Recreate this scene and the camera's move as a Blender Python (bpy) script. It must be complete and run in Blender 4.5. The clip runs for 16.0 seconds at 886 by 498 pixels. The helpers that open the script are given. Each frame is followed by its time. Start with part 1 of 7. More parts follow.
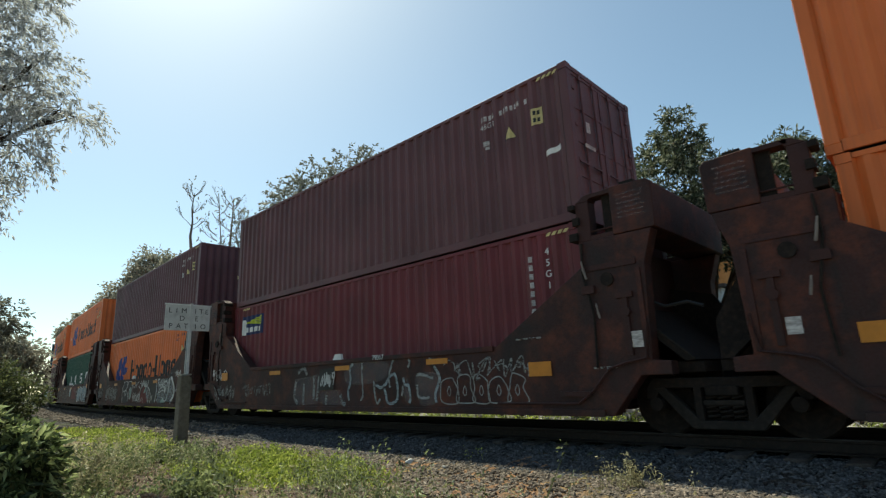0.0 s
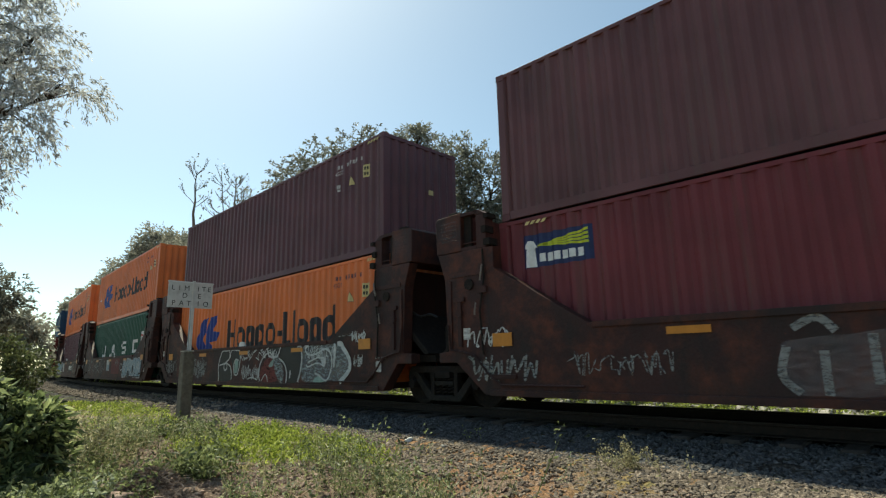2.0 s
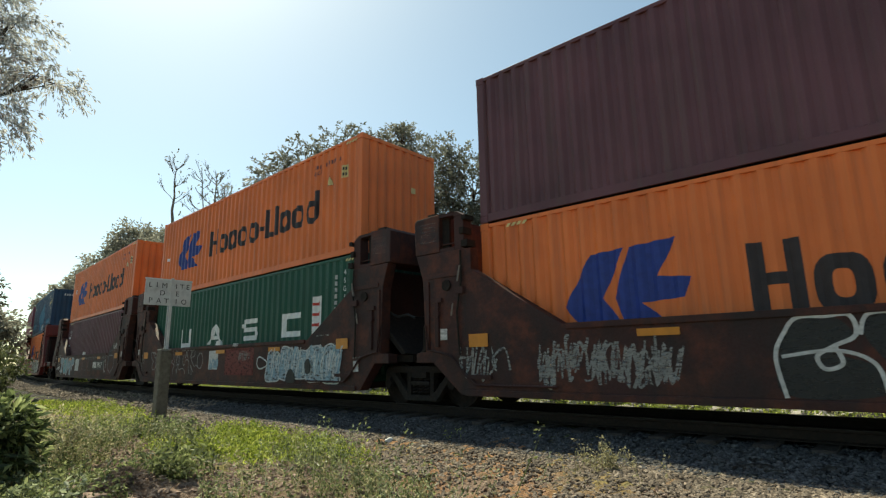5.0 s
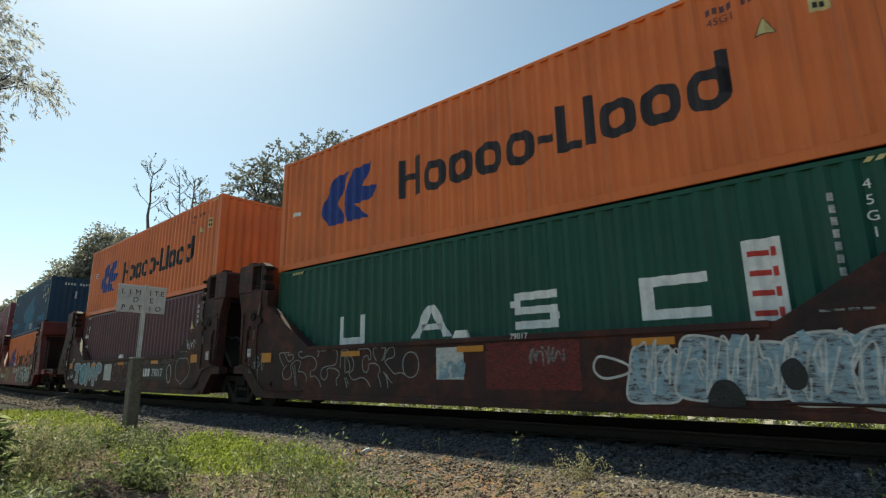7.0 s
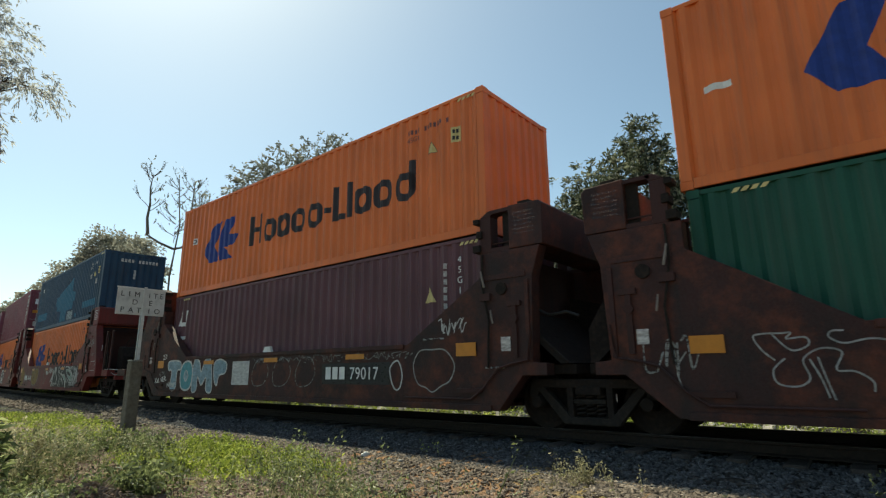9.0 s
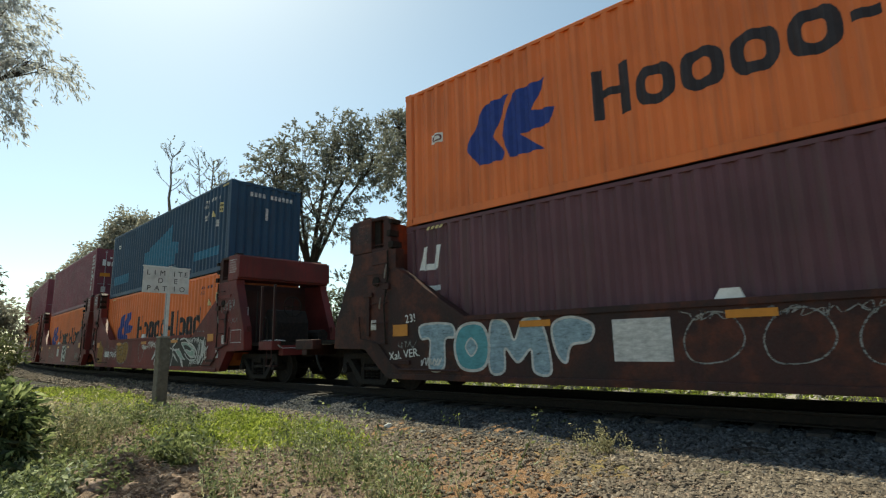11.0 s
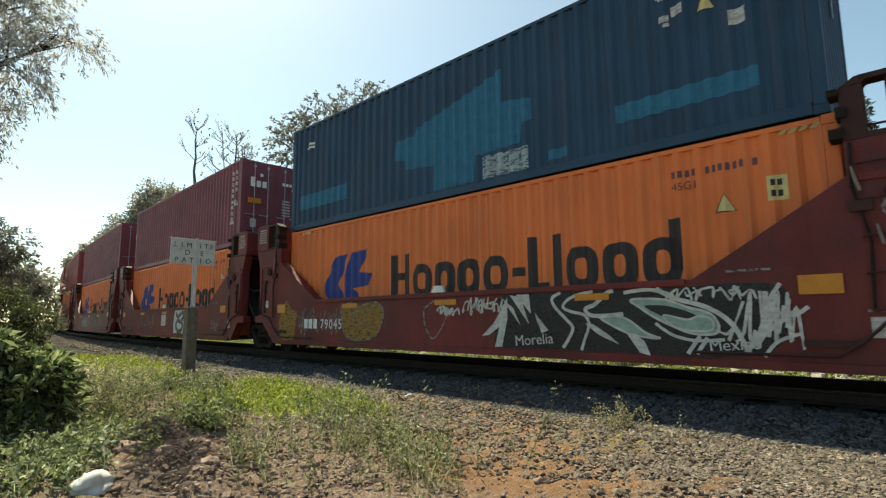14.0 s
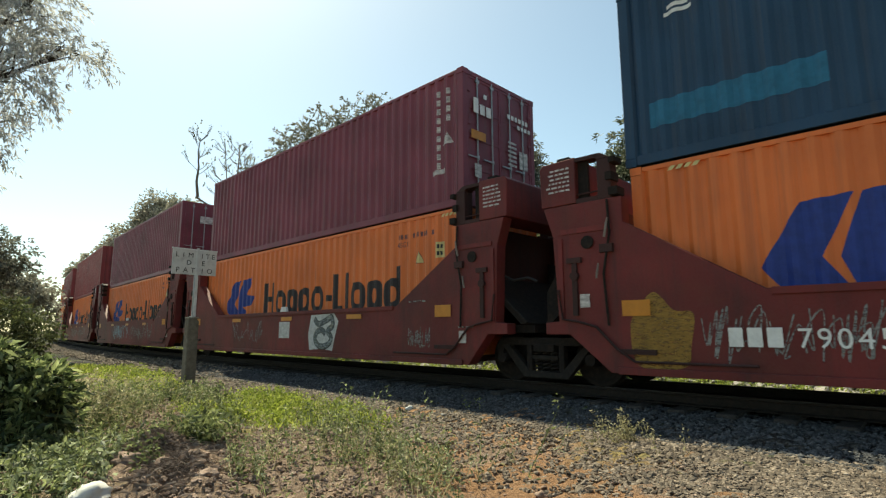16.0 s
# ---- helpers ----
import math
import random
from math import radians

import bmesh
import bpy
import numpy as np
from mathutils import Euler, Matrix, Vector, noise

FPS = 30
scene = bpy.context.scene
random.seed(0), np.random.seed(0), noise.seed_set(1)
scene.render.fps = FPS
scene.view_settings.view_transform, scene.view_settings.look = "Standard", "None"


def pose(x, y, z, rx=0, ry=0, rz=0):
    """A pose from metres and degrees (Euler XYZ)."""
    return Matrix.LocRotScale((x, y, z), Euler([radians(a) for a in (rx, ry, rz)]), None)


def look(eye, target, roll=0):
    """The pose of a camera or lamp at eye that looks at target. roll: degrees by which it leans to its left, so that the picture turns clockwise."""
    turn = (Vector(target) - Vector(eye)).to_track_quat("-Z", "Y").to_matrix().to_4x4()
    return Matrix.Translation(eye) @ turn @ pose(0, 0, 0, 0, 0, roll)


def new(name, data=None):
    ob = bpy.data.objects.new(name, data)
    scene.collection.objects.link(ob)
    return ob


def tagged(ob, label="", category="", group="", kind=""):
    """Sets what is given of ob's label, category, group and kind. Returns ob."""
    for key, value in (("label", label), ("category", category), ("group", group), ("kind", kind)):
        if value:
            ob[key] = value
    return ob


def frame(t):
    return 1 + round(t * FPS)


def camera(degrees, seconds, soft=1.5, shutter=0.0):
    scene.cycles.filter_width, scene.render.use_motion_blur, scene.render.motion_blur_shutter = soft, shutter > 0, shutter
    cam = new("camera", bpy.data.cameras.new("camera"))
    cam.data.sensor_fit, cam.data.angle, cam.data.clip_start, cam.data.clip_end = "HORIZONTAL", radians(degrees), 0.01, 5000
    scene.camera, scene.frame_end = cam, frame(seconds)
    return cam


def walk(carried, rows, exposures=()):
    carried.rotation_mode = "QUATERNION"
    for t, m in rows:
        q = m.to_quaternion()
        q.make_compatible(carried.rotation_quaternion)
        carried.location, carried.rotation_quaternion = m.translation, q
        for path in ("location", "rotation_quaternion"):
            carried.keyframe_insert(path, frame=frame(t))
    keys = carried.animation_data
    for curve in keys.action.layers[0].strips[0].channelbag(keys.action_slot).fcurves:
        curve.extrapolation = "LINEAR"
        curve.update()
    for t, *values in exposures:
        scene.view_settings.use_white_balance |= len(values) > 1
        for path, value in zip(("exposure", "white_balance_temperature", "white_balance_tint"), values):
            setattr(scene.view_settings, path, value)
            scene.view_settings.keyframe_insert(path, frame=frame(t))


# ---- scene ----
EYE = (0.0, 0.0, 0.903)
TRACK_Y = 8.730        # middle of the track; the train runs towards +x
BEND_X, BEND = -3.12, 0.00133


def track_y(x):
    """Middle of the track at x: straight past the camera, then bending away."""
    return TRACK_Y + BEND * np.minimum(np.asarray(x, float) - BEND_X, 0.0) ** 2


cam = camera(80.25, 16.0, soft=1.25, shutter=0.1)


def view(t, yaw, pitch, roll):
    """A row of the camera's path: degrees to the left of +y, degrees up, lean."""
    a, b = radians(yaw), radians(pitch)
    ahead = Vector((-math.sin(a) * math.cos(b), math.cos(a) * math.cos(b), math.sin(b)))
    return (t, look(EYE, Vector(EYE) + ahead, roll))


walk(cam, [view(*r) for r in (
    (0.0, 42.46, 13.72, -2.41), (0.5, 42.80, 13.81, -2.01), (1.0, 42.54, 13.65, -1.87), (1.5, 42.48, 12.99, -1.72),
    (2.0, 42.78, 11.76, -1.38), (2.5, 42.89, 11.44, -1.17), (3.0, 42.89, 11.20, -1.15), (3.5, 42.83, 11.07, -1.10),
    (4.0, 42.10, 11.17, -1.03), (6.5, 39.26, 12.50, -0.97), (7.0, 38.66, 12.69, -0.86), (7.5, 38.84, 12.86, -0.73),
    (8.0, 38.68, 12.99, -0.57), (8.5, 38.67, 13.13, -0.49), (9.0, 38.61, 13.06, -0.66), (9.5, 38.27, 13.00, -1.00),
    (10.0, 38.84, 12.57, -1.31), (12.5, 42.54, 7.45, -0.60), (13.0, 42.60, 7.42, -0.59), (13.5, 42.76, 7.43, -0.54),
    (14.0, 43.03, 7.50, -0.47), (14.5, 43.18, 7.62, -0.45), (15.0, 43.17, 7.99, -0.46), (15.5, 43.18, 8.40, -0.38),
    (16.0, 43.17, 8.71, -0.24))], exposures=[(t, stops, warm, -5) for t, stops, warm in (
    (0.0, 0.05, 7000), (1.5, 0.10, 7100), (2.0, 0.15, 7200), (2.4, 0.27, 7500), (3.0, 0.32, 7700), (4.2, 0.31, 7800), (6.5, 0.07, 7300), (10.0, 0.09, 7400), (12.5, 0.35, 7800), (16.0, 0.38, 7900))])

# ---- light: sun from beyond the train, high on the left; hazy blue sky ----
SUN_AZ, SUN_EL = 75.5, 55.5
world = bpy.data.worlds.new("sky")
scene.world = world
world.use_nodes = True
wn = world.node_tree
sky = wn.nodes.new("ShaderNodeTexSky")
sky.sky_type = "NISHITA"
sky.sun_disc = False
sky.sun_elevation = radians(SUN_EL)
sky.sun_rotation = radians(-SUN_AZ)
sky.altitude = 1200
sky.air_density, sky.dust_density, sky.ozone_density = 1.0, 2.6, 0.7
tint = wn.nodes.new("ShaderNodeMix")          # thin high haze gives the sky a pale cyan cast
tint.data_type, tint.blend_type = "RGBA", "MULTIPLY"
tint.inputs[0].default_value = 1.0
tint.inputs[7].default_value = (0.947, 1.0, 0.995, 1)
wn.links.new(sky.outputs[0], tint.inputs[6])
wn.links.new(tint.outputs[2], wn.nodes["Background"].inputs[0])
wn.nodes["Background"].inputs[1].default_value = 0.163
sun = new("sun", bpy.data.lights.new("sun", "SUN"))
sun.data.energy, sun.data.angle, sun.data.color = 5.8, radians(0.55), (1.0, 0.95, 0.86)
a, b = radians(SUN_AZ), radians(SUN_EL)
sun_dir = Vector((-math.sin(a) * math.cos(b), math.cos(a) * math.cos(b), math.sin(b)))
sun.matrix_world = look(sun_dir * 60, (0, 0, 0))
# ---- materials ----
def material(name, rough=0.6, metal=0.0, spec=0.5):
    m = bpy.data.materials.new(name)
    m.use_nodes = True
    n, l = m.node_tree.nodes, m.node_tree.links
    p = n["Principled BSDF"]
    p.inputs["Roughness"].default_value = rough
    p.inputs["Metallic"].default_value = metal
    p.inputs["Specular IOR Level"].default_value = spec
    return m, n, l, p


def coords(n, l, scale=(1, 1, 1), kind="Object"):
    tc, mp = n.new("ShaderNodeTexCoord"), n.new("ShaderNodeMapping")
    mp.inputs["Scale"].default_value = scale
    l.new(tc.outputs[kind], mp.inputs[0])
    return mp.outputs[0]


def noise_tex(n, l, at, scale, detail=4.0, rough=0.55):
    t = n.new("ShaderNodeTexNoise")
    t.inputs["Scale"].default_value, t.inputs["Detail"].default_value, t.inputs["Roughness"].default_value = scale, detail, rough
    l.new(at, t.inputs[0])
    return t.outputs[0]


def ramp(n, l, fac, stops):
    r = n.new("ShaderNodeValToRGB")
    e = r.color_ramp.elements
    while len(e) < len(stops):
        e.new(0.5)
    for k, (pos, col) in zip(e, stops):
        k.position, k.color = pos, (*col, 1) if len(col) == 3 else col
    l.new(fac, r.inputs[0])
    return r.outputs[0]


def mix(n, l, fac, a, b):
    x = n.new("ShaderNodeMix")
    x.data_type = "RGBA"
    for sock, v in ((x.inputs[0], fac), (x.inputs[6], a), (x.inputs[7], b)):
        if isinstance(v, bpy.types.NodeSocket):
            l.new(v, sock)
        elif isinstance(v, (int, float)):
            sock.default_value = v
        else:
            sock.default_value = (*v, 1)
    return x.outputs[2]


def bump(n, l, p, height, strength, distance=0.01):
    b = n.new("ShaderNodeBump")
    b.inputs["Strength"].default_value, b.inputs["Distance"].default_value = strength, distance
    l.new(height, b.inputs["Height"])
    l.new(b.outputs[0], p.inputs["Normal"])


def g3(v):
    return (v, v, v)


def scaled(c, k):
    return tuple(min(1, x * k) for x in c)


def paint(name, col, dirt=(0.09, 0.07, 0.055), rust=(0.13, 0.045, 0.02), fade=0.25, dirty=0.5, rough=0.55, rusty=0.5, blotch=0.0):
    """Weathered paint on steel: broad fading, upright dirt streaks, small rust specks."""
    m, n, l, p = material(name, rough, 0.0, 0.35)
    at = coords(n, l)
    big = noise_tex(n, l, at, 0.7, 3)
    c = mix(n, l, ramp(n, l, big, [(0.3, g3(0)), (0.75, g3(1))]), scaled(col, 1 - fade), scaled(col, 1 + fade))
    streak = noise_tex(n, l, coords(n, l, (7, 7, 0.35)), 1.0, 5, 0.65)
    c = mix(n, l, ramp(n, l, streak, [(0.5, g3(0)), (0.8, g3(dirty))]), c, dirt)
    if blotch:
        c = mix(n, l, ramp(n, l, noise_tex(n, l, at, 2.3, 7, 0.68), [(0.46, g3(0)), (0.68, g3(blotch))]), c, rust)
        c = mix(n, l, ramp(n, l, noise_tex(n, l, coords(n, l, (1, 1, 0.6)), 1.1, 6, 0.7), [(0.48, g3(0)), (0.66, g3(blotch))]), c, dirt)
    speck = noise_tex(n, l, at, 9, 6, 0.7)
    c = mix(n, l, ramp(n, l, speck, [(0.66, g3(0)), (0.74, g3(rusty))]), c, rust)
    l.new(c, p.inputs["Base Color"])
    fine = noise_tex(n, l, at, 45, 3)
    l.new(ramp(n, l, fine, [(0.2, g3(rough - 0.12)), (0.8, g3(min(1, rough + 0.2)))]), p.inputs["Roughness"])
    bump(n, l, p, noise_tex(n, l, at, 3.0, 3), 0.25, 0.012)
    return m


def speckled(name, cols, scale=12.0, rough=0.85, bumpy=0.5, dist=0.02, metal=0.0, island=0.0):
    """Mottled surface out of three colours; island: spread of brightness from piece to piece."""
    m, n, l, p = material(name, rough, metal, 0.3)
    at = coords(n, l)
    f = noise_tex(n, l, at, scale, 6, 0.65)
    c = ramp(n, l, f, [(0.3, cols[0]), (0.5, cols[1]), (0.72, cols[2])])
    broad = noise_tex(n, l, at, scale * 0.13, 3)
    c = mix(n, l, ramp(n, l, broad, [(0.35, g3(0)), (0.7, g3(0.45))]), c, cols[0])
    if island:
        gm = n.new("ShaderNodeNewGeometry")
        hs = n.new("ShaderNodeHueSaturation")
        l.new(c, hs.inputs["Color"])
        mr = n.new("ShaderNodeMapRange")
        mr.inputs[3].default_value, mr.inputs[4].default_value = 1 - island, 1 + island
        l.new(gm.outputs["Random Per Island"], mr.inputs[0])
        l.new(mr.outputs[0], hs.inputs["Value"])
        c = hs.outputs[0]
    l.new(c, p.inputs["Base Color"])
    bump(n, l, p, f, bumpy, dist)
    return m


def foliage(name, dark, mid, light, trans=0.35):
    m, n, l, p = material(name, 0.5, 0.0, 0.4)
    gm = n.new("ShaderNodeNewGeometry")
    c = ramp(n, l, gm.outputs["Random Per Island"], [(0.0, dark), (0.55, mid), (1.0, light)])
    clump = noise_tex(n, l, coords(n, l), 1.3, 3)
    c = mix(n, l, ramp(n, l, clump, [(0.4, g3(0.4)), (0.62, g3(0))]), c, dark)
    l.new(c, p.inputs["Base Color"])
    tr = n.new("ShaderNodeBsdfTranslucent")
    hs = n.new("ShaderNodeHueSaturation")
    hs.inputs["Value"].default_value = 1.6
    l.new(c, hs.inputs["Color"])
    l.new(hs.outputs[0], tr.inputs[0])
    mx = n.new("ShaderNodeMixShader")
    mx.inputs[0].default_value = trans
    l.new(p.outputs[0], mx.inputs[1])
    l.new(tr.outputs[0], mx.inputs[2])
    l.new(mx.outputs[0], n["Material Output"].inputs[0])
    return m


def plain(name, col, rough=0.6, wear=0.25, metal=0.0, thin=0.0, veil=1.0):
    """Painted marks and small fittings: a colour with slight wear; thin: how much of the paint has gone; veil: how densely it was sprayed."""
    m, n, l, p = material(name, rough, metal, 0.35)
    at = coords(n, l)
    f = noise_tex(n, l, at, 6, 6, 0.7)
    l.new(mix(n, l, ramp(n, l, f, [(0.4, g3(0)), (0.75, g3(1))]), col, scaled(col, 1 - wear)), p.inputs["Base Color"])
    if thin:
        g = noise_tex(n, l, coords(n, l, (3, 3, 9)), 2.2, 7, 0.72)
        l.new(ramp(n, l, g, [(0.5 - 0.25 * (1 - thin), g3(veil)), (0.62, g3(veil * (1 - thin)))]), p.inputs["Alpha"])
    return m


M_BROWN = paint("brown_paint", (0.115, 0.045, 0.05), rough=0.52)
M_MAROON = paint("maroon_paint", (0.135, 0.022, 0.029), rough=0.55)
M_DKBROWN = paint("dark_brown_paint", (0.105, 0.041, 0.052), rough=0.52)
M_ORANGE = paint("orange_paint", (0.66, 0.16, 0.04), fade=0.14, dirty=0.35, rusty=0.35, rough=0.48)
M_GREEN = paint("green_paint", (0.005, 0.066, 0.040), fade=0.15, dirty=0.25, rusty=0.2, rough=0.5)
M_BLUE = paint("blue_paint", (0.0125, 0.047, 0.096), fade=0.2, dirty=0.3, rusty=0.3)
M_PLUM = paint("plum_paint", (0.185, 0.042, 0.062), rough=0.5)
M_RED = paint("red_paint", (0.24, 0.04, 0.042), rough=0.5)
M_CAR = paint("car_oxide_paint", (0.135, 0.0175, 0.0168), dirt=(0.046, 0.017, 0.0155), rust=(0.115, 0.028, 0.018), fade=0.45, dirty=0.7, rusty=0.6, rough=0.6, blotch=0.5)
M_CARB = paint("car_grimy_oxide", (0.033, 0.0105, 0.0092), dirt=(0.012, 0.010, 0.0095), rust=(0.13, 0.033, 0.014), fade=0.45, dirty=0.8, rusty=0.55, rough=0.65, blotch=0.7)
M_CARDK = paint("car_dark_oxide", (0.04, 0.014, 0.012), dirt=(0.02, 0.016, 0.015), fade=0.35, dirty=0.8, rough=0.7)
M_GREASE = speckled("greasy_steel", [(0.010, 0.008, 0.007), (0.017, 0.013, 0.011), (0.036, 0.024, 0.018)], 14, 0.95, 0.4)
M_RAILTOP = plain("rail_head", (0.14, 0.125, 0.115), 0.5, 0.3, 0.7)
M_RAIL = speckled("rail_rust", [(0.012, 0.009, 0.008), (0.022, 0.016, 0.013), (0.04, 0.027, 0.02)], 20, 0.85)
# dusty steel, a little lighter so that lit edges are painted in
M_CAST = speckled("lit_edge_dusty_steel", [(0.011, 0.009, 0.008), (0.021, 0.017, 0.014), (0.042, 0.033, 0.027)], 12, 0.9, 0.4)
M_LEVER = plain("worn_lever", (0.2, 0.17, 0.15), 0.7, 0.4)
M_HOSE = plain("black_rubber", (0.015, 0.015, 0.016), 0.6)
M_STEEL = plain("galvanised", (0.35, 0.36, 0.37), 0.5, 0.3, 0.6)
M_WHITE = plain("white_mark", (0.72, 0.72, 0.70), 0.6, 0.3)
M_WORN = plain("worn_white_mark", (0.62, 0.60, 0.58), 0.65, 0.4, thin=0.55)
M_NAVY = plain("navy_lettering", (0.028, 0.02, 0.022), 0.55, 0.5)
M_ROYAL = plain("royal_blue_mark", (0.010, 0.035, 0.22), 0.5, 0.35)
M_DECKBLUE = plain("dark_blue_panel", (0.008, 0.02, 0.09), 0.5, 0.35)
M_AQUA = plain("aqua_mark", (0.014, 0.13, 0.23), 0.55, 0.35)
M_YELLOW = plain("yellow_mark", (0.6, 0.5, 0.22), 0.55, 0.35)
M_LIME = plain("lime_mark", (0.5, 0.55, 0.03), 0.55, 0.3)
M_REFL = plain("amber_reflector", (0.52, 0.2, 0.02), 0.4, 0.25)
M_REDMARK = plain("red_mark", (0.5, 0.04, 0.03), 0.6, 0.3)
M_G_WHITE = plain("spray_white", (0.62, 0.62, 0.6), 0.6, 0.35, thin=0.35)
M_G_SILVER = plain("spray_silver", (0.34, 0.37, 0.37), 0.55, 0.5, thin=0.6, veil=0.62)
M_G_SKY = plain("spray_pale_blue", (0.38, 0.55, 0.64), 0.6, 0.4, thin=0.45, veil=0.78)
M_G_TEAL = plain("spray_teal", (0.10, 0.33, 0.38), 0.6, 0.35, thin=0.25)
M_G_BLACK = plain("spray_black", (0.018, 0.02, 0.02), 0.55, 0.3, thin=0.15)
M_G_DIM = plain("spray_dull_white", (0.34, 0.34, 0.33), 0.6, 0.4, thin=0.45)
M_G_MINT = plain("spray_mint", (0.3, 0.42, 0.37), 0.6, 0.35, thin=0.25)
M_G_MIST = plain("spray_mist", (0.3, 0.26, 0.26), 0.6, 0.4, thin=0.8, veil=0.3)
M_G_OCHRE = plain("spray_ochre", (0.3, 0.17, 0.035), 0.6, 0.35, thin=0.5)
M_G_RED = plain("spray_red", (0.15, 0.022, 0.02), 0.6, 0.35, thin=0.3)
M_G_GREY = plain("spray_grey", (0.24, 0.24, 0.23), 0.6, 0.4, thin=0.75)
M_G_HAZE = plain("spray_haze", (0.3, 0.38, 0.42), 0.6, 0.4, thin=0.85)
M_CONC = speckled("concrete", [(0.16, 0.15, 0.13), (0.25, 0.24, 0.21), (0.34, 0.33, 0.30)], 16, 0.9, 0.4)
M_POST = speckled("weathered_post", [(0.10, 0.085, 0.065), (0.15, 0.13, 0.10), (0.2, 0.18, 0.15)], 10, 0.9, 0.4)
M_SIGN = speckled("sign_board", [(0.45, 0.44, 0.42), (0.62, 0.61, 0.58), (0.7, 0.7, 0.67)], 5, 0.6, 0.1)
M_BLACK = plain("black_letter", (0.02, 0.02, 0.02), 0.6)
M_STONE = speckled("ballast_stone", [(0.06, 0.045, 0.036), (0.17, 0.133, 0.102), (0.36, 0.295, 0.24)], 25, 0.9, 0.5, 0.01, island=0.45)
# darker, cooler copy of the ballast: the train's shade put into its colour
M_STONE_MID = speckled("shaded_ballast_stone", [(0.023, 0.023, 0.025), (0.062, 0.062, 0.066), (0.155, 0.155, 0.155)], 25, 0.9, 0.5, 0.01, island=0.45)
# oily stones, darkened further to paint in the shade under the train
M_STONE_DK = speckled("oily_shaded_stone", [(0.03, 0.027, 0.025), (0.058, 0.052, 0.047), (0.115, 0.105, 0.094)], 25, 0.9, 0.5, 0.01, island=0.5)
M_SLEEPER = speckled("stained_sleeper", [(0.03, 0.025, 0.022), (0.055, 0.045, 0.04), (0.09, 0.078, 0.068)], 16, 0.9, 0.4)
M_ROCK = speckled("pale_rock", [(0.14, 0.125, 0.11), (0.28, 0.26, 0.235), (0.48, 0.46, 0.43)], 9, 0.85, 0.6, island=0.3)
M_DROCK = speckled("brown_rock", [(0.12, 0.08, 0.062), (0.26, 0.18, 0.14), (0.44, 0.33, 0.265)], 14, 0.9, 0.9, 0.03, island=0.35)
M_BARK = speckled("bark", [(0.03, 0.022, 0.016), (0.06, 0.045, 0.033), (0.10, 0.08, 0.062)], 12, 0.95, 0.8)
M_TWIG = speckled("dead_wood", [(0.10, 0.085, 0.07), (0.17, 0.145, 0.12), (0.24, 0.21, 0.18)], 12, 0.95, 0.6)
# the palest leaves are painted sun glints, scattered leaf by leaf
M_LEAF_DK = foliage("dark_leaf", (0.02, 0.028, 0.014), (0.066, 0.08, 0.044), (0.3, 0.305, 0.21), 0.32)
M_LEAF = foliage("leaf", (0.06, 0.085, 0.03), (0.12, 0.16, 0.055), (0.2, 0.24, 0.09), 0.45)
M_LEAF_GREY = foliage("grey_leaf", (0.065, 0.068, 0.055), (0.14, 0.145, 0.115), (0.27, 0.27, 0.225), 0.38)
M_HERB = foliage("herb_leaf", (0.04, 0.05, 0.023), (0.125, 0.15, 0.06), (0.33, 0.36, 0.17), 0.42)
# slender leaves lightened to carry the sun's veiling glare in their colour
M_WILLOW = foliage("glare_paled_leaf", (0.18, 0.185, 0.18), (0.33, 0.335, 0.325), (0.52, 0.52, 0.51), 0.6)
# near-black to pale range: shaded inside and sunlit tops put into leaf colour
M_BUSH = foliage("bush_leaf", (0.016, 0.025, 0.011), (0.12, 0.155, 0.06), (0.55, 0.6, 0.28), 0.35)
M_NETTLE = foliage("grey_green_leaf", (0.06, 0.075, 0.04), (0.18, 0.21, 0.115), (0.44, 0.47, 0.31), 0.4)
# distance haze painted into the leaf colour, paler and greyer than the leaves
M_FARLEAF = foliage("haze_paled_leaf", (0.13, 0.127, 0.10), (0.25, 0.24, 0.19), (0.4, 0.385, 0.32), 0.4)
M_SHRUB = foliage("shrub_leaf", (0.035, 0.045, 0.018), (0.085, 0.1, 0.04), (0.17, 0.18, 0.08), 0.35)
M_GRASS = foliage("fresh_grass", (0.07, 0.095, 0.018), (0.225, 0.28, 0.045), (0.48, 0.5, 0.13), 0.45)
M_WEED = foliage("dry_weed", (0.11, 0.10, 0.054), (0.255, 0.235, 0.13), (0.5, 0.46, 0.29), 0.4)
M_STRAW = foliage("straw", (0.19, 0.145, 0.115), (0.36, 0.285, 0.235), (0.58, 0.48, 0.41), 0.2)
M_THATCH = foliage("dry_thatch", (0.09, 0.068, 0.058), (0.2, 0.155, 0.135), (0.46, 0.38, 0.33), 0.2)
M_PLASTER_Y = speckled("cream_plaster", [(0.52, 0.45, 0.3), (0.6, 0.53, 0.38), (0.66, 0.6, 0.45)], 3, 0.85, 0.1)
M_PLASTER_O = speckled("orange_plaster", [(0.5, 0.2, 0.06), (0.6, 0.26, 0.085), (0.65, 0.31, 0.11)], 3, 0.85, 0.1)
M_PLASTER_W = speckled("white_plaster", [(0.5, 0.5, 0.48), (0.68, 0.68, 0.66), (0.75, 0.75, 0.74)], 3, 0.85, 0.1)
M_ROOF = speckled("dark_roof", [(0.06, 0.045, 0.04), (0.09, 0.07, 0.06), (0.13, 0.10, 0.09)], 6, 0.85, 0.3)
M_PANE = plain("window_glass", (0.10, 0.13, 0.15), 0.08, 0.3)
M_CURTAIN = plain("curtain", (0.6, 0.6, 0.58), 0.8, 0.2)
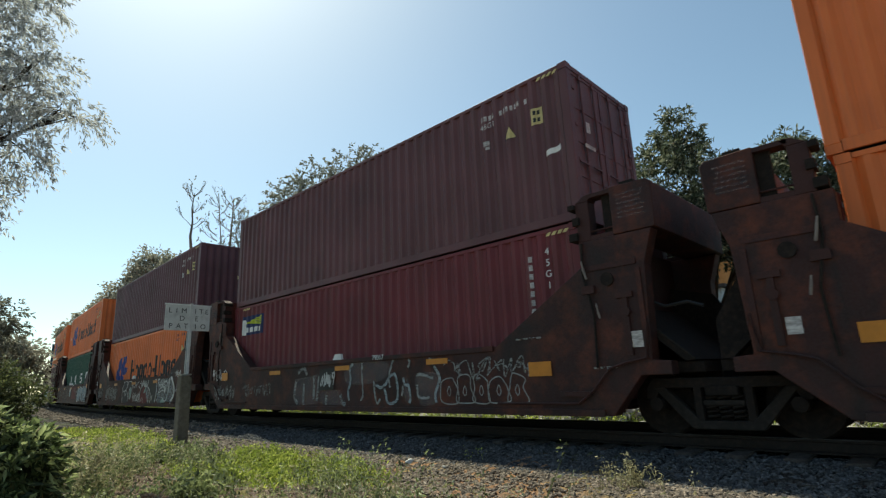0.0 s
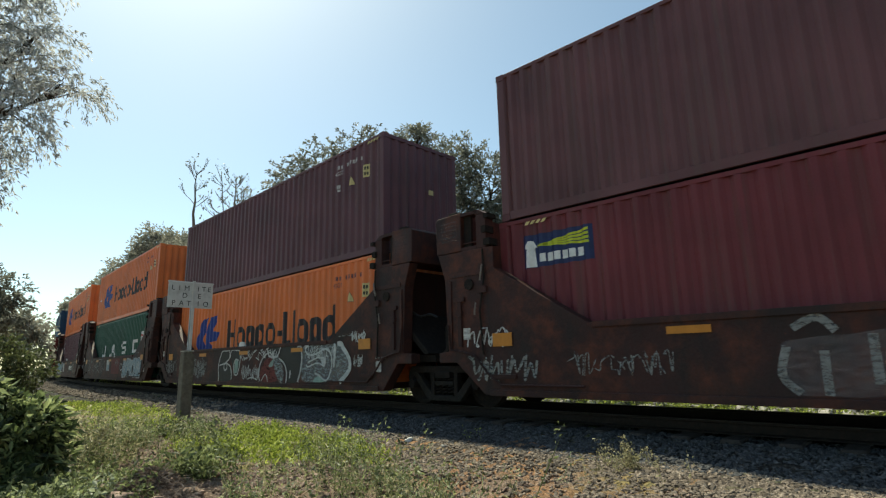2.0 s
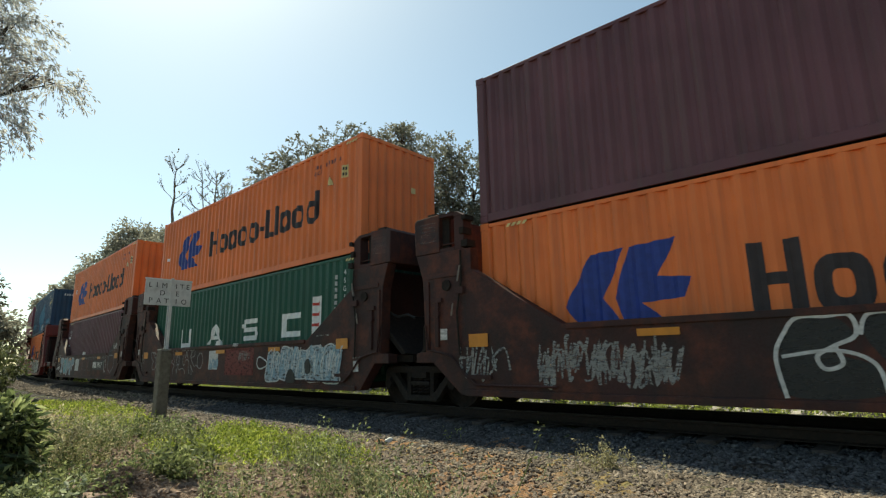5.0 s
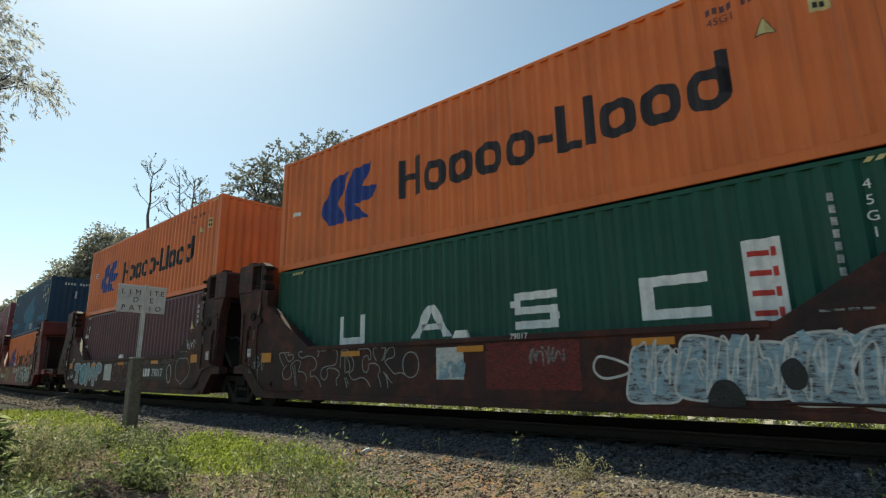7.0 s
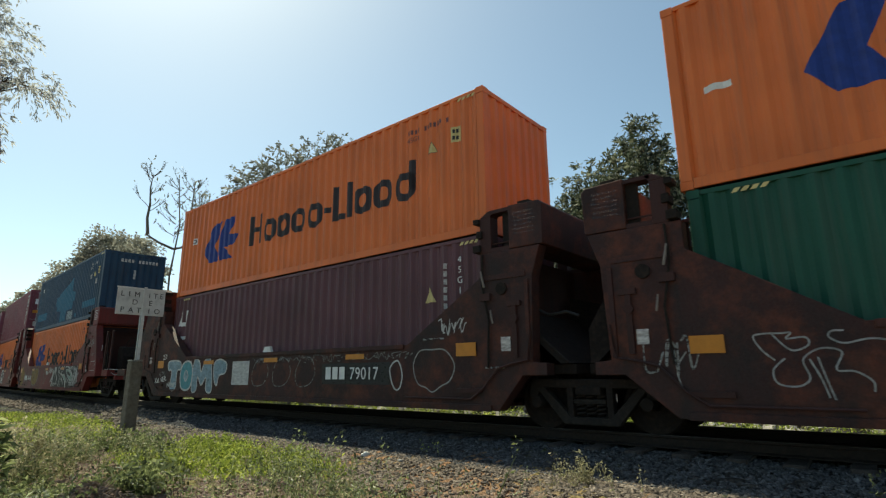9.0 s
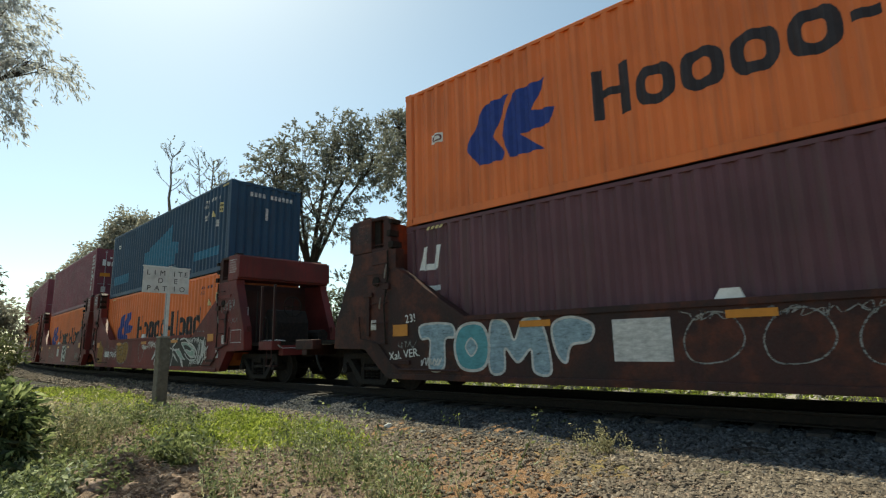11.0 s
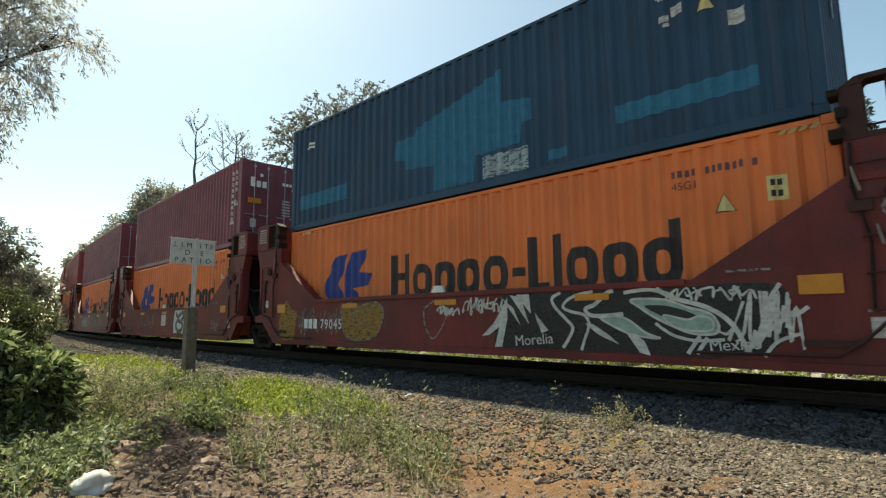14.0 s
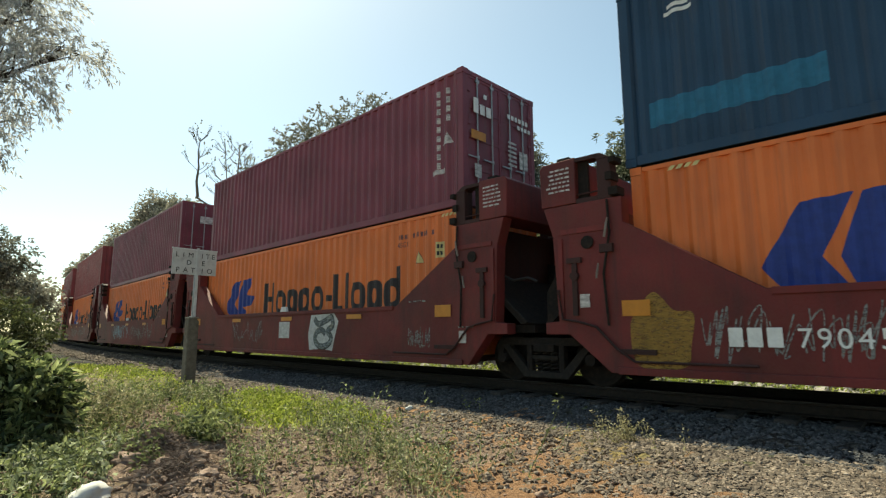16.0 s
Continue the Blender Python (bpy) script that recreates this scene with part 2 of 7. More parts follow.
M_CARPAINT = plain("blue_car_paint", (0.03, 0.09, 0.25), 0.25, 0.1)


def ground_material():
    """Dry earth with gravel, reddish bare patches and thin grass in broad irregular zones."""
    m, n, l, p = material("earth", 0.95, 0.0, 0.2)
    at = coords(n, l)
    fine = noise_tex(n, l, at, 14, 9, 0.75)
    earth = ramp(n, l, fine, [(0.28, (0.085, 0.056, 0.042)), (0.5, (0.25, 0.175, 0.13)), (0.75, (0.47, 0.365, 0.285))])
    vor = n.new("ShaderNodeTexVoronoi")
    vor.inputs["Scale"].default_value = 17
    l.new(at, vor.inputs[0])
    # gravel goes near black between pebbles: shade of the gaps put into the colour
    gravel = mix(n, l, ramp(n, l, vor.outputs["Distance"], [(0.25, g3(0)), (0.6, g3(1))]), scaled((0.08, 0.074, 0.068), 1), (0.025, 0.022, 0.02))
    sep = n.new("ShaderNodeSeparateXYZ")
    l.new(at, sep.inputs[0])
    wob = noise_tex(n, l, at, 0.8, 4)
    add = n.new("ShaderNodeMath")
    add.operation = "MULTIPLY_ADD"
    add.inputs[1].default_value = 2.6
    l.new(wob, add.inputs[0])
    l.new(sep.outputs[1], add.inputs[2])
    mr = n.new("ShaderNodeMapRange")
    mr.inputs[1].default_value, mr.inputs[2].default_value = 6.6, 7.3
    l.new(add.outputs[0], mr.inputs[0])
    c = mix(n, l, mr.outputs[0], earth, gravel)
    red = None
    warp = noise_tex(n, l, at, 1.6, 5)
    for px, py, rad in ((-2.9, 4.35, 1.15), (-4.4, 6.0, 1.15), (-6.2, 5.8, 0.9), (-2.6, 5.5, 0.6), (-4.3, 4.75, 0.5), (-0.9, 4.6, 0.7), (-7.4, 3.3, 0.8)):
        dist = n.new("ShaderNodeVectorMath")
        dist.operation = "DISTANCE"
        dist.inputs[1].default_value = (px, py, -0.45)
        l.new(at, dist.inputs[0])
        sub = n.new("ShaderNodeMath")
        sub.operation = "MULTIPLY_ADD"
        sub.inputs[1].default_value = 1.6
        l.new(warp, sub.inputs[0])
        l.new(dist.outputs["Value"], sub.inputs[2])
        mr2 = n.new("ShaderNodeMapRange")
        mr2.inputs[1].default_value, mr2.inputs[2].default_value = rad + 0.45, rad + 0.85
        mr2.inputs[3].default_value, mr2.inputs[4].default_value = 0.8, 0.0
        l.new(sub.outputs[0], mr2.inputs[0])
        if red is None:
            red = mr2.outputs[0]
        else:
            mx = n.new("ShaderNodeMath")
            mx.operation = "MAXIMUM"
            l.new(red, mx.inputs[0])
            l.new(mr2.outputs[0], mx.inputs[1])
            red = mx.outputs[0]
    c = mix(n, l, red, c, mix(n, l, fine, (0.18, 0.085, 0.04), (0.46, 0.265, 0.145)))
    green = ramp(n, l, noise_tex(n, l, coords(n, l, (1, 1, 1)), 0.42, 5), [(0.50, g3(0)), (0.64, g3(0.6))])
    c = mix(n, l, green, c, mix(n, l, fine, (0.08, 0.11, 0.025), (0.2, 0.23, 0.07)))
    l.new(c, p.inputs["Base Color"])
    bump(n, l, p, mix(n, l, mr.outputs[0], fine, vor.outputs["Distance"]), 1.0, 0.07)
    return m


M_GROUND = ground_material()
# ---- mesh kit ----
class Geo:
    """Collects vertices and faces of one mesh."""

    def __init__(self):
        self.v, self.f = [], []

    def add(self, verts, faces):
        k = len(self.v)
        self.v += [tuple(p) for p in verts]
        self.f += [tuple(i + k for i in f) for f in faces]
        return self

    def box(self, x0, x1, y0, y1, z0, z1):
        return self.add([(x, y, z) for x in (x0, x1) for y in (y0, y1) for z in (z0, z1)],
                        [(0, 1, 3, 2), (4, 6, 7, 5), (0, 4, 5, 1), (2, 3, 7, 6), (0, 2, 6, 4), (1, 5, 7, 3)])

    def prism(self, poly, y0, y1):
        """A shape drawn in x and z, from y0 to y1."""
        n = len(poly)
        return self.add([(x, y0, z) for x, z in poly] + [(x, y1, z) for x, z in poly],
                        [tuple(range(n)), tuple(range(2 * n - 1, n - 1, -1))] + [(i, i + n, (i + 1) % n + n, (i + 1) % n) for i in range(n)])

    def prism_x(self, poly, x0, x1):
        """A shape drawn in y and z, from x0 to x1."""
        n = len(poly)
        return self.add([(x0, y, z) for y, z in poly] + [(x1, y, z) for y, z in poly],
                        [tuple(range(n)), tuple(range(2 * n - 1, n - 1, -1))] + [(i, i + n, (i + 1) % n + n, (i + 1) % n) for i in range(n)])

    def rod(self, p, q, r, n=8, r2=None):
        return self.tube([p, q], [r, r if r2 is None else r2], n)

    def tube(self, pts, radii, n=8):
        pts = [Vector(p) for p in pts]
        if not hasattr(radii, "__len__"):
            radii = [radii] * len(pts)
        rings = []
        for i, p in enumerate(pts):
            d = (pts[min(i + 1, len(pts) - 1)] - pts[max(i - 1, 0)]).normalized()
            side = d.cross(Vector((0, 0, 1)) if abs(d.z) < 0.9 else Vector((1, 0, 0))).normalized()
            up = side.cross(d)
            rings.append([p + (side * math.cos(2 * math.pi * k / n) + up * math.sin(2 * math.pi * k / n)) * radii[i] for k in range(n)])
        m = len(rings)
        faces = [(i * n + k, i * n + (k + 1) % n, (i + 1) * n + (k + 1) % n, (i + 1) * n + k) for i in range(m - 1) for k in range(n)]
        faces += [tuple(range(n - 1, -1, -1)), tuple(range((m - 1) * n, m * n))]
        return self.add([v for r in rings for v in r], faces)

    def mesh(self, name, mat, smooth=False):
        me = bpy.data.meshes.new(name)
        me.from_pydata(self.v, [], self.f)
        me.materials.append(mat)
        if smooth:
            me.polygons.foreach_set("use_smooth", [True] * len(me.polygons))
        me.update()
        return me


def soft_edges(ob, width=0.008, segments=2):
    b = ob.modifiers.new("edge", "BEVEL")
    b.width, b.segments, b.limit_method, b.angle_limit = width, segments, "ANGLE", radians(40)
    return ob


def part(name, geo, mat, parent, label="", smooth=False, at=None, edge=0.0):
    """One mesh object under a thing or under a part."""
    me = geo if isinstance(geo, bpy.types.Mesh) else geo.mesh(name, mat, smooth)
    ob = new(name, me)
    ob.parent = parent
    if at is not None:
        ob.matrix_basis = at
    if edge:
        soft_edges(ob, edge)
    return tagged(ob, label)


def thing(name, label, category, group="", at=None):
    ob = tagged(new(name), label, category, group)
    if at is not None:
        ob.matrix_basis = at
    return ob


def solid(name, geo, mat, label, category, group="", kind="", at=None, smooth=False, edge=0.0):
    ob = new(name, geo.mesh(name, mat, smooth))
    if at is not None:
        ob.matrix_basis = at
    if edge:
        soft_edges(ob, edge)
    return tagged(ob, label, category, group, kind)


# ---- flat paint marks, in x and z, that follow the ribs of a wall ----
PERIOD, DEPTH, POST = 0.2785, 0.046, 0.16
LONG, HALF, TALL = 12.192, 1.219, 2.87


def rib(x):
    """Depth of the long wall behind its outer face, at x in 0 .. -LONG."""
    u = (-x - POST) % PERIOD / PERIOD
    if not POST < -x < LONG - POST:
        return 0.0
    for a, b, c, d in ((0.0, 0.25, 0, 0), (0.25, 0.5, 0, 1), (0.5, 0.75, 1, 1), (0.75, 1.0, 1, 0)):
        if u <= b:
            return DEPTH * (c + (d - c) * (u - a) / (b - a))
    return 0.0


def rib_breaks(x0, x1):
    k0 = int((-x1 - POST) / PERIOD * 4) - 1
    k1 = int((-x0 - POST) / PERIOD * 4) + 2
    return [-POST - k * PERIOD / 4 for k in range(k0, k1) if x0 < -POST - k * PERIOD / 4 < x1]


def mark(name, polys, mat, parent, wall=-HALF, ribbed=True, lift=0.003, thick=0.0015, label=""):
    """Paint on a long wall: polygons in x and z. On a ribbed wall it is cut and bent along the ribs."""
    bm = bmesh.new()
    for poly in polys:
        vs = [bm.verts.new((x, 0, z)) for x, z in poly]
        try:
            bm.faces.new(vs)
        except ValueError:
            pass
    bmesh.ops.remove_doubles(bm, verts=bm.verts[:], dist=0.0004)
    bmesh.ops.triangulate(bm, faces=bm.faces[:])
    if ribbed:
        xs = [v.co.x for v in bm.verts]
        for x in rib_breaks(min(xs), max(xs)):
            bmesh.ops.bisect_plane(bm, geom=bm.verts[:] + bm.edges[:] + bm.faces[:], plane_co=(x, 0, 0), plane_no=(1, 0, 0))
    for v in bm.verts:
        v.co.y = wall - lift + (rib(v.co.x) if ribbed else 0.0)
    bmesh.ops.recalc_face_normals(bm, faces=bm.faces[:])
    for f in bm.faces:
        if f.normal.y > 0:
            f.normal_flip()
    me = bpy.data.meshes.new(name)
    bm.to_mesh(me)
    bm.free()
    me.materials.append(mat)
    return tagged(part(name, me, mat, parent, label), kind="stuff" if len(polys) > 1 else "")


def rect(x0, x1, z0, z1):
    return [(x0, z0), (x1, z0), (x1, z1), (x0, z1)]


def ring(x0, x1, z0, z1, w, n=20, power=0.7):
    """A rounded ring as a row of quads."""
    cx, cz, a, b = (x0 + x1) / 2, (z0 + z1) / 2, (x1 - x0) / 2, (z1 - z0) / 2

    def at(t, k):
        c, s = math.cos(t), math.sin(t)
        return (cx + math.copysign(abs(c) ** power, c) * (a - k), cz + math.copysign(abs(s) ** power, s) * (b - k))
    ts = [2 * math.pi * i / n for i in range(n + 1)]
    return [[at(p, 0), at(q, 0), at(q, w), at(p, w)] for p, q in zip(ts, ts[1:])]


def stroke(pts, w):
    """A brush line as quads; w: width or widths."""
    out, sides = [], []
    ws = w if hasattr(w, "__len__") else [w] * len(pts)
    for i, (x, z) in enumerate(pts):
        (x0, z0), (x1, z1) = pts[max(i - 1, 0)], pts[min(i + 1, len(pts) - 1)]
        d = math.hypot(x1 - x0, z1 - z0) or 1.0
        nx, nz = -(z1 - z0) / d * ws[i] / 2, (x1 - x0) / d * ws[i] / 2
        sides.append(((x + nx, z + nz), (x - nx, z - nz)))
    for (a, b), (c, d) in zip(sides, sides[1:]):
        out.append([a, c, d, b])
    return out


def smooth_line(pts, steps=6, closed=False):
    """A smooth line through points (Catmull-Rom)."""
    n, out = len(pts), []
    for i in range(n if closed else n - 1):
        p = [pts[(i + k) % n] if closed else pts[min(max(i + k, 0), n - 1)] for k in (-1, 0, 1, 2)]
        for s in range(steps):
            t = s / steps
            out.append(tuple(0.5 * (2 * p[1][k] + (p[2][k] - p[0][k]) * t + (2 * p[0][k] - 5 * p[1][k] + 4 * p[2][k] - p[3][k]) * t * t
                                    + (3 * p[1][k] - p[0][k] - 3 * p[2][k] + p[3][k]) * t ** 3) for k in (0, 1)))
    out.append(out[0] if closed else tuple(pts[-1]))
    return out


def lettering(name, text, size, m, mat, parent=None, align="LEFT", spacing=1.0, wide=1.0):
    """Text out of the built-in font as a thin mesh, at a pose."""
    cu = bpy.data.curves.new(name, "FONT")
    cu.body, cu.size, cu.align_x, cu.space_character, cu.extrude = text, size, align, spacing, 0.001
    cu.resolution_u = 3
    tmp = bpy.data.objects.new(name, cu)
    me = bpy.data.meshes.new_from_object(tmp)
    bpy.data.objects.remove(tmp)
    me.materials.clear()
    me.materials.append(mat)
    me.transform(Matrix.Diagonal((wide, 1, 1, 1)))
    ob = new(name, me)
    ob.parent = parent
    ob.matrix_basis = m
    return ob
# ---- ground, track ----
HEAPS = ((-7.8, 2.65, 0.16, 0.3), (-6.55, 2.1, 0.25, 0.32), (-5.4, 2.0, 0.24, 0.28), (-6.5, 2.95, 0.12, 0.26), (-7.7, 2.9, 0.2, 0.3), (-5.5, 2.4, 0.15, 0.24), (-8.4, 3.3, 0.14, 0.3), (-4.9, 1.9, 0.16, 0.25), (-5.3, 1.6, 0.15, 0.2))      # low mounds: x, y, height, spread


def ground_z(x, y):
    """Height of the earth: low verge, ballast bed, rise beyond the track."""
    y = y - 0.2 - (track_y(np.maximum(x, -160)) - TRACK_Y) * np.clip((y + 10) / 16, 0, 1)
    z = np.interp(y, [-200, -3, 2.0, 4.5, 5.6, 6.3, 7.0, 7.25, 10.0, 10.5, 11.4, 13.0, 16.0, 30.0, 60.0, 200.0],
                  [-0.6, -0.55, -0.54, -0.50, -0.44, -0.40, -0.30, -0.24, -0.24, -0.32, -0.44, -0.42, -0.3, 0.5, 1.0, 1.0])
    off = np.clip((6.3 - y) / 1.5, 0, 1) + np.clip((y - 11) / 3, 0, 1)
    z = z + off * (0.05 * np.sin(1.3 * x + 0.7 * y) * np.cos(0.9 * y - 0.4 * x) + 0.025 * np.sin(3.7 * x + 1.0) * np.sin(3.1 * y))
    near = np.exp(-((x + 6.2) ** 2 / 3.0 + (y - 2.3) ** 2 / 1.2))
    heaps = sum(a * np.exp(-((x - px) ** 2 + (y - py) ** 2) / s ** 2) for px, py, a, s in HEAPS)
    return z + 0.06 * near + heaps


def lines(stops):
    out = []
    for a, b, step in stops:
        out += list(np.arange(a, b, step))
    return np.array(out + [stops[-1][1]])


gx = lines([(-3000, -400, 650), (-400, -60, 20), (-60, -20, 1.0), (-20, -9, 0.16), (-9, -2, 0.08), (-2, 6, 0.13), (6, 30, 1.5), (30, 400, 40), (400, 3000, 650)])
gy = lines([(-3000, -300, 675), (-300, -10, 29), (-10, 0.5, 0.5), (0.5, 12, 0.1), (12, 40, 1.0), (40, 400, 30), (400, 3000, 650)])
GX, GY = np.meshgrid(gx, gy, indexing="ij")
GZ = ground_z(GX, GY)
rng = np.random.default_rng(5)
GZ += rng.normal(0, 0.02, GZ.shape) * ((GX > -21) & (GX < 7) & (GY > 0) & (GY < 12.5))
nx, ny = len(gx), len(gy)
idx = np.arange(nx * ny).reshape(nx, ny)
quads = np.stack([idx[:-1, :-1], idx[1:, :-1], idx[1:, 1:], idx[:-1, 1:]], -1).reshape(-1, 4)
me = bpy.data.meshes.new("ground")
me.from_pydata(np.stack([GX, GY, GZ], -1).reshape(-1, 3).tolist(), [], quads.tolist())
me.materials.append(M_GROUND)
me.polygons.foreach_set("use_smooth", [True] * len(me.polygons))
ground = tagged(new("ground", me), "dry stony earth with thin grass and bare reddish patches", "ground", kind="structure")


def scatter_stones(name, mat, count, xs, ys, size, seed, sink=0.35, dense=None, follow=True):
    """Many small broken stones as one mesh."""
    r = np.random.default_rng(seed)
    base = np.array([(1, 0, 0), (-1, 0, 0), (0, 1, 0), (0, -1, 0), (0, 0, 1), (0, 0, -1),
                     (0.7, 0.7, 0.55), (-0.7, 0.7, 0.55), (-0.7, -0.7, 0.55), (0.7, -0.7, 0.55)], float)
    tris = np.array([(0, 6, 9), (6, 2, 7), (7, 1, 8), (8, 3, 9), (4, 6, 7), (4, 7, 8), (4, 8, 9), (4, 9, 6),
                     (0, 2, 6), (2, 1, 7), (1, 3, 8), (3, 0, 9), (5, 2, 0), (5, 1, 2), (5, 3, 1), (5, 0, 3)])
    x, y = r.uniform(*xs, count), r.uniform(*ys, count)
    y = y + (track_y(x) - TRACK_Y if follow else 0)
    if dense is not None:
        keep = r.uniform(0, 1, count) < dense(x, y - track_y(x) + TRACK_Y)
        x, y = x[keep], y[keep]
    count = len(x)
    s = size * np.exp(r.normal(0, 0.22, count))
    v = base[None] * (1 + r.normal(0, 0.17, (count, 10, 1))) * (s[:, None, None] * np.stack([r.uniform(0.75, 1.3, count), r.uniform(0.7, 1.1, count), r.uniform(0.65, 1.0, count)], -1)[:, None, :])
    a, b = r.uniform(0, 6.28, count), r.normal(0, 0.35, count)
    ca, sa, cb, sb = np.cos(a)[:, None], np.sin(a)[:, None], np.cos(b)[:, None], np.sin(b)[:, None]
    vx, vz = v[..., 0] * cb - v[..., 2] * sb, v[..., 0] * sb + v[..., 2] * cb
    vx, vy = vx * ca - v[..., 1] * sa, vx * sa + v[..., 1] * ca
    p = np.stack([vx + x[:, None], vy + y[:, None], vz + (ground_z(x, y) + s * (0.55 - sink))[:, None]], -1)
    f = (tris[None] + (np.arange(count) * 10)[:, None, None]).reshape(-1, 3)
    me = bpy.data.meshes.new(name)
    me.from_pydata(p.reshape(-1, 3).tolist(), [], f.tolist())
    me.materials.append(mat)
    return new(name, me)


def bed(x, y):
    wav = 0.35 * np.sin(0.9 * x) + 0.2 * np.sin(2.3 * x + 1)
    worn = np.minimum(np.hypot((x + 5.0) / 2.3, (y - 5.85) / 0.55), np.hypot((x + 2.6) / 1.2, (y - 5.5) / 0.4))
    edge = 5.2 - 1.3 * np.clip((x + 3.6) / 2.2, 0, 1)
    return np.clip((y - edge + wav) / 0.8, 0.10, 1.0) * np.clip(worn - 0.3, 0.25, 1.0)


def bare(x, y):
    """Fewer stones on the trodden reddish patches."""
    y = y + track_y(x) - TRACK_Y
    return np.clip(0.15 + np.minimum(np.hypot(x + 2.9, y - 4.35) - 0.7, np.hypot(x + 4.3, y - 4.75) - 0.3), 0.12, 1)


tagged(scatter_stones("ballast", M_STONE, 15000, (-15, -8), (4.6, 6.5), 0.027, 11, dense=bed), "grey crushed stone ballast along the verge", "ballast", kind="stuff")
tagged(scatter_stones("ballast", M_STONE, 52000, (-8, 1.0), (4.0, 6.55), 0.0235, 1, dense=bed), "grey crushed stone ballast beside the track", "ballast", kind="stuff")
tagged(scatter_stones("ballast", M_STONE, 6000, (-60, -15), (5.8, 7.6), 0.045, 2, dense=bed), "grey crushed stone ballast along the far track", "ballast", kind="stuff")
# shade-coloured stones fill the strip where the train's shadow falls
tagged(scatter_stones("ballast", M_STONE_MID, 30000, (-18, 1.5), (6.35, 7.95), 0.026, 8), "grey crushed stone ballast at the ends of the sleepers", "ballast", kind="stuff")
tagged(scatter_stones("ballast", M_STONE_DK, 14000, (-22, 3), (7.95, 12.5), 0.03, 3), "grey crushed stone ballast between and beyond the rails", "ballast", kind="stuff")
tagged(scatter_stones("rubble", M_ROCK, 1500, (-22, 3), (12, 24), 0.14, 4, follow=False), "pale broken rubble on the bank beyond the track", "rubble", kind="stuff")
tagged(scatter_stones("clods", M_DROCK, 4200, (-12, -3.5), (1.2, 5.0), 0.03, 7, sink=0.4, follow=False, dense=lambda x, y: bare(x, y) * (0.4 + 0.5 * np.sin(1.9 * x + 1) * np.sin(2.3 * y))), "dark brown clods of earth over the verge", "earth", kind="stuff")
tagged(scatter_stones("gravel", M_DROCK, 13000, (-12, 0), (1.2, 5.6), 0.018, 6, follow=False, dense=bare), "scattered brown gravel on the verge", "gravel", kind="stuff")


RAIL_X = [60.0] + list(np.arange(0, -200, -4.0))


def sweep(prof):
    """A rail's section swept along the bend."""
    g, n = Geo(), len(prof)
    for x in RAIL_X:
        g.v += [(x, float(track_y(x)) - TRACK_Y + y, z) for y, z in prof]
    for i in range(len(RAIL_X) - 1):
        g.f += [(i * n + k, i * n + (k + 1) % n, (i + 1) * n + (k + 1) % n, (i + 1) * n + k) for k in range(n)]
    g.f += [tuple(range(n)), tuple(range((len(RAIL_X) - 1) * n, len(RAIL_X) * n))[::-1]]
    return g


def rail(y):
    r = thing("rail", "rusty steel rail with a worn bright head", "rail", "rails of the track", pose(0, y, 0))
    web = [(-0.075, -0.17), (0.075, -0.17), (0.075, -0.158), (0.012, -0.14), (0.012, -0.045), (0.036, -0.035), (0.036, -0.006), (-0.036, -0.006),
           (-0.036, -0.035), (-0.012, -0.045), (-0.012, -0.14), (-0.075, -0.158)]
    part("web_and_foot", sweep(web), M_RAIL, r)
    part("head", sweep([(-0.036, -0.006), (0.036, -0.006), (0.034, -0.002), (0.026, 0), (-0.026, 0), (-0.034, -0.002)]), M_RAILTOP, r, "bright worn rail head")


for y in (TRACK_Y - 0.7535, TRACK_Y + 0.7535):
    rail(y)

tie_me = Geo().prism_x([(-1.3, -0.30), (1.3, -0.30), (1.27, -0.175), (-1.27, -0.175)], -0.12, 0.12).mesh("sleeper", M_SLEEPER)
for i in range(130):
    t = tagged(new("sleeper", tie_me), "stained concrete sleeper bedded in ballast", "sleeper", "sleepers of the track")
    x = 4 - 0.61 * i
    t.matrix_basis = pose(x, float(track_y(x)) + random.uniform(-0.02, 0.02), random.uniform(-0.01, 0.005), 0, 0, math.degrees(math.atan(2 * BEND * min(x - BEND_X, 0))) + random.uniform(-0.8, 0.8))
    soft_edges(t, 0.015, 1)
# ---- containers ----
def wall_geo():
    """A ribbed long wall between the corner posts, at y = -HALF."""
    xs, x = [], -POST
    while x > -LONG + POST + 0.001:
        xs += [x]
        x -= PERIOD / 4
    xs += [-LONG + POST]
    g = Geo()
    z0, z1, n = 0.16, TALL - 0.08, len(xs)
    for x in xs:
        y = -HALF + rib(x)
        g.v += [(x, y, z0), (x, y, z1), (x, -HALF + 0.056, z0), (x, -HALF + 0.056, z1)]
    for i in range(n - 1):
        a, b = 4 * i, 4 * i + 4
        g.f += [(a, b, b + 1, a + 1), (a + 2, a + 3, b + 3, b + 2), (a + 1, b + 1, b + 3, a + 3), (a, a + 2, b + 2, b)]
    g.f += [(0, 1, 3, 2), (4 * n - 4, 4 * n - 2, 4 * n - 1, 4 * n - 3)]
    return g


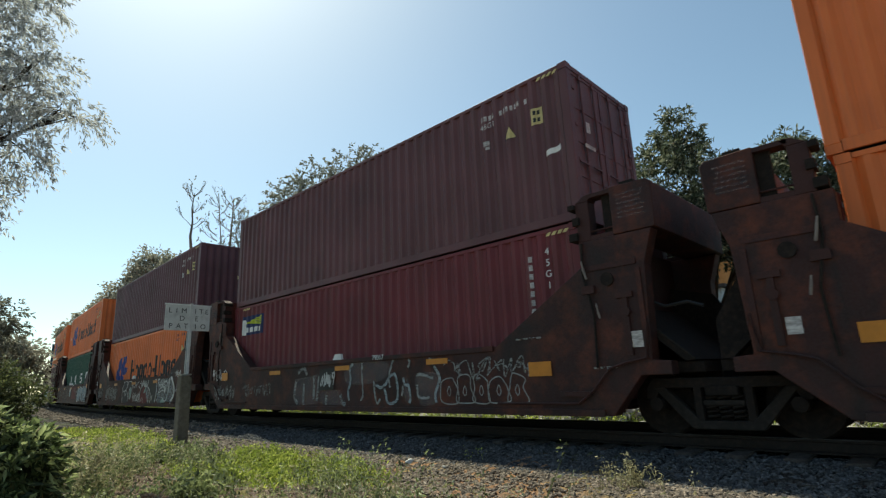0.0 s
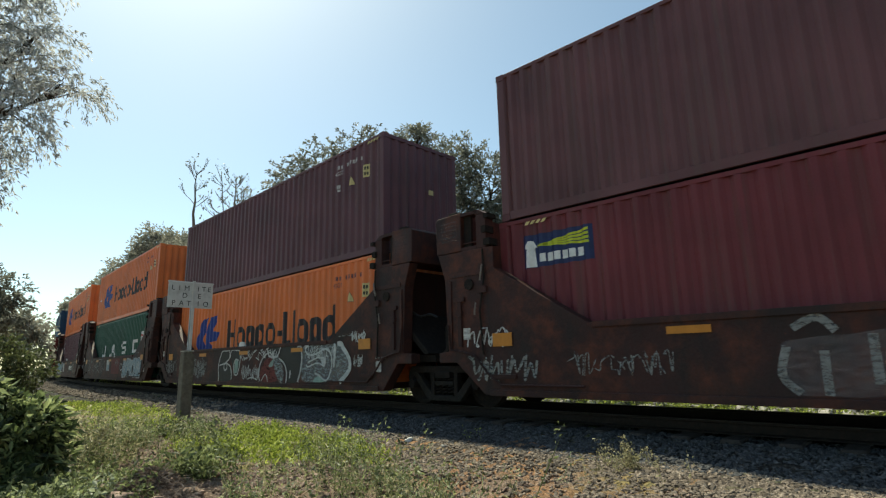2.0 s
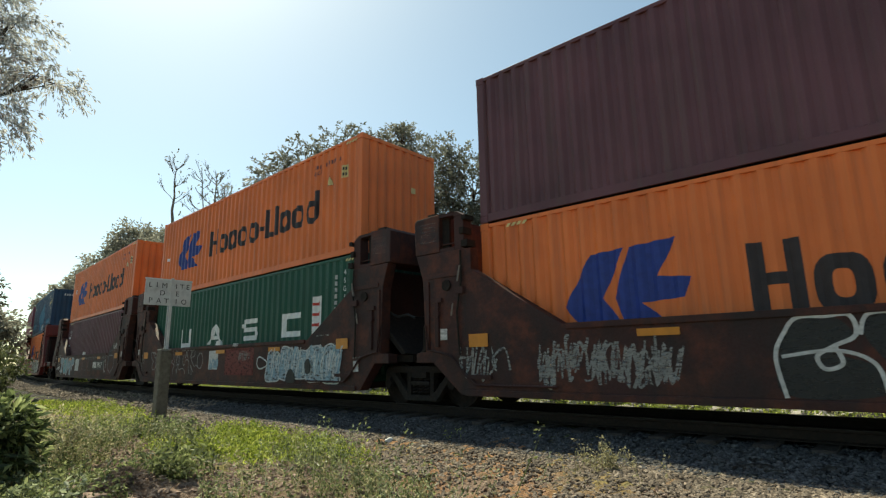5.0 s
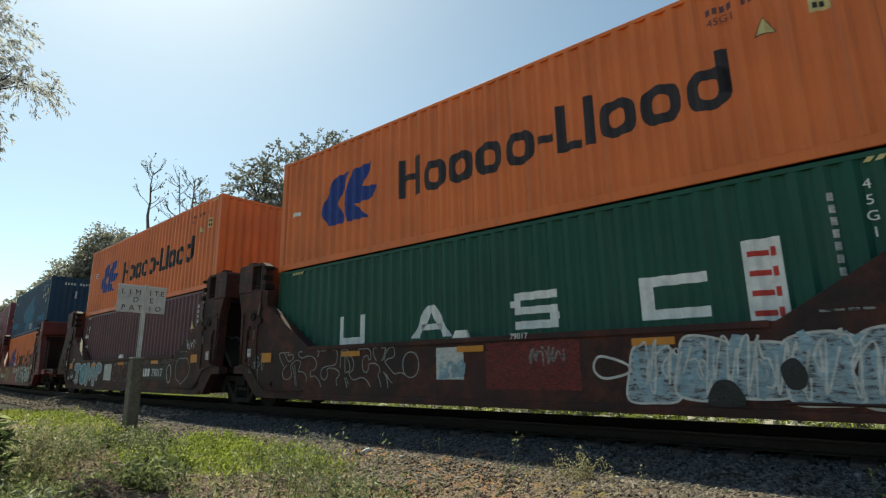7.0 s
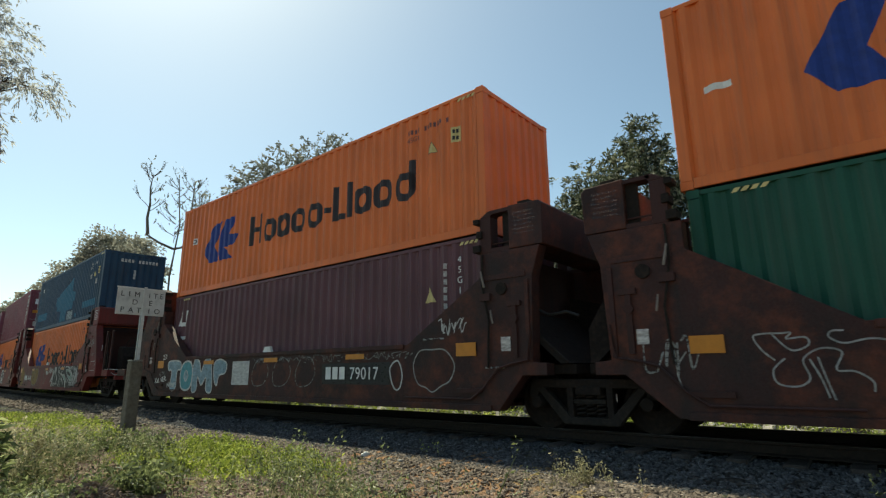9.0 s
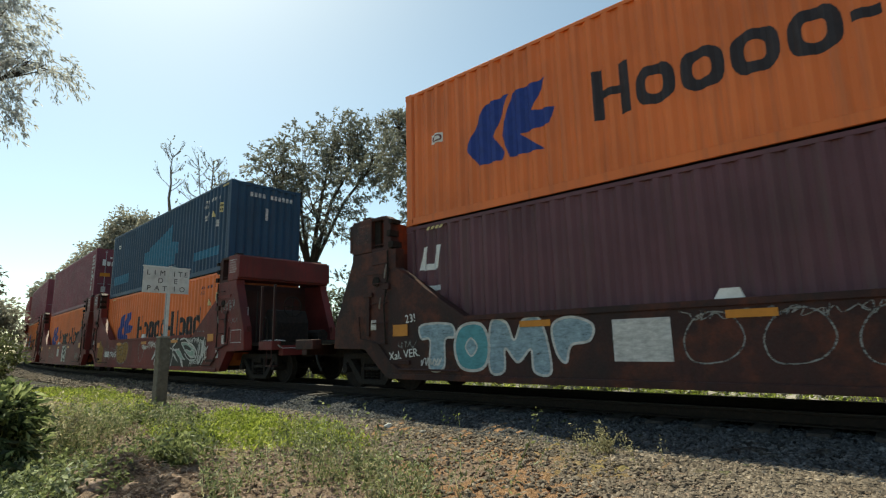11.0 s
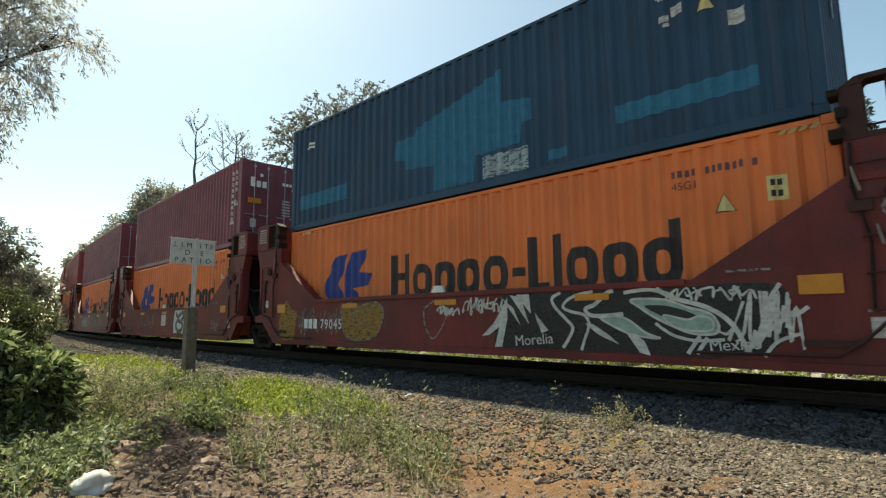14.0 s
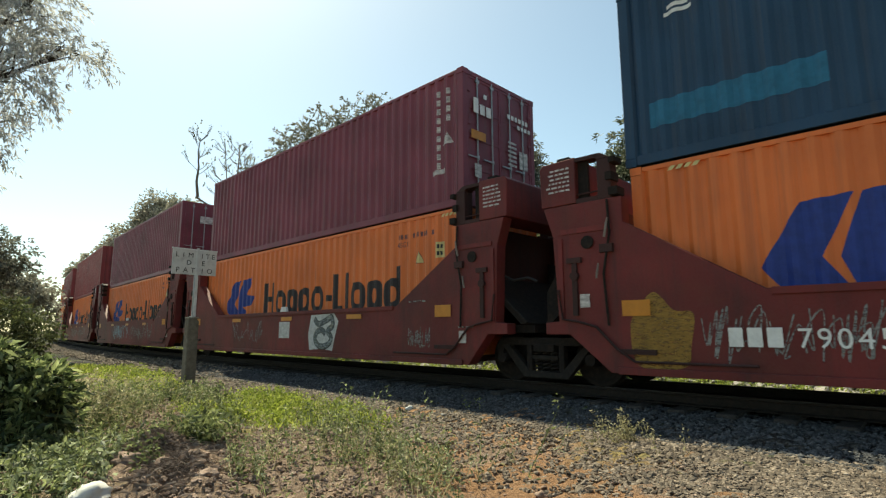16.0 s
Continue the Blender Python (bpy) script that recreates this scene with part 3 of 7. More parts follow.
def end_geo(x_out, inward):
    """A ribbed end wall at x_out; inward: direction to the inside."""
    ys, g = np.linspace(-HALF + 0.14, HALF - 0.14, 33), Geo()
    for i, y in enumerate(ys):
        d = (0.0, 0.0, 0.042, 0.042)[i % 4]
        x = x_out + inward * (0.012 + d)
        g.v += [(x, y, 0.16), (x, y, TALL - 0.1), (x_out + inward * 0.07, y, 0.16), (x_out + inward * 0.07, y, TALL - 0.1)]
    for i in range(len(ys) - 1):
        a, b = 4 * i, 4 * i + 4
        g.f += [(a, b, b + 1, a + 1), (a + 2, a + 3, b + 3, b + 2), (a + 1, b + 1, b + 3, a + 3), (a, a + 2, b + 2, b)]
    return g


MESHES = {}


def cached(key, make):
    if key not in MESHES:
        MESHES[key] = make()
    return MESHES[key]


def container(colour, mat, words, doors_front=False):
    """A forty-foot high container; x 0 .. -LONG, middle at y 0, floor at z 0."""
    ob = thing("shipping_container", words, "container", "containers on the train")
    k = mat.name

    def put(name, make, where=None, m=mat, smooth=False, label="", edge=0.0):
        return part(name, cached((m.name, name), lambda: make().mesh(name, m, smooth)), m, ob, label, at=where, edge=edge)
    half_turn = pose(-LONG, 0, 0, 0, 0, 180)
    for w in (None, half_turn):
        put("long_wall", lambda: wall_geo(), w)
        put("top_rail", lambda: Geo().box(-LONG + 0.17, -0.17, -HALF, -HALF + 0.06, TALL - 0.08, TALL - 0.012), w, edge=0.006)
        put("bottom_rail", lambda: Geo().box(-LONG + 0.17, -0.17, -HALF + 0.002, -HALF + 0.05, 0.012, 0.16), w, edge=0.006)
        for x in (0, -LONG + 0.16):
            put("corner_post", lambda: Geo().prism([(0, 0.12), (-0.16, 0.12), (-0.16, TALL - 0.12), (0, TALL - 0.12)], -HALF + 0.001, -HALF + 0.14),
                (w or Matrix()) @ pose(x, 0, 0), edge=0.012)
            for z in (0, TALL - 0.118):
                put("corner_casting", lambda: casting(), (w or Matrix()) @ pose(x, 0, z))
    put("roof", lambda: roof_geo())
    put("floor", lambda: Geo().box(-LONG + 0.17, -0.17, -HALF + 0.055, HALF - 0.055, 0.03, 0.15), m=M_GREASE)
    for front in (True, False):
        w = None if front else half_turn
        put("end_header", lambda: Geo().box(-0.1, -0.004, -HALF + 0.15, HALF - 0.15, TALL - 0.1, TALL - 0.012), w)
        put("end_sill", lambda: Geo().box(-0.1, -0.004, -HALF + 0.15, HALF - 0.15, 0.012, 0.16), w)
        if front == doors_front:
            for y0, y1 in ((-HALF + 0.145, -0.006), (0.006, HALF - 0.145)):
                d = part("door", cached((k, "door", y0), lambda: door_geo(y0, y1).mesh("door", mat)), mat, ob, at=w)
                for f in (0.28, 0.72):
                    y = y0 + (y1 - y0) * f
                    part("lock_rod", cached((k, "rod", y), lambda: Geo().rod((0.0, y, 0.14), (0.0, y, TALL - 0.09), 0.017).box(-0.012, 0.02, y - 0.03, y + 0.03, 1.0, 1.08)
                                            .box(-0.012, 0.018, y - 0.05, y + 0.05, 0.2, 0.26).box(-0.012, 0.018, y - 0.05, y + 0.05, TALL - 0.22, TALL - 0.16)
                                            .box(0.005, 0.03, y - 0.3, y + 0.02, 1.02, 1.045).mesh("lock_rod", M_STEEL if colour == "plum" else mat)), mat, d, "locking bar with handle")
        else:
            put("end_wall", lambda: end_geo(0, -1), w)
    return ob


def casting():
    g = Geo().box(-0.165, 0.003, -HALF - 0.003, -HALF + 0.16, 0, 0.118)
    cx, cz = -0.085, 0.06
    return g.prism([(cx + 0.04 * math.cos(t), cz + 0.026 * math.sin(t)) for t in np.linspace(0, 5.5, 8)], -HALF - 0.005, -HALF - 0.002)


def roof_geo():
    g, xs = Geo(), np.linspace(-0.12, -LONG + 0.12, 120)
    for i, x in enumerate(xs):
        z = TALL - 0.02 - (0.0, 0.0, 0.02, 0.02)[i % 4]
        g.v += [(x, -HALF + 0.062, z), (x, HALF - 0.062, z), (x, -HALF + 0.062, z - 0.03), (x, HALF - 0.062, z - 0.03)]
    for i in range(len(xs) - 1):
        a, b = 4 * i, 4 * i + 4
        g.f += [(a, a + 1, b + 1, b), (a + 2, b + 2, b + 3, a + 3), (a, b, b + 2, a + 2), (a + 1, a + 3, b + 3, b + 1)]
    return g


def door_geo(y0, y1):
    g = Geo().box(-0.05, -0.03, y0 + 0.04, y1 - 0.04, 0.2, TALL - 0.14)
    for z in (0.162, 0.78, 1.42, 2.06, TALL - 0.16):
        g.box(-0.06, -0.018, y0 + 0.05, y1 - 0.05, z, z + 0.055)
    for y in (y0, y1 - 0.05):
        g.box(-0.06, -0.014, y, y + 0.05, 0.162, TALL - 0.105)
    for z in (0.4, 1.05, 1.7, 2.4):
        y = y0 - 0.01 if y0 < -0.5 else y1 - 0.09
        g.box(-0.02, 0.004, y, y + 0.1, z, z + 0.06)
    return g


# brand panels are plain bars and rings in the brand's colours
def word_bars(x0, x1, z0, cap):
    """A long brand word as plain upright bars and rings between x0 and x1; cap: height of the tall bars."""
    w, low, t = (x1 - x0) / 10.8, cap * 0.74, cap * 0.19
    p, x = [], x0
    for c in "Hoooo-LlooD":
        k = {"H": 1.15, "-": 0.62, "L": 0.85, "l": 0.42}.get(c, 1.12) * w
        a, b = x, x + k - 0.13 * w
        if c == "H":
            p += [rect(a, a + t, z0, z0 + cap), rect(b - t, b, z0, z0 + cap), rect(a + t, b - t, z0 + cap * 0.42, z0 + cap * 0.58)]
        elif c == "-":
            p += [rect(a, b, z0 + low * 0.42, z0 + low * 0.64)]
        elif c in "Ll":
            p += [rect(a, a + t, z0, z0 + cap)] + ([rect(a + t, b, z0, z0 + t * 0.9)] if c == "L" else [])
        else:
            p += ring(a, b, z0, z0 + low, t)
            if c == "D":
                p += [rect(b - t, b, z0 + low * 0.3, z0 + cap)]
        x += k
    return p


def orange_brand(ob, z0, drop=0.0):
    mark("word_panel", word_bars(-8.0, -1.72 - drop, z0 - drop, 0.84 + drop), M_NAVY, ob, label="navy brand lettering as plain bars")
    h = 1.25
    base = z0 - 0.18
    def at(u, v):
        return (-10.6 + 1.9 * u, base + h * v)
    shapes = [[at(0.00, 0.32), at(0.25, 0.94), at(0.53, 0.97), at(0.34, 0.39), at(0.46, 0.11), at(0.42, 0.01), at(0.16, 0.01)],
              [at(0.57, 0.97), at(0.93, 1.01), at(0.77, 0.59), at(1.00, 0.55), at(0.95, 0.33), at(0.64, 0.30), at(0.88, 0.00), at(0.52, 0.01), at(0.43, 0.38)]]
    mark("emblem", shapes, M_ROYAL, ob, label="royal blue emblem of plain wedges")


def small_marks(ob, mat=None, plate=True, hazard=True):
    """Ownership code as bars, type code, warning triangle and height plate near the front end."""
    mat = mat or M_WORN
    p = [rect(-1.95 + 0.09 * i, -1.89 + 0.09 * i, 2.42, 2.52) for i in range(4)] + [rect(-1.5 + 0.085 * i, -1.45 + 0.085 * i, 2.42, 2.52) for i in range(6)]
    p += [rect(-0.93, -0.87, 2.42, 2.52)]
    mark("code_mark", p, mat, ob)
    lettering("type_code", "45G1", 0.16, pose(-1.95, -HALF - 0.006, 2.24, 90, 0, 0), mat, ob)
    if mat is M_WORN:
        mark("small_plate", [rect(-1.92, -1.78, 1.9, 2.0), rect(-1.86, -1.78, 1.82, 1.88)], mat, ob)
    if plate:
        mark("warning_triangle", [[(-1.4, 1.86), (-1.16, 1.86), (-1.28, 2.1)]], M_YELLOW, ob, label="yellow warning triangle")
        mark("warning_triangle_edge", stroke([(-1.4, 1.86), (-1.16, 1.86), (-1.28, 2.1), (-1.4, 1.86)], 0.016), M_BLACK, ob, lift=0.006)
        mark("height_plate", [rect(-0.78, -0.56, 1.92, 2.24)], M_YELLOW, ob, label="yellow height plate")
        mark("height_mark", [rect(-0.74 + 0.07 * i, -0.69 + 0.07 * i, z, z + 0.08) for z in (1.97, 2.11) for i in range(2)], M_BLACK, ob, lift=0.006)
    if hazard:
        mark("hazard_mark", [[(-0.62 + 0.11 * i, 2.73), (-0.55 + 0.11 * i, 2.73), (-0.5 + 0.11 * i, 2.79), (-0.57 + 0.11 * i, 2.79)] for i in range(4)], M_YELLOW, ob, ribbed=False, lift=0.004)


def upright_code(ob, x, z, n, mat=None, size=0.1):
    """A code that runs down the wall, as bars."""
    mark("upright_code", [rect(x - size * 0.3, x + size * 0.3, z - size * 1.5 * i - size, z - size * 1.5 * i) for i in range(n)], mat or M_WORN, ob)


def upright_type(ob, x, z, mat=None):
    for i, c in enumerate("45G1"):
        o = lettering("type_code", c, 0.17, pose(x, -HALF - 0.004, z - 0.19 * i, 90, 0, 0), mat or M_WHITE, ob, "CENTER")
# ---- well cars ----
MID = -6.096          # middle of a unit, behind its container's front
SIDE_OUT, SIDE_IN = 1.50, 1.26


def side_poly(front_end, rear_end):
    """Outline of a unit's side in x and z; an end is 'joint' or 'coupler'."""
    def end(kind, s):
        joint = [(4.42, 1.38), (6.14, 2.44), (6.14, 2.83), (7.28, 2.83), (7.12, 2.35), (7.06, 1.02), (7.3, 1.0), (7.3, 0.82), (6.88, 0.82), (6.42, 0.28)]
        coup = [(4.42, 1.38), (6.14, 2.44), (6.14, 2.83), (7.30, 2.83), (7.30, 2.70), (7.86, 1.36), (7.9, 0.86), (6.9, 0.84), (6.42, 0.28)]
        out = 0.18 if s < 0 else 0.0
        return [(MID + s * (u + (out if u > 6.5 else 0)), z) for u, z in (joint if kind == "joint" else coup)]
    f, r = end(front_end, 1), end(rear_end, -1)
    return f + r[::-1]


def well_car(front_end, rear_end, coat):
    """One unit of an articulated well car; x as in its containers, middle of the track at y 0, rail top at z 0."""
    ob = thing("well_car", "oxide red steel well car unit, dirty and covered in graffiti", "rail car", "well car units of the train")
    key = (front_end, rear_end, coat.name)
    poly = side_poly(front_end, rear_end)
    for y0, y1 in ((-SIDE_OUT, -SIDE_IN), (SIDE_IN, SIDE_OUT)):
        part("side_wall", cached(("side", key, y0), lambda: Geo().prism(poly, y0, y1).mesh("side_wall", coat)), coat, ob, edge=0.012)
        s = -1 if y0 < 0 else 1
        for name, z0, z1, out in (("top_chord", 1.30, 1.39, 0.035), ("bottom_chord", 0.27, 0.37, 0.04)):
            half = 4.35 if name == "top_chord" else 6.3
            part(name, cached((name, s, coat.name), lambda: Geo().box(MID - half, MID + half, min(s * SIDE_OUT, s * (SIDE_OUT + out)) + (0.002 if s > 0 else 0), max(s * SIDE_OUT, s * (SIDE_OUT + out)) - (0 if s > 0 else 0.002), z0, z1)
                              .mesh(name, coat)), coat, ob, edge=0.008)
    part("floor", cached("floor", lambda: floor_geo().mesh("floor", M_CARDK)), M_CARDK, ob)
    for s, kind in ((1, front_end), (-1, rear_end)):
        turn = pose(MID if s > 0 else MID - 0.15, 0, 0, 0, 0, 0 if s > 0 else 180)
        end_parts(ob, kind, turn, coat)
    return ob


def floor_geo():
    g = Geo().box(MID - 6.2, MID + 6.2, -0.45, 0.45, 0.30, 0.36)
    for u in np.linspace(-5.9, 5.9, 9):
        g.box(MID + u - 0.12, MID + u + 0.12, -SIDE_IN, SIDE_IN, 0.29, 0.40)
    return g


def end_parts(ob, kind, turn, coat):
    """Fittings of one end, built for the front and turned for the rear; u runs outwards from the middle."""
    def put(name, make, m=None, label="", smooth=False, edge=0.0, tag=0):
        m = m or coat
        return part(name, cached((name, kind, tag, m.name), lambda: make().mesh(name, m, smooth)), m, ob, label, at=turn, edge=edge)
    # upper box beam right across, open frames beside it
    beam = put("box_beam", lambda: Geo().prism([(6.72, 2.84), (7.34, 2.84), (7.36, 3.50), (7.30, 3.56), (6.72, 3.58)], -SIDE_OUT, SIDE_OUT), edge=0.015)
    for s in (-1, 1):
        ys = (min(s * 1.49, s * 1.26), max(s * 1.49, s * 1.26))
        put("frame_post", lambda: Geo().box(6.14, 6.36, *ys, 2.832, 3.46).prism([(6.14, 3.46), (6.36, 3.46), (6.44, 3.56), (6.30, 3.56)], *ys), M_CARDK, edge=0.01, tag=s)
        put("ladder_panel", lambda: Geo().box(6.55, 6.718, min(s * 1.40, s * 1.34), max(s * 1.40, s * 1.34), 2.90, 3.50), M_GREASE, tag=s)
        put("beam_pad", lambda: Geo().box(6.86, 7.08, min(s * 1.42, s * 1.22), max(s * 1.42, s * 1.22), 3.575, 3.64), M_GREASE, tag=s, edge=0.01)
        put("lever", lambda: Geo().tube([(6.19, s * 1.57, 2.52), (6.22, s * 1.575, 2.36), (6.25, s * 1.57, 2.24)], [0.012, 0.019, 0.017], 7), M_LEVER, "worn pale lever handle", tag=(s, 1))
        put("lever", lambda: Geo().tube([(6.36, s * 1.57, 1.86), (6.38, s * 1.575, 1.74), (6.40, s * 1.57, 1.64)], [0.012, 0.017, 0.015], 7), M_LEVER, "worn pale lever handle", tag=(s, 2))
        put("frame_bar", lambda: Geo().box(6.34, 6.72, *ys, 3.50, 3.56), M_CARDK, tag=s)
        put("frame_sill", lambda: Geo().box(6.36, 6.72, *ys, 2.832, 2.90), M_CARDK, tag=s)
        for k, z in enumerate((2.98,)):
            put("frame_rung", lambda: Geo().rod((6.36, s * 1.44, z), (6.72, s * 1.44, z), 0.014, 6), M_CARDK, tag=(s, k))
    top = 2.83 if kind == "coupler" else 1.75
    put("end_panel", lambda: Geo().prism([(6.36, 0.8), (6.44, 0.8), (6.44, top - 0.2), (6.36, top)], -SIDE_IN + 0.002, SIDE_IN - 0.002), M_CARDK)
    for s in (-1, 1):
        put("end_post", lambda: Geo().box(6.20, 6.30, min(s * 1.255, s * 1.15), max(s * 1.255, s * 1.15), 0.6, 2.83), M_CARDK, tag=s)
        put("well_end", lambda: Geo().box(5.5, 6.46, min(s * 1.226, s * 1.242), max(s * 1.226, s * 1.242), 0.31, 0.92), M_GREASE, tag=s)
    lines = []
    for z in (3.06, 3.13, 3.20, 3.27, 3.34, 3.41):
        x = 6.82
        while x < 7.18:
            k = random.uniform(0.03, 0.11)
            lines.append(rect(x, min(x + k, 7.24), z, z + 0.03))
            x += k + 0.022
    flip = turn[0][0] < 0
    bars = mark("stencil", [[(-x if flip else x, z) for x, z in q] for q in lines], M_G_MIST if coat is M_CARB else M_WORN, ob, wall=-SIDE_OUT, ribbed=False, lift=0.004, label="white stencilled notice")
    bars.matrix_basis = pose(turn[0][3], 0, 0)
    for s in (-1, 1):
        yo = s * (SIDE_OUT + 0.06)
        for z in (0.95, 1.35, 1.75, 2.15, 2.55):
            put("rung", lambda: Geo().tube([(6.24, s * SIDE_OUT, z), (6.24, yo, z), (6.62, yo, z), (6.62, s * SIDE_OUT, z)], 0.012, 6), M_CARDK, tag=(s, z)) if kind == "coupler" else None
        put("conduit", lambda: Geo().tube([(6.20, s * 1.53, 2.8), (6.18, s * 1.54, 2.3), (6.3, s * 1.54, 1.7), (6.26, s * 1.53, 0.95)], 0.018, 6), M_GREASE, tag=s)
        def plate(x0, x1, z0, z1, d):
            return Geo().box(x0, x1, min(s * 1.5, s * (1.5 + d)), max(s * 1.5, s * (1.5 + d)), z0, z1)
        put("bracket", lambda: plate(6.14, 6.34, 2.02, 2.14, 0.06), M_CARDK, tag=(s, 1))
        put("bracket", lambda: plate(6.66, 6.9, 1.9, 1.98, 0.05), M_CARDK, tag=(s, 2))
        put("hook", lambda: Geo().rod((6.78, s * 1.5, 1.7), (6.78, s * 1.56, 1.7), 0.07, 10).box(6.74, 6.82, min(s * 1.5, s * 1.54), max(s * 1.5, s * 1.54), 1.1, 1.9), M_CARDK, tag=s)
        put("jack_pad", lambda: plate(5.6, 6.1, 0.55, 0.62, 0.05), M_CARDK, tag=s)
        put("weld_plate", lambda: plate(6.16, 7.0, 2.36, 2.44, 0.02), coat, tag=s)
        put("lamp_ring", lambda: Geo().rod((6.55, s * 1.5, 2.2), (6.55, s * 1.535, 2.2), 0.1, 14), M_GREASE, tag=s)
        put("pipe", lambda: Geo().tube([(4.4, s * 1.53, 0.45), (5.9, s * 1.53, 0.45), (6.15, s * 1.54, 0.62), (6.45, s * 1.54, 0.93), (6.7, s * 1.54, 1.0), (7.0, s * 1.54, 1.05), (7.06, s * 1.54, 1.5)], 0.02, 6), M_CARDK, tag=s)
        for k, (x0, x1, z0, z1) in enumerate(((6.10, 6.2, 3.1, 3.22), (6.02, 6.16, 2.86, 2.98), (6.04, 6.14, 3.36, 3.44))):
            put("latch", lambda: Geo().box(x0, x1, min(s * 1.3, s * 1.55), max(s * 1.3, s * 1.55), z0, z1), M_GREASE, "latch that holds the upper container", tag=(s, k))
        put("stiffener_post", lambda: Geo().box(6.98, 7.05, min(s * 1.5, s * 1.525), max(s * 1.5, s * 1.525), 1.05, 2.3), coat, tag=s) if kind == "joint" else None
    if kind == "joint":
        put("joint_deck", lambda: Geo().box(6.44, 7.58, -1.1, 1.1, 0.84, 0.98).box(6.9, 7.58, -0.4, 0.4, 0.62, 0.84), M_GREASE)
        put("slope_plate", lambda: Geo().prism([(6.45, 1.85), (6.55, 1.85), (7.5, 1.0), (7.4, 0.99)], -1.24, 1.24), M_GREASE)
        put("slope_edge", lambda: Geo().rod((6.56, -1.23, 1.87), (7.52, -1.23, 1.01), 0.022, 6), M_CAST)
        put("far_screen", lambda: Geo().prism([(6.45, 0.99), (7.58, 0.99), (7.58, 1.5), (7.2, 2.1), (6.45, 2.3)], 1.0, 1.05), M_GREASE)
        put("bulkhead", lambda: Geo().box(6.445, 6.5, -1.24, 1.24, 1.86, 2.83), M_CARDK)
        put("hanging_cable", lambda: Geo().tube([(6.75, -1.3, 2.84), (6.8, -1.3, 2.5), (6.77, -1.3, 2.3), (6.86, -1.3, 2.02)], 0.012, 5), M_WORN)
        put("hose", lambda: Geo().tube([(6.9, -1.2, 1.9), (7.2, -1.15, 1.75), (7.5, -1.15, 1.78), (7.7, -1.15, 1.7)], 0.025, 6), M_HOSE)
    else:
        put("end_deck", lambda: Geo().box(6.44, 9.45, -1.25, 1.25, 0.98, 1.06).box(6.6, 9.5, -0.38, 0.38, 0.66, 0.98), M_GREASE)
        put("end_sill", lambda: Geo().box(8.72, 9.4, -1.5, -1.255, 0.86, 1.08).box(8.72, 9.4, 1.255, 1.5, 0.86, 1.08).box(9.3, 9.5, -1.25, 1.25, 0.72, 0.97), coat, edge=0.012)
        put("deck_pipe", lambda: Geo().tube([(8.70, -1.42, 1.10), (9.45, -1.42, 1.10), (9.52, -1.2, 1.08)], 0.016, 6), M_STEEL)
        put("top_beam", lambda: Geo().box(7.36, 7.42, -1.5, 1.5, 2.9, 3.5).box(7.30, 7.9, -1.40, -1.3, 1.36, 1.5).box(7.30, 7.9, 1.3, 1.4, 1.36, 1.5), coat)
        put("brake_cabinet", lambda: Geo().prism([(7.5, 1.07), (8.2, 1.07), (8.2, 1.6), (8.05, 1.95), (7.6, 2.0), (7.5, 1.9)], -0.7, 0.3), M_GREASE, edge=0.03)
        put("air_tank", lambda: Geo().rod((7.7, 0.65, 1.24), (8.4, 0.65, 1.24), 0.17, 16), M_GREASE)
        put("brake_wheel", lambda: Geo().tube([(8.56, -0.45 + 0.27 * math.cos(t), 2.02 + 0.27 * math.sin(t)) for t in np.linspace(0, 6.2832, 25)], 0.018, 6).rod((8.3, -0.45, 2.02), (8.58, -0.45, 2.02), 0.03, 8)
            .rod((8.56, -0.72, 2.02), (8.56, -0.18, 2.02), 0.014, 6).rod((8.56, -0.45, 1.75), (8.56, -0.45, 2.29), 0.014, 6), M_GREASE)
        put("grab_iron", lambda: Geo().tube([(7.5, -1.3, 1.07), (7.5, -1.3, 2.0), (7.66, -1.3, 2.04), (7.66, -1.3, 1.07)], 0.014, 6), M_STEEL)
        for k, u in enumerate((8.70, 9.36)):
            put("rail_post", lambda: Geo().box(u - 0.03, u + 0.03, -1.47, -1.41, 1.08, 2.5), M_CARDK, tag=("post", k), edge=0.008)
        put("grab_hoop", lambda: Geo().tube([(8.8, -1.44, 1.09), (8.8, -1.44, 1.62), (8.86, -1.44, 1.7), (9.0, -1.44, 1.66), (9.04, -1.44, 1.5), (9.04, -1.44, 1.09)], 0.016, 6), M_GREASE)
        put("tall_rod", lambda: Geo().tube([(8.0, -1.2, 1.07), (8.0, -1.2, 2.45)], 0.022, 6), M_GREASE)
        put("coupler", lambda: Geo().box(9.45, 9.66, -0.13, 0.13, 0.74, 0.92).prism([(9.62, 0.68), (9.80, 0.70), (9.80, 0.98), (9.62, 0.98)], -0.2, 0.16), M_GREASE, "automatic knuckle coupler", edge=0.02)
        put("air_hose", lambda: Geo().tube([(9.45, -0.35, 0.95), (9.6, -0.37, 0.86), (9.7, -0.36, 0.55), (9.8, -0.3, 0.30)], 0.032, 6), M_HOSE)
        put("uncoupling_lever", lambda: Geo().tube([(9.52, -1.4, 0.98), (9.56, -1.3, 0.9), (9.56, -0.3, 0.9)], 0.014, 6), M_STEEL)
        put("step", lambda: Geo().box(9.1, 9.38, -1.5, -1.3, 0.45, 0.48).tube([(9.12, -1.48, 0.46), (9.12, -1.48, 0.9)], 0.014, 6).tube([(9.36, -1.48, 0.46), (9.36, -1.48, 0.9)], 0.014, 6), M_CARDK)


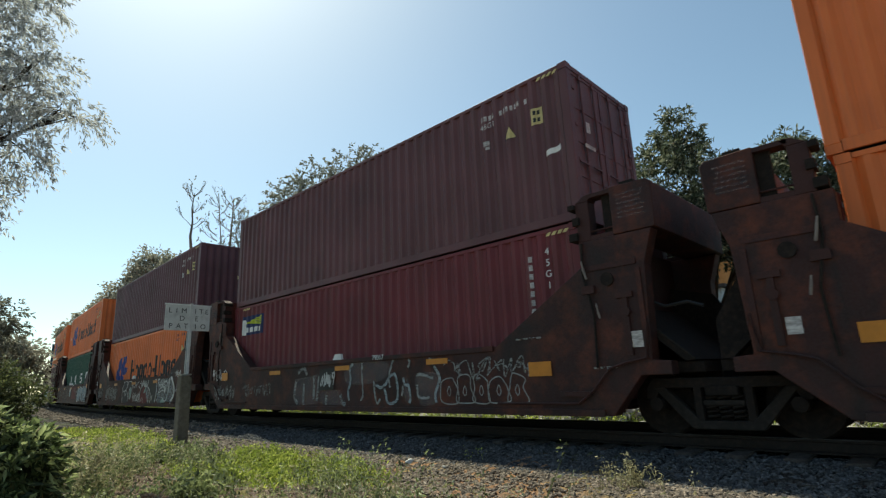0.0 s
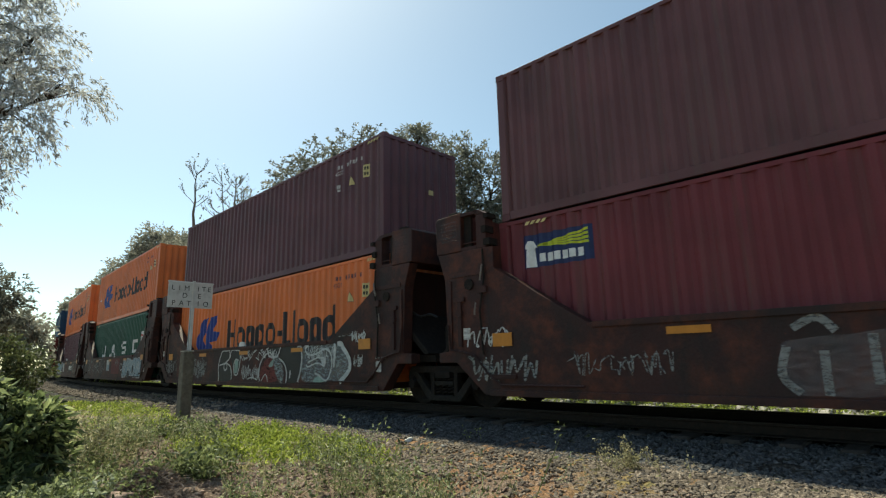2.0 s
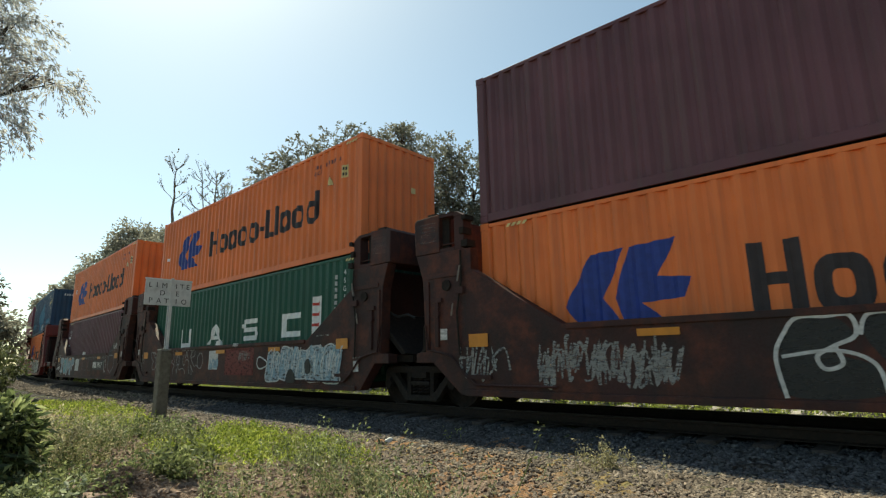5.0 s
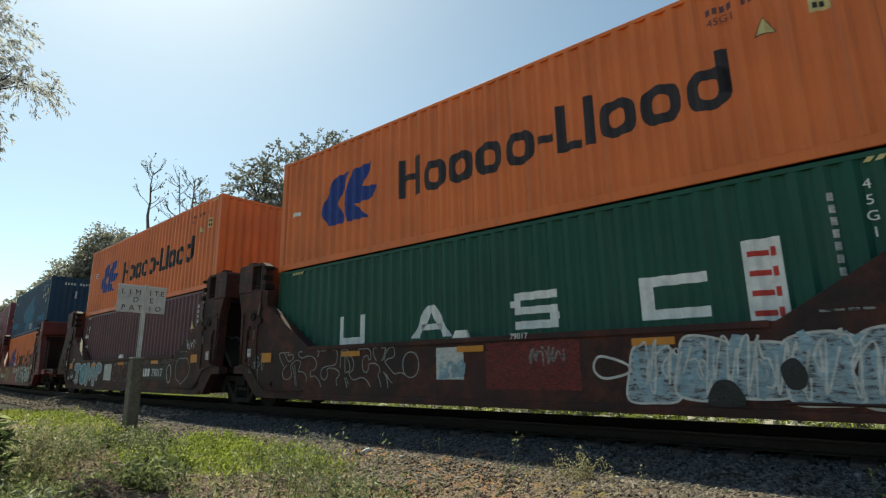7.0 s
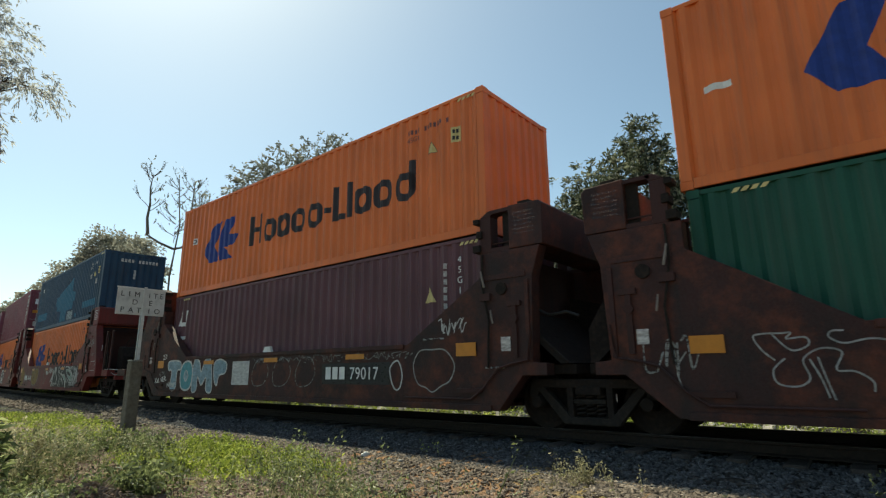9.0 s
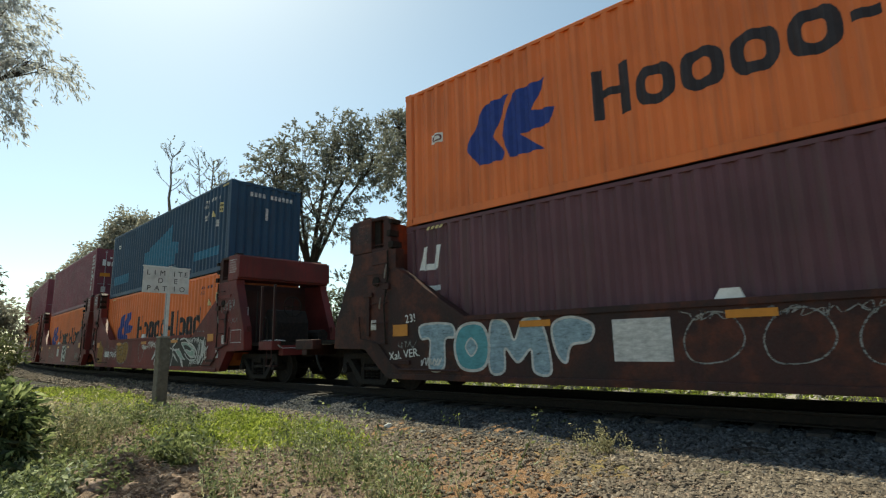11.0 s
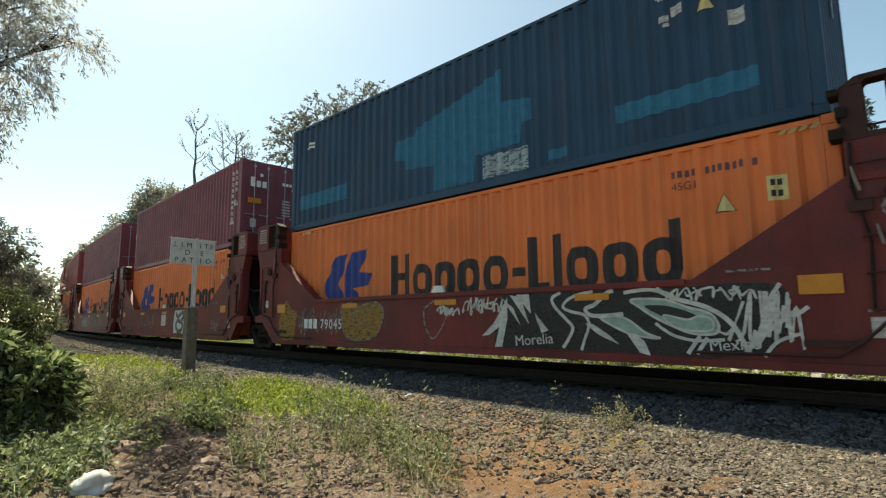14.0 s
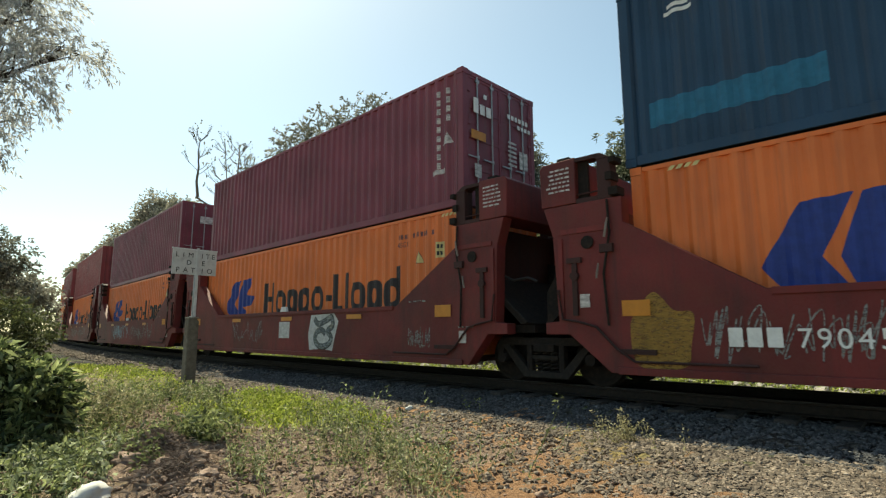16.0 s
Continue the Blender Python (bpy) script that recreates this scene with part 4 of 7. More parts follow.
def fixed_marks(ob, unit):
    """Reflectors, placard and small stencils that every unit carries on the side towards the path."""
    def m(name, polys, mat, label=""):
        mark(name, polys, mat, ob, wall=-SIDE_OUT, ribbed=False, lift=0.024, label=label)
    low_plate = unit == "a"
    for x0, x1, z0, z1 in ((-1.04, -0.62, 0.86, 1.08) if low_plate else (-0.50, -0.08, 1.14, 1.36), (-12.3, -11.9, 1.08, 1.3)):
        m("reflector", [rect(x0, x1, z0, z1)], M_REFL, "amber reflective plate")
    for x in (-9.1, -6.1, -3.1):
        m("reflector", [rect(x - 0.28, x + 0.28, 1.15, 1.25)], M_REFL, "amber reflective strip")
    px, pz = {"a": (0.7, 1.2), "d": (0.42, 1.2)}.get(unit, (0.12, 0.66))
    m("placard", [rect(px, px + 0.18, pz, pz + 0.22)], M_WORN, "small white placard")
    m("placard", [rect(-12.95, -12.79, 1.22, 1.42)], M_WORN, "small white placard")
    m("stencil", [rect(-1.25 + 0.13 * i, -1.15 + 0.13 * i, 1.44, 1.47) for i in range(4)] + [rect(0.1 + 0.1 * i, 0.17 + 0.1 * i, 0.93, 0.96) for i in range(4)], M_G_GREY)
    part("guide", Geo().prism([(-6.5, 1.385), (-6.15, 1.385), (-6.2, 1.52), (-6.42, 1.52)], -SIDE_OUT, -SIDE_OUT + 0.06), M_WHITE, ob, "pale container guide on the top chord")


# ---- graffiti ----
class Tag:
    """Spray paint on a unit's side."""

    def __init__(self, ob):
        self.ob, self.k = ob, 0

    def put(self, polys, mat, label="", level=0):
        self.k += 1
        mark("graffiti", polys, mat, self.ob, wall=-SIDE_OUT, ribbed=False, lift=0.005 + 0.0025 * level, label=label)

    def blob(self, pts, fill, line=None, w=0.05, level=0, label=""):
        c = smooth_line(pts, 6, True)
        if fill:
            self.put([c[:-1]], fill, label, level)
        if line:
            self.put(stroke(c, w), line, "", level + 1)

    def scrawl(self, x0, x1, z0, z1, mat, w, n, seed, level=2, slant=0.15, label=""):
        """A run of looping handwriting that says nothing."""
        r, n = random.Random(seed), n * 1.7
        h, step, polys, x = z1 - z0, (x1 - x0) / n, [], x0
        while x < x1 - 0.3 * step:
            q, k = [], r.choice((3, 4, 5, 6))
            cx, size = x, step * r.uniform(0.8, 1.5)
            for i in range(k + 1):
                up = i % 2 == (0 if r.random() < 0.8 else 1)
                z = z0 + h * (r.uniform(0.55, 1.0) if up else r.uniform(0.0, 0.4))
                q.append((cx + slant * (z - z0) + size * r.uniform(-0.25, 0.3), z))
                cx += size / k
            if r.random() < 0.5:
                q.insert(2, (q[1][0] - 0.25 * size, (q[0][1] + q[1][1]) / 2))
            line = smooth_line(q, 6)
            polys += stroke(line, [w * 0.85 * (0.65 + 0.5 * abs(math.sin(0.35 * i + seed))) for i in range(len(line))])
            x += size * r.uniform(0.75, 1.05)
        self.put(polys, mat, label, level)

    def bubbles(self, x0, x1, z0, z1, n, fill, line, w, seed, level=0, label=""):
        """Round swollen letter forms side by side that spell nothing."""
        r = random.Random(seed)
        step, h = (x1 - x0) / n, z1 - z0
        for i in range(n):
            cx, k = x0 + step * (i + 0.5), step * 0.56
            zb, zt = z0 + r.uniform(0, 0.12) * h, z1 - r.uniform(0, 0.15) * h
            pts = [(cx - k, zb + r.uniform(0, 0.1) * h), (cx - k * r.uniform(0.7, 1.1), (zb + zt) / 2), (cx - k * r.uniform(0.5, 1), zt - 0.1 * h), (cx + r.uniform(-0.3, 0.3) * k, zt),
                   (cx + k * r.uniform(0.6, 1.05), zt - r.uniform(0.05, 0.25) * h), (cx + k * r.uniform(0.5, 1), (zb + zt) / 2), (cx + k * r.uniform(0.7, 1.1), zb + 0.05 * h), (cx, zb - 0.02 * h)]
            self.blob(pts, fill, line, w, level + (i % 2) * 2, label)
            hole = [(cx - 0.12 * step, z0 + 0.45 * h), (cx, z0 + 0.62 * h), (cx + 0.1 * step, z0 + 0.45 * h), (cx, z0 + 0.32 * h)]
            self.blob(hole, None, line, w * 0.8, level + 4)


def number(ob, x, z, text, size=0.34, mat=None, gap=0.57):
    """Car number: the owner's initials as three bars, then the digits."""
    w = size * 0.62
    for i in range(3):
        mark("owner_mark", [rect(x + i * w * 1.05, x + i * w * 1.05 + w * 0.8, z, z + size * 0.72)], mat or M_WHITE, ob, wall=-SIDE_OUT, ribbed=False, lift=0.03)
    for i, c in enumerate(text):
        lettering("digit", c, size, pose(x + 3.6 * w + i * size * gap, -SIDE_OUT - 0.03, z, 90, 0, 0), mat or M_WHITE, ob, wide=0.95)


# ---- trucks ----
WHEEL_R = 0.42


def wheel_profile(y0, s):
    g = Geo()
    prof = [(0.0, 0.05), (0.09, 0.05), (0.11, 0.02), (0.33, 0.0), (0.36, 0.01), (WHEEL_R, 0.01), (WHEEL_R, 0.1), (WHEEL_R + 0.028, 0.115), (WHEEL_R + 0.02, 0.14), (0.36, 0.14), (0.33, 0.1), (0.1, 0.12), (0.0, 0.12)]
    n = 32
    for r, d in prof:
        g.v += [(r * math.cos(2 * math.pi * k / n), y0 + s * d, r * math.sin(2 * math.pi * k / n)) for k in range(n)]
    for i in range(len(prof) - 1):
        for k in range(n):
            a, b = i * n + k, i * n + (k + 1) % n
            g.f.append((a, b, b + n, a + n) if s > 0 else (a, a + n, b + n, b))
    return g


def truck():
    """A freight truck; middle at x 0, rail top at z 0."""
    ob = thing("rail_truck", "greasy cast steel freight truck with two axles", "truck", "trucks of the train")
    for s in (-1, 1):
        y0, y1 = (min(s * 0.94, s * 1.08), max(s * 0.94, s * 1.08))

        def frame_geo():
            g = Geo().prism([(-1.0, 0.48), (-0.98, 0.66), (-0.9, 0.76), (0.9, 0.76), (0.98, 0.66), (1.0, 0.48), (0.88, 0.46), (0.8, 0.63), (-0.8, 0.63), (-0.88, 0.46)], y0, y1)
            for k in (-1, 1):
                g.prism([(k * 0.26, 0.2), (k * 0.36, 0.2), (k * 0.36, 0.68), (k * 0.26, 0.68)], y0 + 0.002, y1 - 0.002)
            return g
        part("side_frame", cached(("tframe", s), lambda: frame_geo().mesh("side_frame", M_GREASE)), M_GREASE, ob, edge=0.012)
        def tension_geo():
            ya, yb = (y0 - 0.006, y1) if s < 0 else (y0, y1 + 0.006)
            g = Geo().prism([(-0.42, 0.10), (0.42, 0.10), (0.36, 0.21), (-0.36, 0.21)], ya, yb)
            for k in (-1, 1):
                g.prism([(k * 0.42, 0.10), (k * 0.88, 0.63), (k * 0.74, 0.65), (k * 0.31, 0.21)], ya, yb)
            return g.box(-0.25, 0.25, ya, yb, 0.40, 0.47)
        part("tension_member", cached(("tension", s), lambda: tension_geo().mesh("tension_member", M_CAST)), M_CAST, ob, "dusty lower truck frame, coloured lighter for its lit edges", edge=0.015)
        part("spring_plank", cached(("plank", s), lambda: Geo().box(-0.26, 0.26, s * 0.9 - 0.02, s * 0.9 + 0.02, 0.2, 0.66).mesh("spring_plank", M_GREASE)), M_GREASE, ob)
        for x in (-0.16, 0.0, 0.16):
            part("spring", cached(("spring", s, x), lambda: Geo().tube([(x + 0.07 * math.cos(t), s * 1.0 + 0.07 * math.sin(t), 0.22 + 0.3 * t / 31.4) for t in np.linspace(0, 31.4, 50)], 0.017, 5).mesh("spring", M_GREASE, True)), M_GREASE, ob)
        for x in (-0.85, 0.85):
            part("bearing_cap", cached(("cap", s, x), lambda: Geo().rod((x, s * 0.93, WHEEL_R), (x, s * 1.14, WHEEL_R), 0.09, 16).mesh("bearing_cap", M_GREASE)), M_GREASE, ob)
    part("bolster", cached("bolster", lambda: Geo().box(-0.2, 0.2, -1.12, 1.12, 0.53, 0.65).box(-0.35, 0.35, -0.4, 0.4, 0.62, 0.70).mesh("bolster", M_GREASE)), M_GREASE, ob, edge=0.012)
    sets = []
    for x in (-0.85, 0.85):
        w = part("wheelset", cached("axle", lambda: Geo().rod((0, -0.92, 0), (0, 0.92, 0), 0.075, 14).mesh("wheelset", M_GREASE, False)), M_GREASE, ob, at=pose(x, 0, WHEEL_R))
        for s in (-1, 1):
            part("wheel", cached(("wheel", s), lambda: wheel_profile(s * 0.81, -s).mesh("wheel", M_GREASE)), M_GREASE, w)
        sets.append((w, x))
    return ob, sets
# ---- the train ----
UNITS = {"z": 11.69, "a": -3.80, "b": -19.29, "c": -34.79, "d": -50.28, "e": -70.19, "f": -85.68, "g": -101.17, "h": -116.67, "i": -132.16, "j": -152.07, "k": -167.56}
FLOOR_LOW, FLOOR_HIGH = 0.41, 3.30
moving = []           # (thing, x, z) as they stand at the start
spinning = []         # (wheelset, x on its truck)


def stand(ob, x, z=0.0):
    ob.matrix_basis = pose(x, TRACK_Y, z)
    moving.append((ob, x, z))
    return ob


# colours of each stack: lower, upper
STACKS = {
    "z": (("orange", M_ORANGE, "orange"), ("orange", M_ORANGE, "orange")),
    "a": (("maroon", M_MAROON, "maroon"), ("brown", M_BROWN, "dull brown")),
    "b": (("orange", M_ORANGE, "orange"), ("dkbrown", M_DKBROWN, "dark brown")),
    "c": (("green", M_GREEN, "dark green"), ("orange", M_ORANGE, "orange")),
    "d": (("dkbrown", M_DKBROWN, "dark brown"), ("orange", M_ORANGE, "orange")),
    "e": (("orange", M_ORANGE, "orange"), ("blue", M_BLUE, "dark blue")),
    "f": (("orange", M_ORANGE, "orange"), ("plum", M_PLUM, "plum red")),
    "g": (("orange", M_ORANGE, "orange"), ("brown", M_PLUM, "dull plum")),
    "h": (("orange", M_ORANGE, "orange"), ("red", M_RED, "dull red")),
    "i": (("orange", M_ORANGE, "orange"), ("red", M_RED, "dull red")),
    "j": (("brown", M_BROWN, "brown"), ("orange", M_ORANGE, "orange")),
    "k": (("green", M_GREEN, "green"), ("brown", M_BROWN, "brown")),
}
cars, low, high = {}, {}, {}
for u, x in UNITS.items():
    front = "coupler" if u in "ej" else "joint"
    rear = "coupler" if u in "di" else "joint"
    cars[u] = stand(well_car(front, rear, M_CARB if u in "zabcd" else M_CAR), x)
    for store, level, words, z in ((low, 0, "standing in the well", FLOOR_LOW), (high, 1, "stacked on another", FLOOR_HIGH)):
        colour, mat, says = STACKS[u][level]
        store[u] = stand(container(colour, mat, f"{says} steel container with ribbed walls, {words}", doors_front=(u, level) in (("a", 1), ("f", 1), ("g", 1))), x - (0.08 if u == "a" and not level else 0.06 if level and u in "zce" else 0), z)
    for xt in [x + (1.75 if front == "coupler" else 1.61)] + ([x - 13.42] if rear == "coupler" else []):
        ob, sets = truck()
        stand(ob, xt)
        spinning += sets
    fixed_marks(cars[u], u)

for u in "bzefghi":
    orange_brand(low[u], 1.02, 0.11)
for u in "cdz":
    orange_brand(high[u], 1.02)
for u in "cdzj":
    small_marks(high[u], M_BROWN)
for u in "befgh":
    small_marks(low[u], M_BROWN)
for u in "abe":
    small_marks(high[u])


def motions():
    """The train rolls by from left to right, slowing slightly."""
    def run(t):
        c, q = (4.82568, 0.05170, 0.22053, -0.38770, -0.09568, 0.22833), t - 8
        return sum(k * (q ** (i + 1) - (-8.0) ** (i + 1)) / 8 ** i for i, k in enumerate(c))
    def on_track(x, z, back):
        """A pose with its front at x on the track, and its tail on it too."""
        y, yb = float(track_y(x)), float(track_y(x - back))
        return pose(x, y, z, 0, 0, math.degrees(math.atan2(y - yb, back)))
    for ob, x, z in moving:
        back = 1.0 if "truck" in ob.name else LONG
        walk(ob, [(t, on_track(x + run(t), z, back)) for t in np.linspace(0, 16, 17)])
    for w, x in spinning:
        walk(w, [(t, pose(x, 0, WHEEL_R, 0, math.degrees(run(t) / WHEEL_R) % 360, 0)) for t in np.linspace(0, 16, 161)])
# ---- marks on single containers ----
# maroon box: brand panel and upright code
def panel_beacon(ob):
    mark("brand_panel", [rect(-11.7, -10.4, 1.97, 2.54)], M_DECKBLUE, ob, label="dark blue brand panel")
    mark("brand_beam", [[(-11.44, 2.33), (-10.46, 2.24 + 0.07 * i), (-10.46, 2.285 + 0.07 * i), (-11.44, 2.345)] for i in range(4)], M_LIME, ob, lift=0.006)
    mark("brand_tower", [[(-11.66, 1.98), (-11.46, 1.98), (-11.49, 2.3), (-11.44, 2.32), (-11.52, 2.44), (-11.6, 2.44), (-11.68, 2.32), (-11.63, 2.3)]], M_WHITE, ob, lift=0.006)
    mark("brand_lettering", [rect(-11.38 + 0.14 * i, -11.27 + 0.14 * i, 2.05, 2.19) for i in range(6)], M_WHITE, ob, lift=0.006)


panel_beacon(low["a"])
for u, n in (("a", 7), ("c", 8), ("d", 8)):
    upright_code(low[u], -0.98, 2.45, n)
    upright_type(low[u], -0.62, 2.42)
mark("warning_triangle", [[(-1.5, 1.75), (-1.22, 1.75), (-1.36, 2.05)]], M_YELLOW, low["d"])
mark("small_plate", [rect(-0.72, -0.54, 1.2, 1.45)], M_YELLOW, low["a"])
for u in "acde":
    mark("hazard_mark", [[(-0.62 + 0.11 * i, 2.73), (-0.55 + 0.11 * i, 2.73), (-0.5 + 0.11 * i, 2.79), (-0.57 + 0.11 * i, 2.79)] for i in range(4)], M_YELLOW, low[u], ribbed=False, lift=0.004)
for u in "abcde":
    mark("hazard_mark", [[(-11.65 + 0.11 * i, 2.73), (-11.58 + 0.11 * i, 2.73), (-11.53 + 0.11 * i, 2.79), (-11.6 + 0.11 * i, 2.79)] for i in range(4)], M_YELLOW, low[u], ribbed=False, lift=0.004)
mark("label_plate", [[(-0.55, 1.25), (-0.25, 1.3), (-0.25, 1.4), (-0.55, 1.35)]], M_WHITE, high["a"])
mark("label_plate", [rect(-11.75, -11.4, 1.35, 1.45)], M_WHITE, high["c"])
mark("label_plate", [rect(-11.5, -11.2, 1.6, 1.8)], M_WHITE, high["d"])
mark("label_ring", ring(-11.47, -11.23, 1.63, 1.77, 0.03), M_BROWN, high["d"], lift=0.006)

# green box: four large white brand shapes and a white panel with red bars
W = 0.16
mark("brand_shape", [rect(-9.85, -9.85 + W, 1.0, 1.6), rect(-9.04 - W, -9.04, 1.0, 1.6), rect(-9.69, -9.2, 1.0, 1.14)], M_WHITE, low["c"], label="large white brand shape")
mark("brand_shape", [[(-7.71, 1.0), (-7.5, 1.0), (-7.14, 1.6), (-7.33, 1.6)], [(-6.94, 1.0), (-6.74, 1.0), (-7.12, 1.6), (-7.28, 1.6)], rect(-7.45, -6.98, 1.14, 1.25)], M_WHITE, low["c"], label="large white brand shape").matrix_basis = pose(0, 0, 0.04)
mark("brand_shape", [rect(-5.4, -4.6, 1.0, 1.13), rect(-5.4, -4.6, 1.24, 1.36), rect(-5.4, -4.6, 1.47, 1.6), rect(-5.46, -5.28, 1.36, 1.47), rect(-4.76, -4.58, 1.13, 1.24)], M_WHITE, low["c"], label="large white brand shape").matrix_basis = pose(0, 0, 0.08)
mark("brand_shape", [rect(-3.31, -3.13, 1.0, 1.6), rect(-3.13, -2.41, 1.0, 1.14), rect(-3.13, -2.41, 1.46, 1.6)], M_WHITE, low["c"], label="large white brand shape").matrix_basis = pose(0, 0, 0.09)
mark("brand_panel", [rect(-1.98, -1.54, 0.98, 2.02)], M_WHITE, low["c"], label="white panel with red lettering")
mark("brand_lettering", [rect(-1.92, -1.68, z, z + 0.07) for z in (1.05, 1.3, 1.55, 1.8)] + [rect(-1.66, -1.6, z - 0.02, z + 0.1) for z in (1.05, 1.3, 1.55, 1.8)], M_REDMARK, low["c"], lift=0.006)

# brown box: two white brand shapes at the tail, triangle
mark("brand_shape", [[(-11.85, 1.95), (-11.7, 1.95), (-11.62, 2.4), (-11.75, 2.4)], [(-11.5, 1.95), (-11.36, 1.95), (-11.28, 2.4), (-11.42, 2.4)], rect(-11.75, -11.45, 1.93, 2.05)], M_WHITE, low["d"])
mark("brand_shape", [[(-11.8, 1.25), (-11.65, 1.25), (-11.58, 1.6), (-11.72, 1.6)], rect(-11.68, -11.3, 1.52, 1.62), rect(-11.68, -11.4, 1.36, 1.44)], M_WHITE, low["d"])

# blue box: faded aqua star and bars
mark("brand_star", [[(-7.88, 1.10), (-7.87, 1.52), (-7.19, 1.54), (-7.12, 1.68), (-6.09, 1.91), (-5.30, 2.10), (-4.86, 2.24), (-4.86, 1.59), (-4.23, 1.48), (-4.22, 1.09), (-4.42, 1.04),
                     (-4.49, 0.71), (-5.48, 0.69), (-5.56, 0.20), (-6.63, 0.20), (-6.60, 0.74), (-7.48, 0.81), (-7.54, 1.04)]], M_AQUA, high["e"], label="faded aqua brand star")
mark("brand_bar", [rect(-11.8, -9.62, 0.54, 0.93)], M_AQUA, high["e"], label="faded aqua brand bar")
mark("brand_bar", [rect(-2.66, -0.7, 0.56, 0.85)], M_AQUA, high["e"], label="faded aqua brand bar")
mark("patch", [rect(-3.9, -3.52, 0.25, 0.42)], M_AQUA, high["e"])
mark("grey_patch", [rect(-5.35, -4.3, 0.2, 0.62)], M_G_HAZE, high["e"], lift=0.006)
mark("badge", [rect(-11.5, -11.1, 2.2, 2.26), rect(-11.45, -11.15, 2.3, 2.36)], M_WHITE, high["e"])
mark("plate", [rect(-1.0, -0.8, 1.5, 1.72)], M_WORN, high["e"])
mark("plate", [rect(-1.75, -1.58, 1.95, 2.1)], M_WORN, high["e"])


def front_bars(ob, rows, mat, name="code_mark", x=0.012):
    """Marks on a container's front face: rows of (y0, y1, z0, z1)."""
    g = Geo()
    for y0, y1, z0, z1 in rows:
        g.box(x, x + 0.003, y0, y1, z0, z1)
    tagged(part(name, g, mat, ob), kind="stuff" if len(rows) > 1 else "")


front_bars(high["e"], [(-0.6 + 0.14 * i, -0.51 + 0.14 * i, 2.42, 2.56) for i in range(11) if i != 4], M_WORN)
front_bars(high["e"], [(-0.06, 0.03, 1.7, 2.1)], M_WORN, "streak")
front_bars(high["b"], [(0.2, 0.36, 1.6, 1.72)], M_YELLOW, "plate")
front_bars(high["c"], [(0.35, 0.5, 1.7, 1.85)], M_YELLOW, "plate")
# plum box doors: brand bars, code bars, plates
front_bars(high["f"], [(-0.92 + 0.2 * i, -0.77 + 0.2 * i, 1.98, 2.2 + (0.1 if i == 0 else 0)) for i in range(3)], M_WHITE, "brand_lettering", 0.024)
front_bars(high["f"], [(-0.6, -0.5, 2.35, 2.45)], M_WHITE, "brand_dot", 0.024)
front_bars(high["f"], [(0.2 + 0.13 * i, 0.29 + 0.13 * i, 2.16, 2.26) for i in range(6)] + [(0.55 + 0.13 * i, 0.64 + 0.13 * i, 2.0, 2.09) for i in range(4)], M_WHITE, "code_mark", 0.024)
front_bars(high["f"], [(0.2, 0.5, z, z + 0.05) for z in (1.1, 1.2, 1.3, 1.4, 1.5, 1.6)] + [(0.6, 0.72, 1.1, 1.5), (0.76, 0.9, 1.1, 1.5)], M_WORN, "notice_mark", 0.024)
front_bars(high["f"], [(-1.0, -0.55, 1.42, 1.6)], M_REFL, "plate", 0.024)
front_bars(high["f"], [(-0.9, -0.7, 0.62, 0.9)], M_WORN, "plate", 0.024)
front_bars(high["g"], [(-0.5, 0.3, 2.0, 2.3)], M_WORN, "brand_lettering", 0.024)
front_bars(high["a"], [(-0.75, -0.62, 1.65, 1.85), (-0.85, -0.5, 1.35, 1.42)], M_WORN, "plate", 0.024)
upright_code(high["f"], -0.7, 2.55, 9, M_WORN, 0.13)
upright_code(high["f"], -0.42, 2.55, 4, M_WORN, 0.13)
upright_code(high["f"], -11.7, 2.4, 7, M_WORN, 0.13)
mark("plate", [rect(-0.9, -0.5, 0.75, 0.85), [(-0.6, 1.35), (-0.3, 1.35), (-0.45, 1.6)]], M_WORN, high["f"])

# ---- graffiti ----
g = Tag(cars["a"])
for haze in ([(-8.1, 0.95), (-7.86, 1.03), (-7.46, 1.06), (-7.0, 1.05), (-7.07, 0.47), (-7.73, 0.40), (-8.04, 0.46)], [(-4.03, 0.93), (-3.9, 0.86), (-3.83, 0.55), (-3.93, 0.45), (-4.07, 0.61)], [(-5.9, 1.25), (-4.6, 1.27), (-4.7, 0.9), (-5.88, 0.85)],
             [(-3.7, 0.95), (-3.2, 1.0), (-3.05, 0.75), (-3.2, 0.45), (-3.6, 0.45)], [(-6.9, 0.72), (-6.3, 0.72), (-6.0, 0.44), (-6.9, 0.42)]):
    g.blob(haze, M_G_MIST, None, level=1, label="pale misty throw-up graffiti")
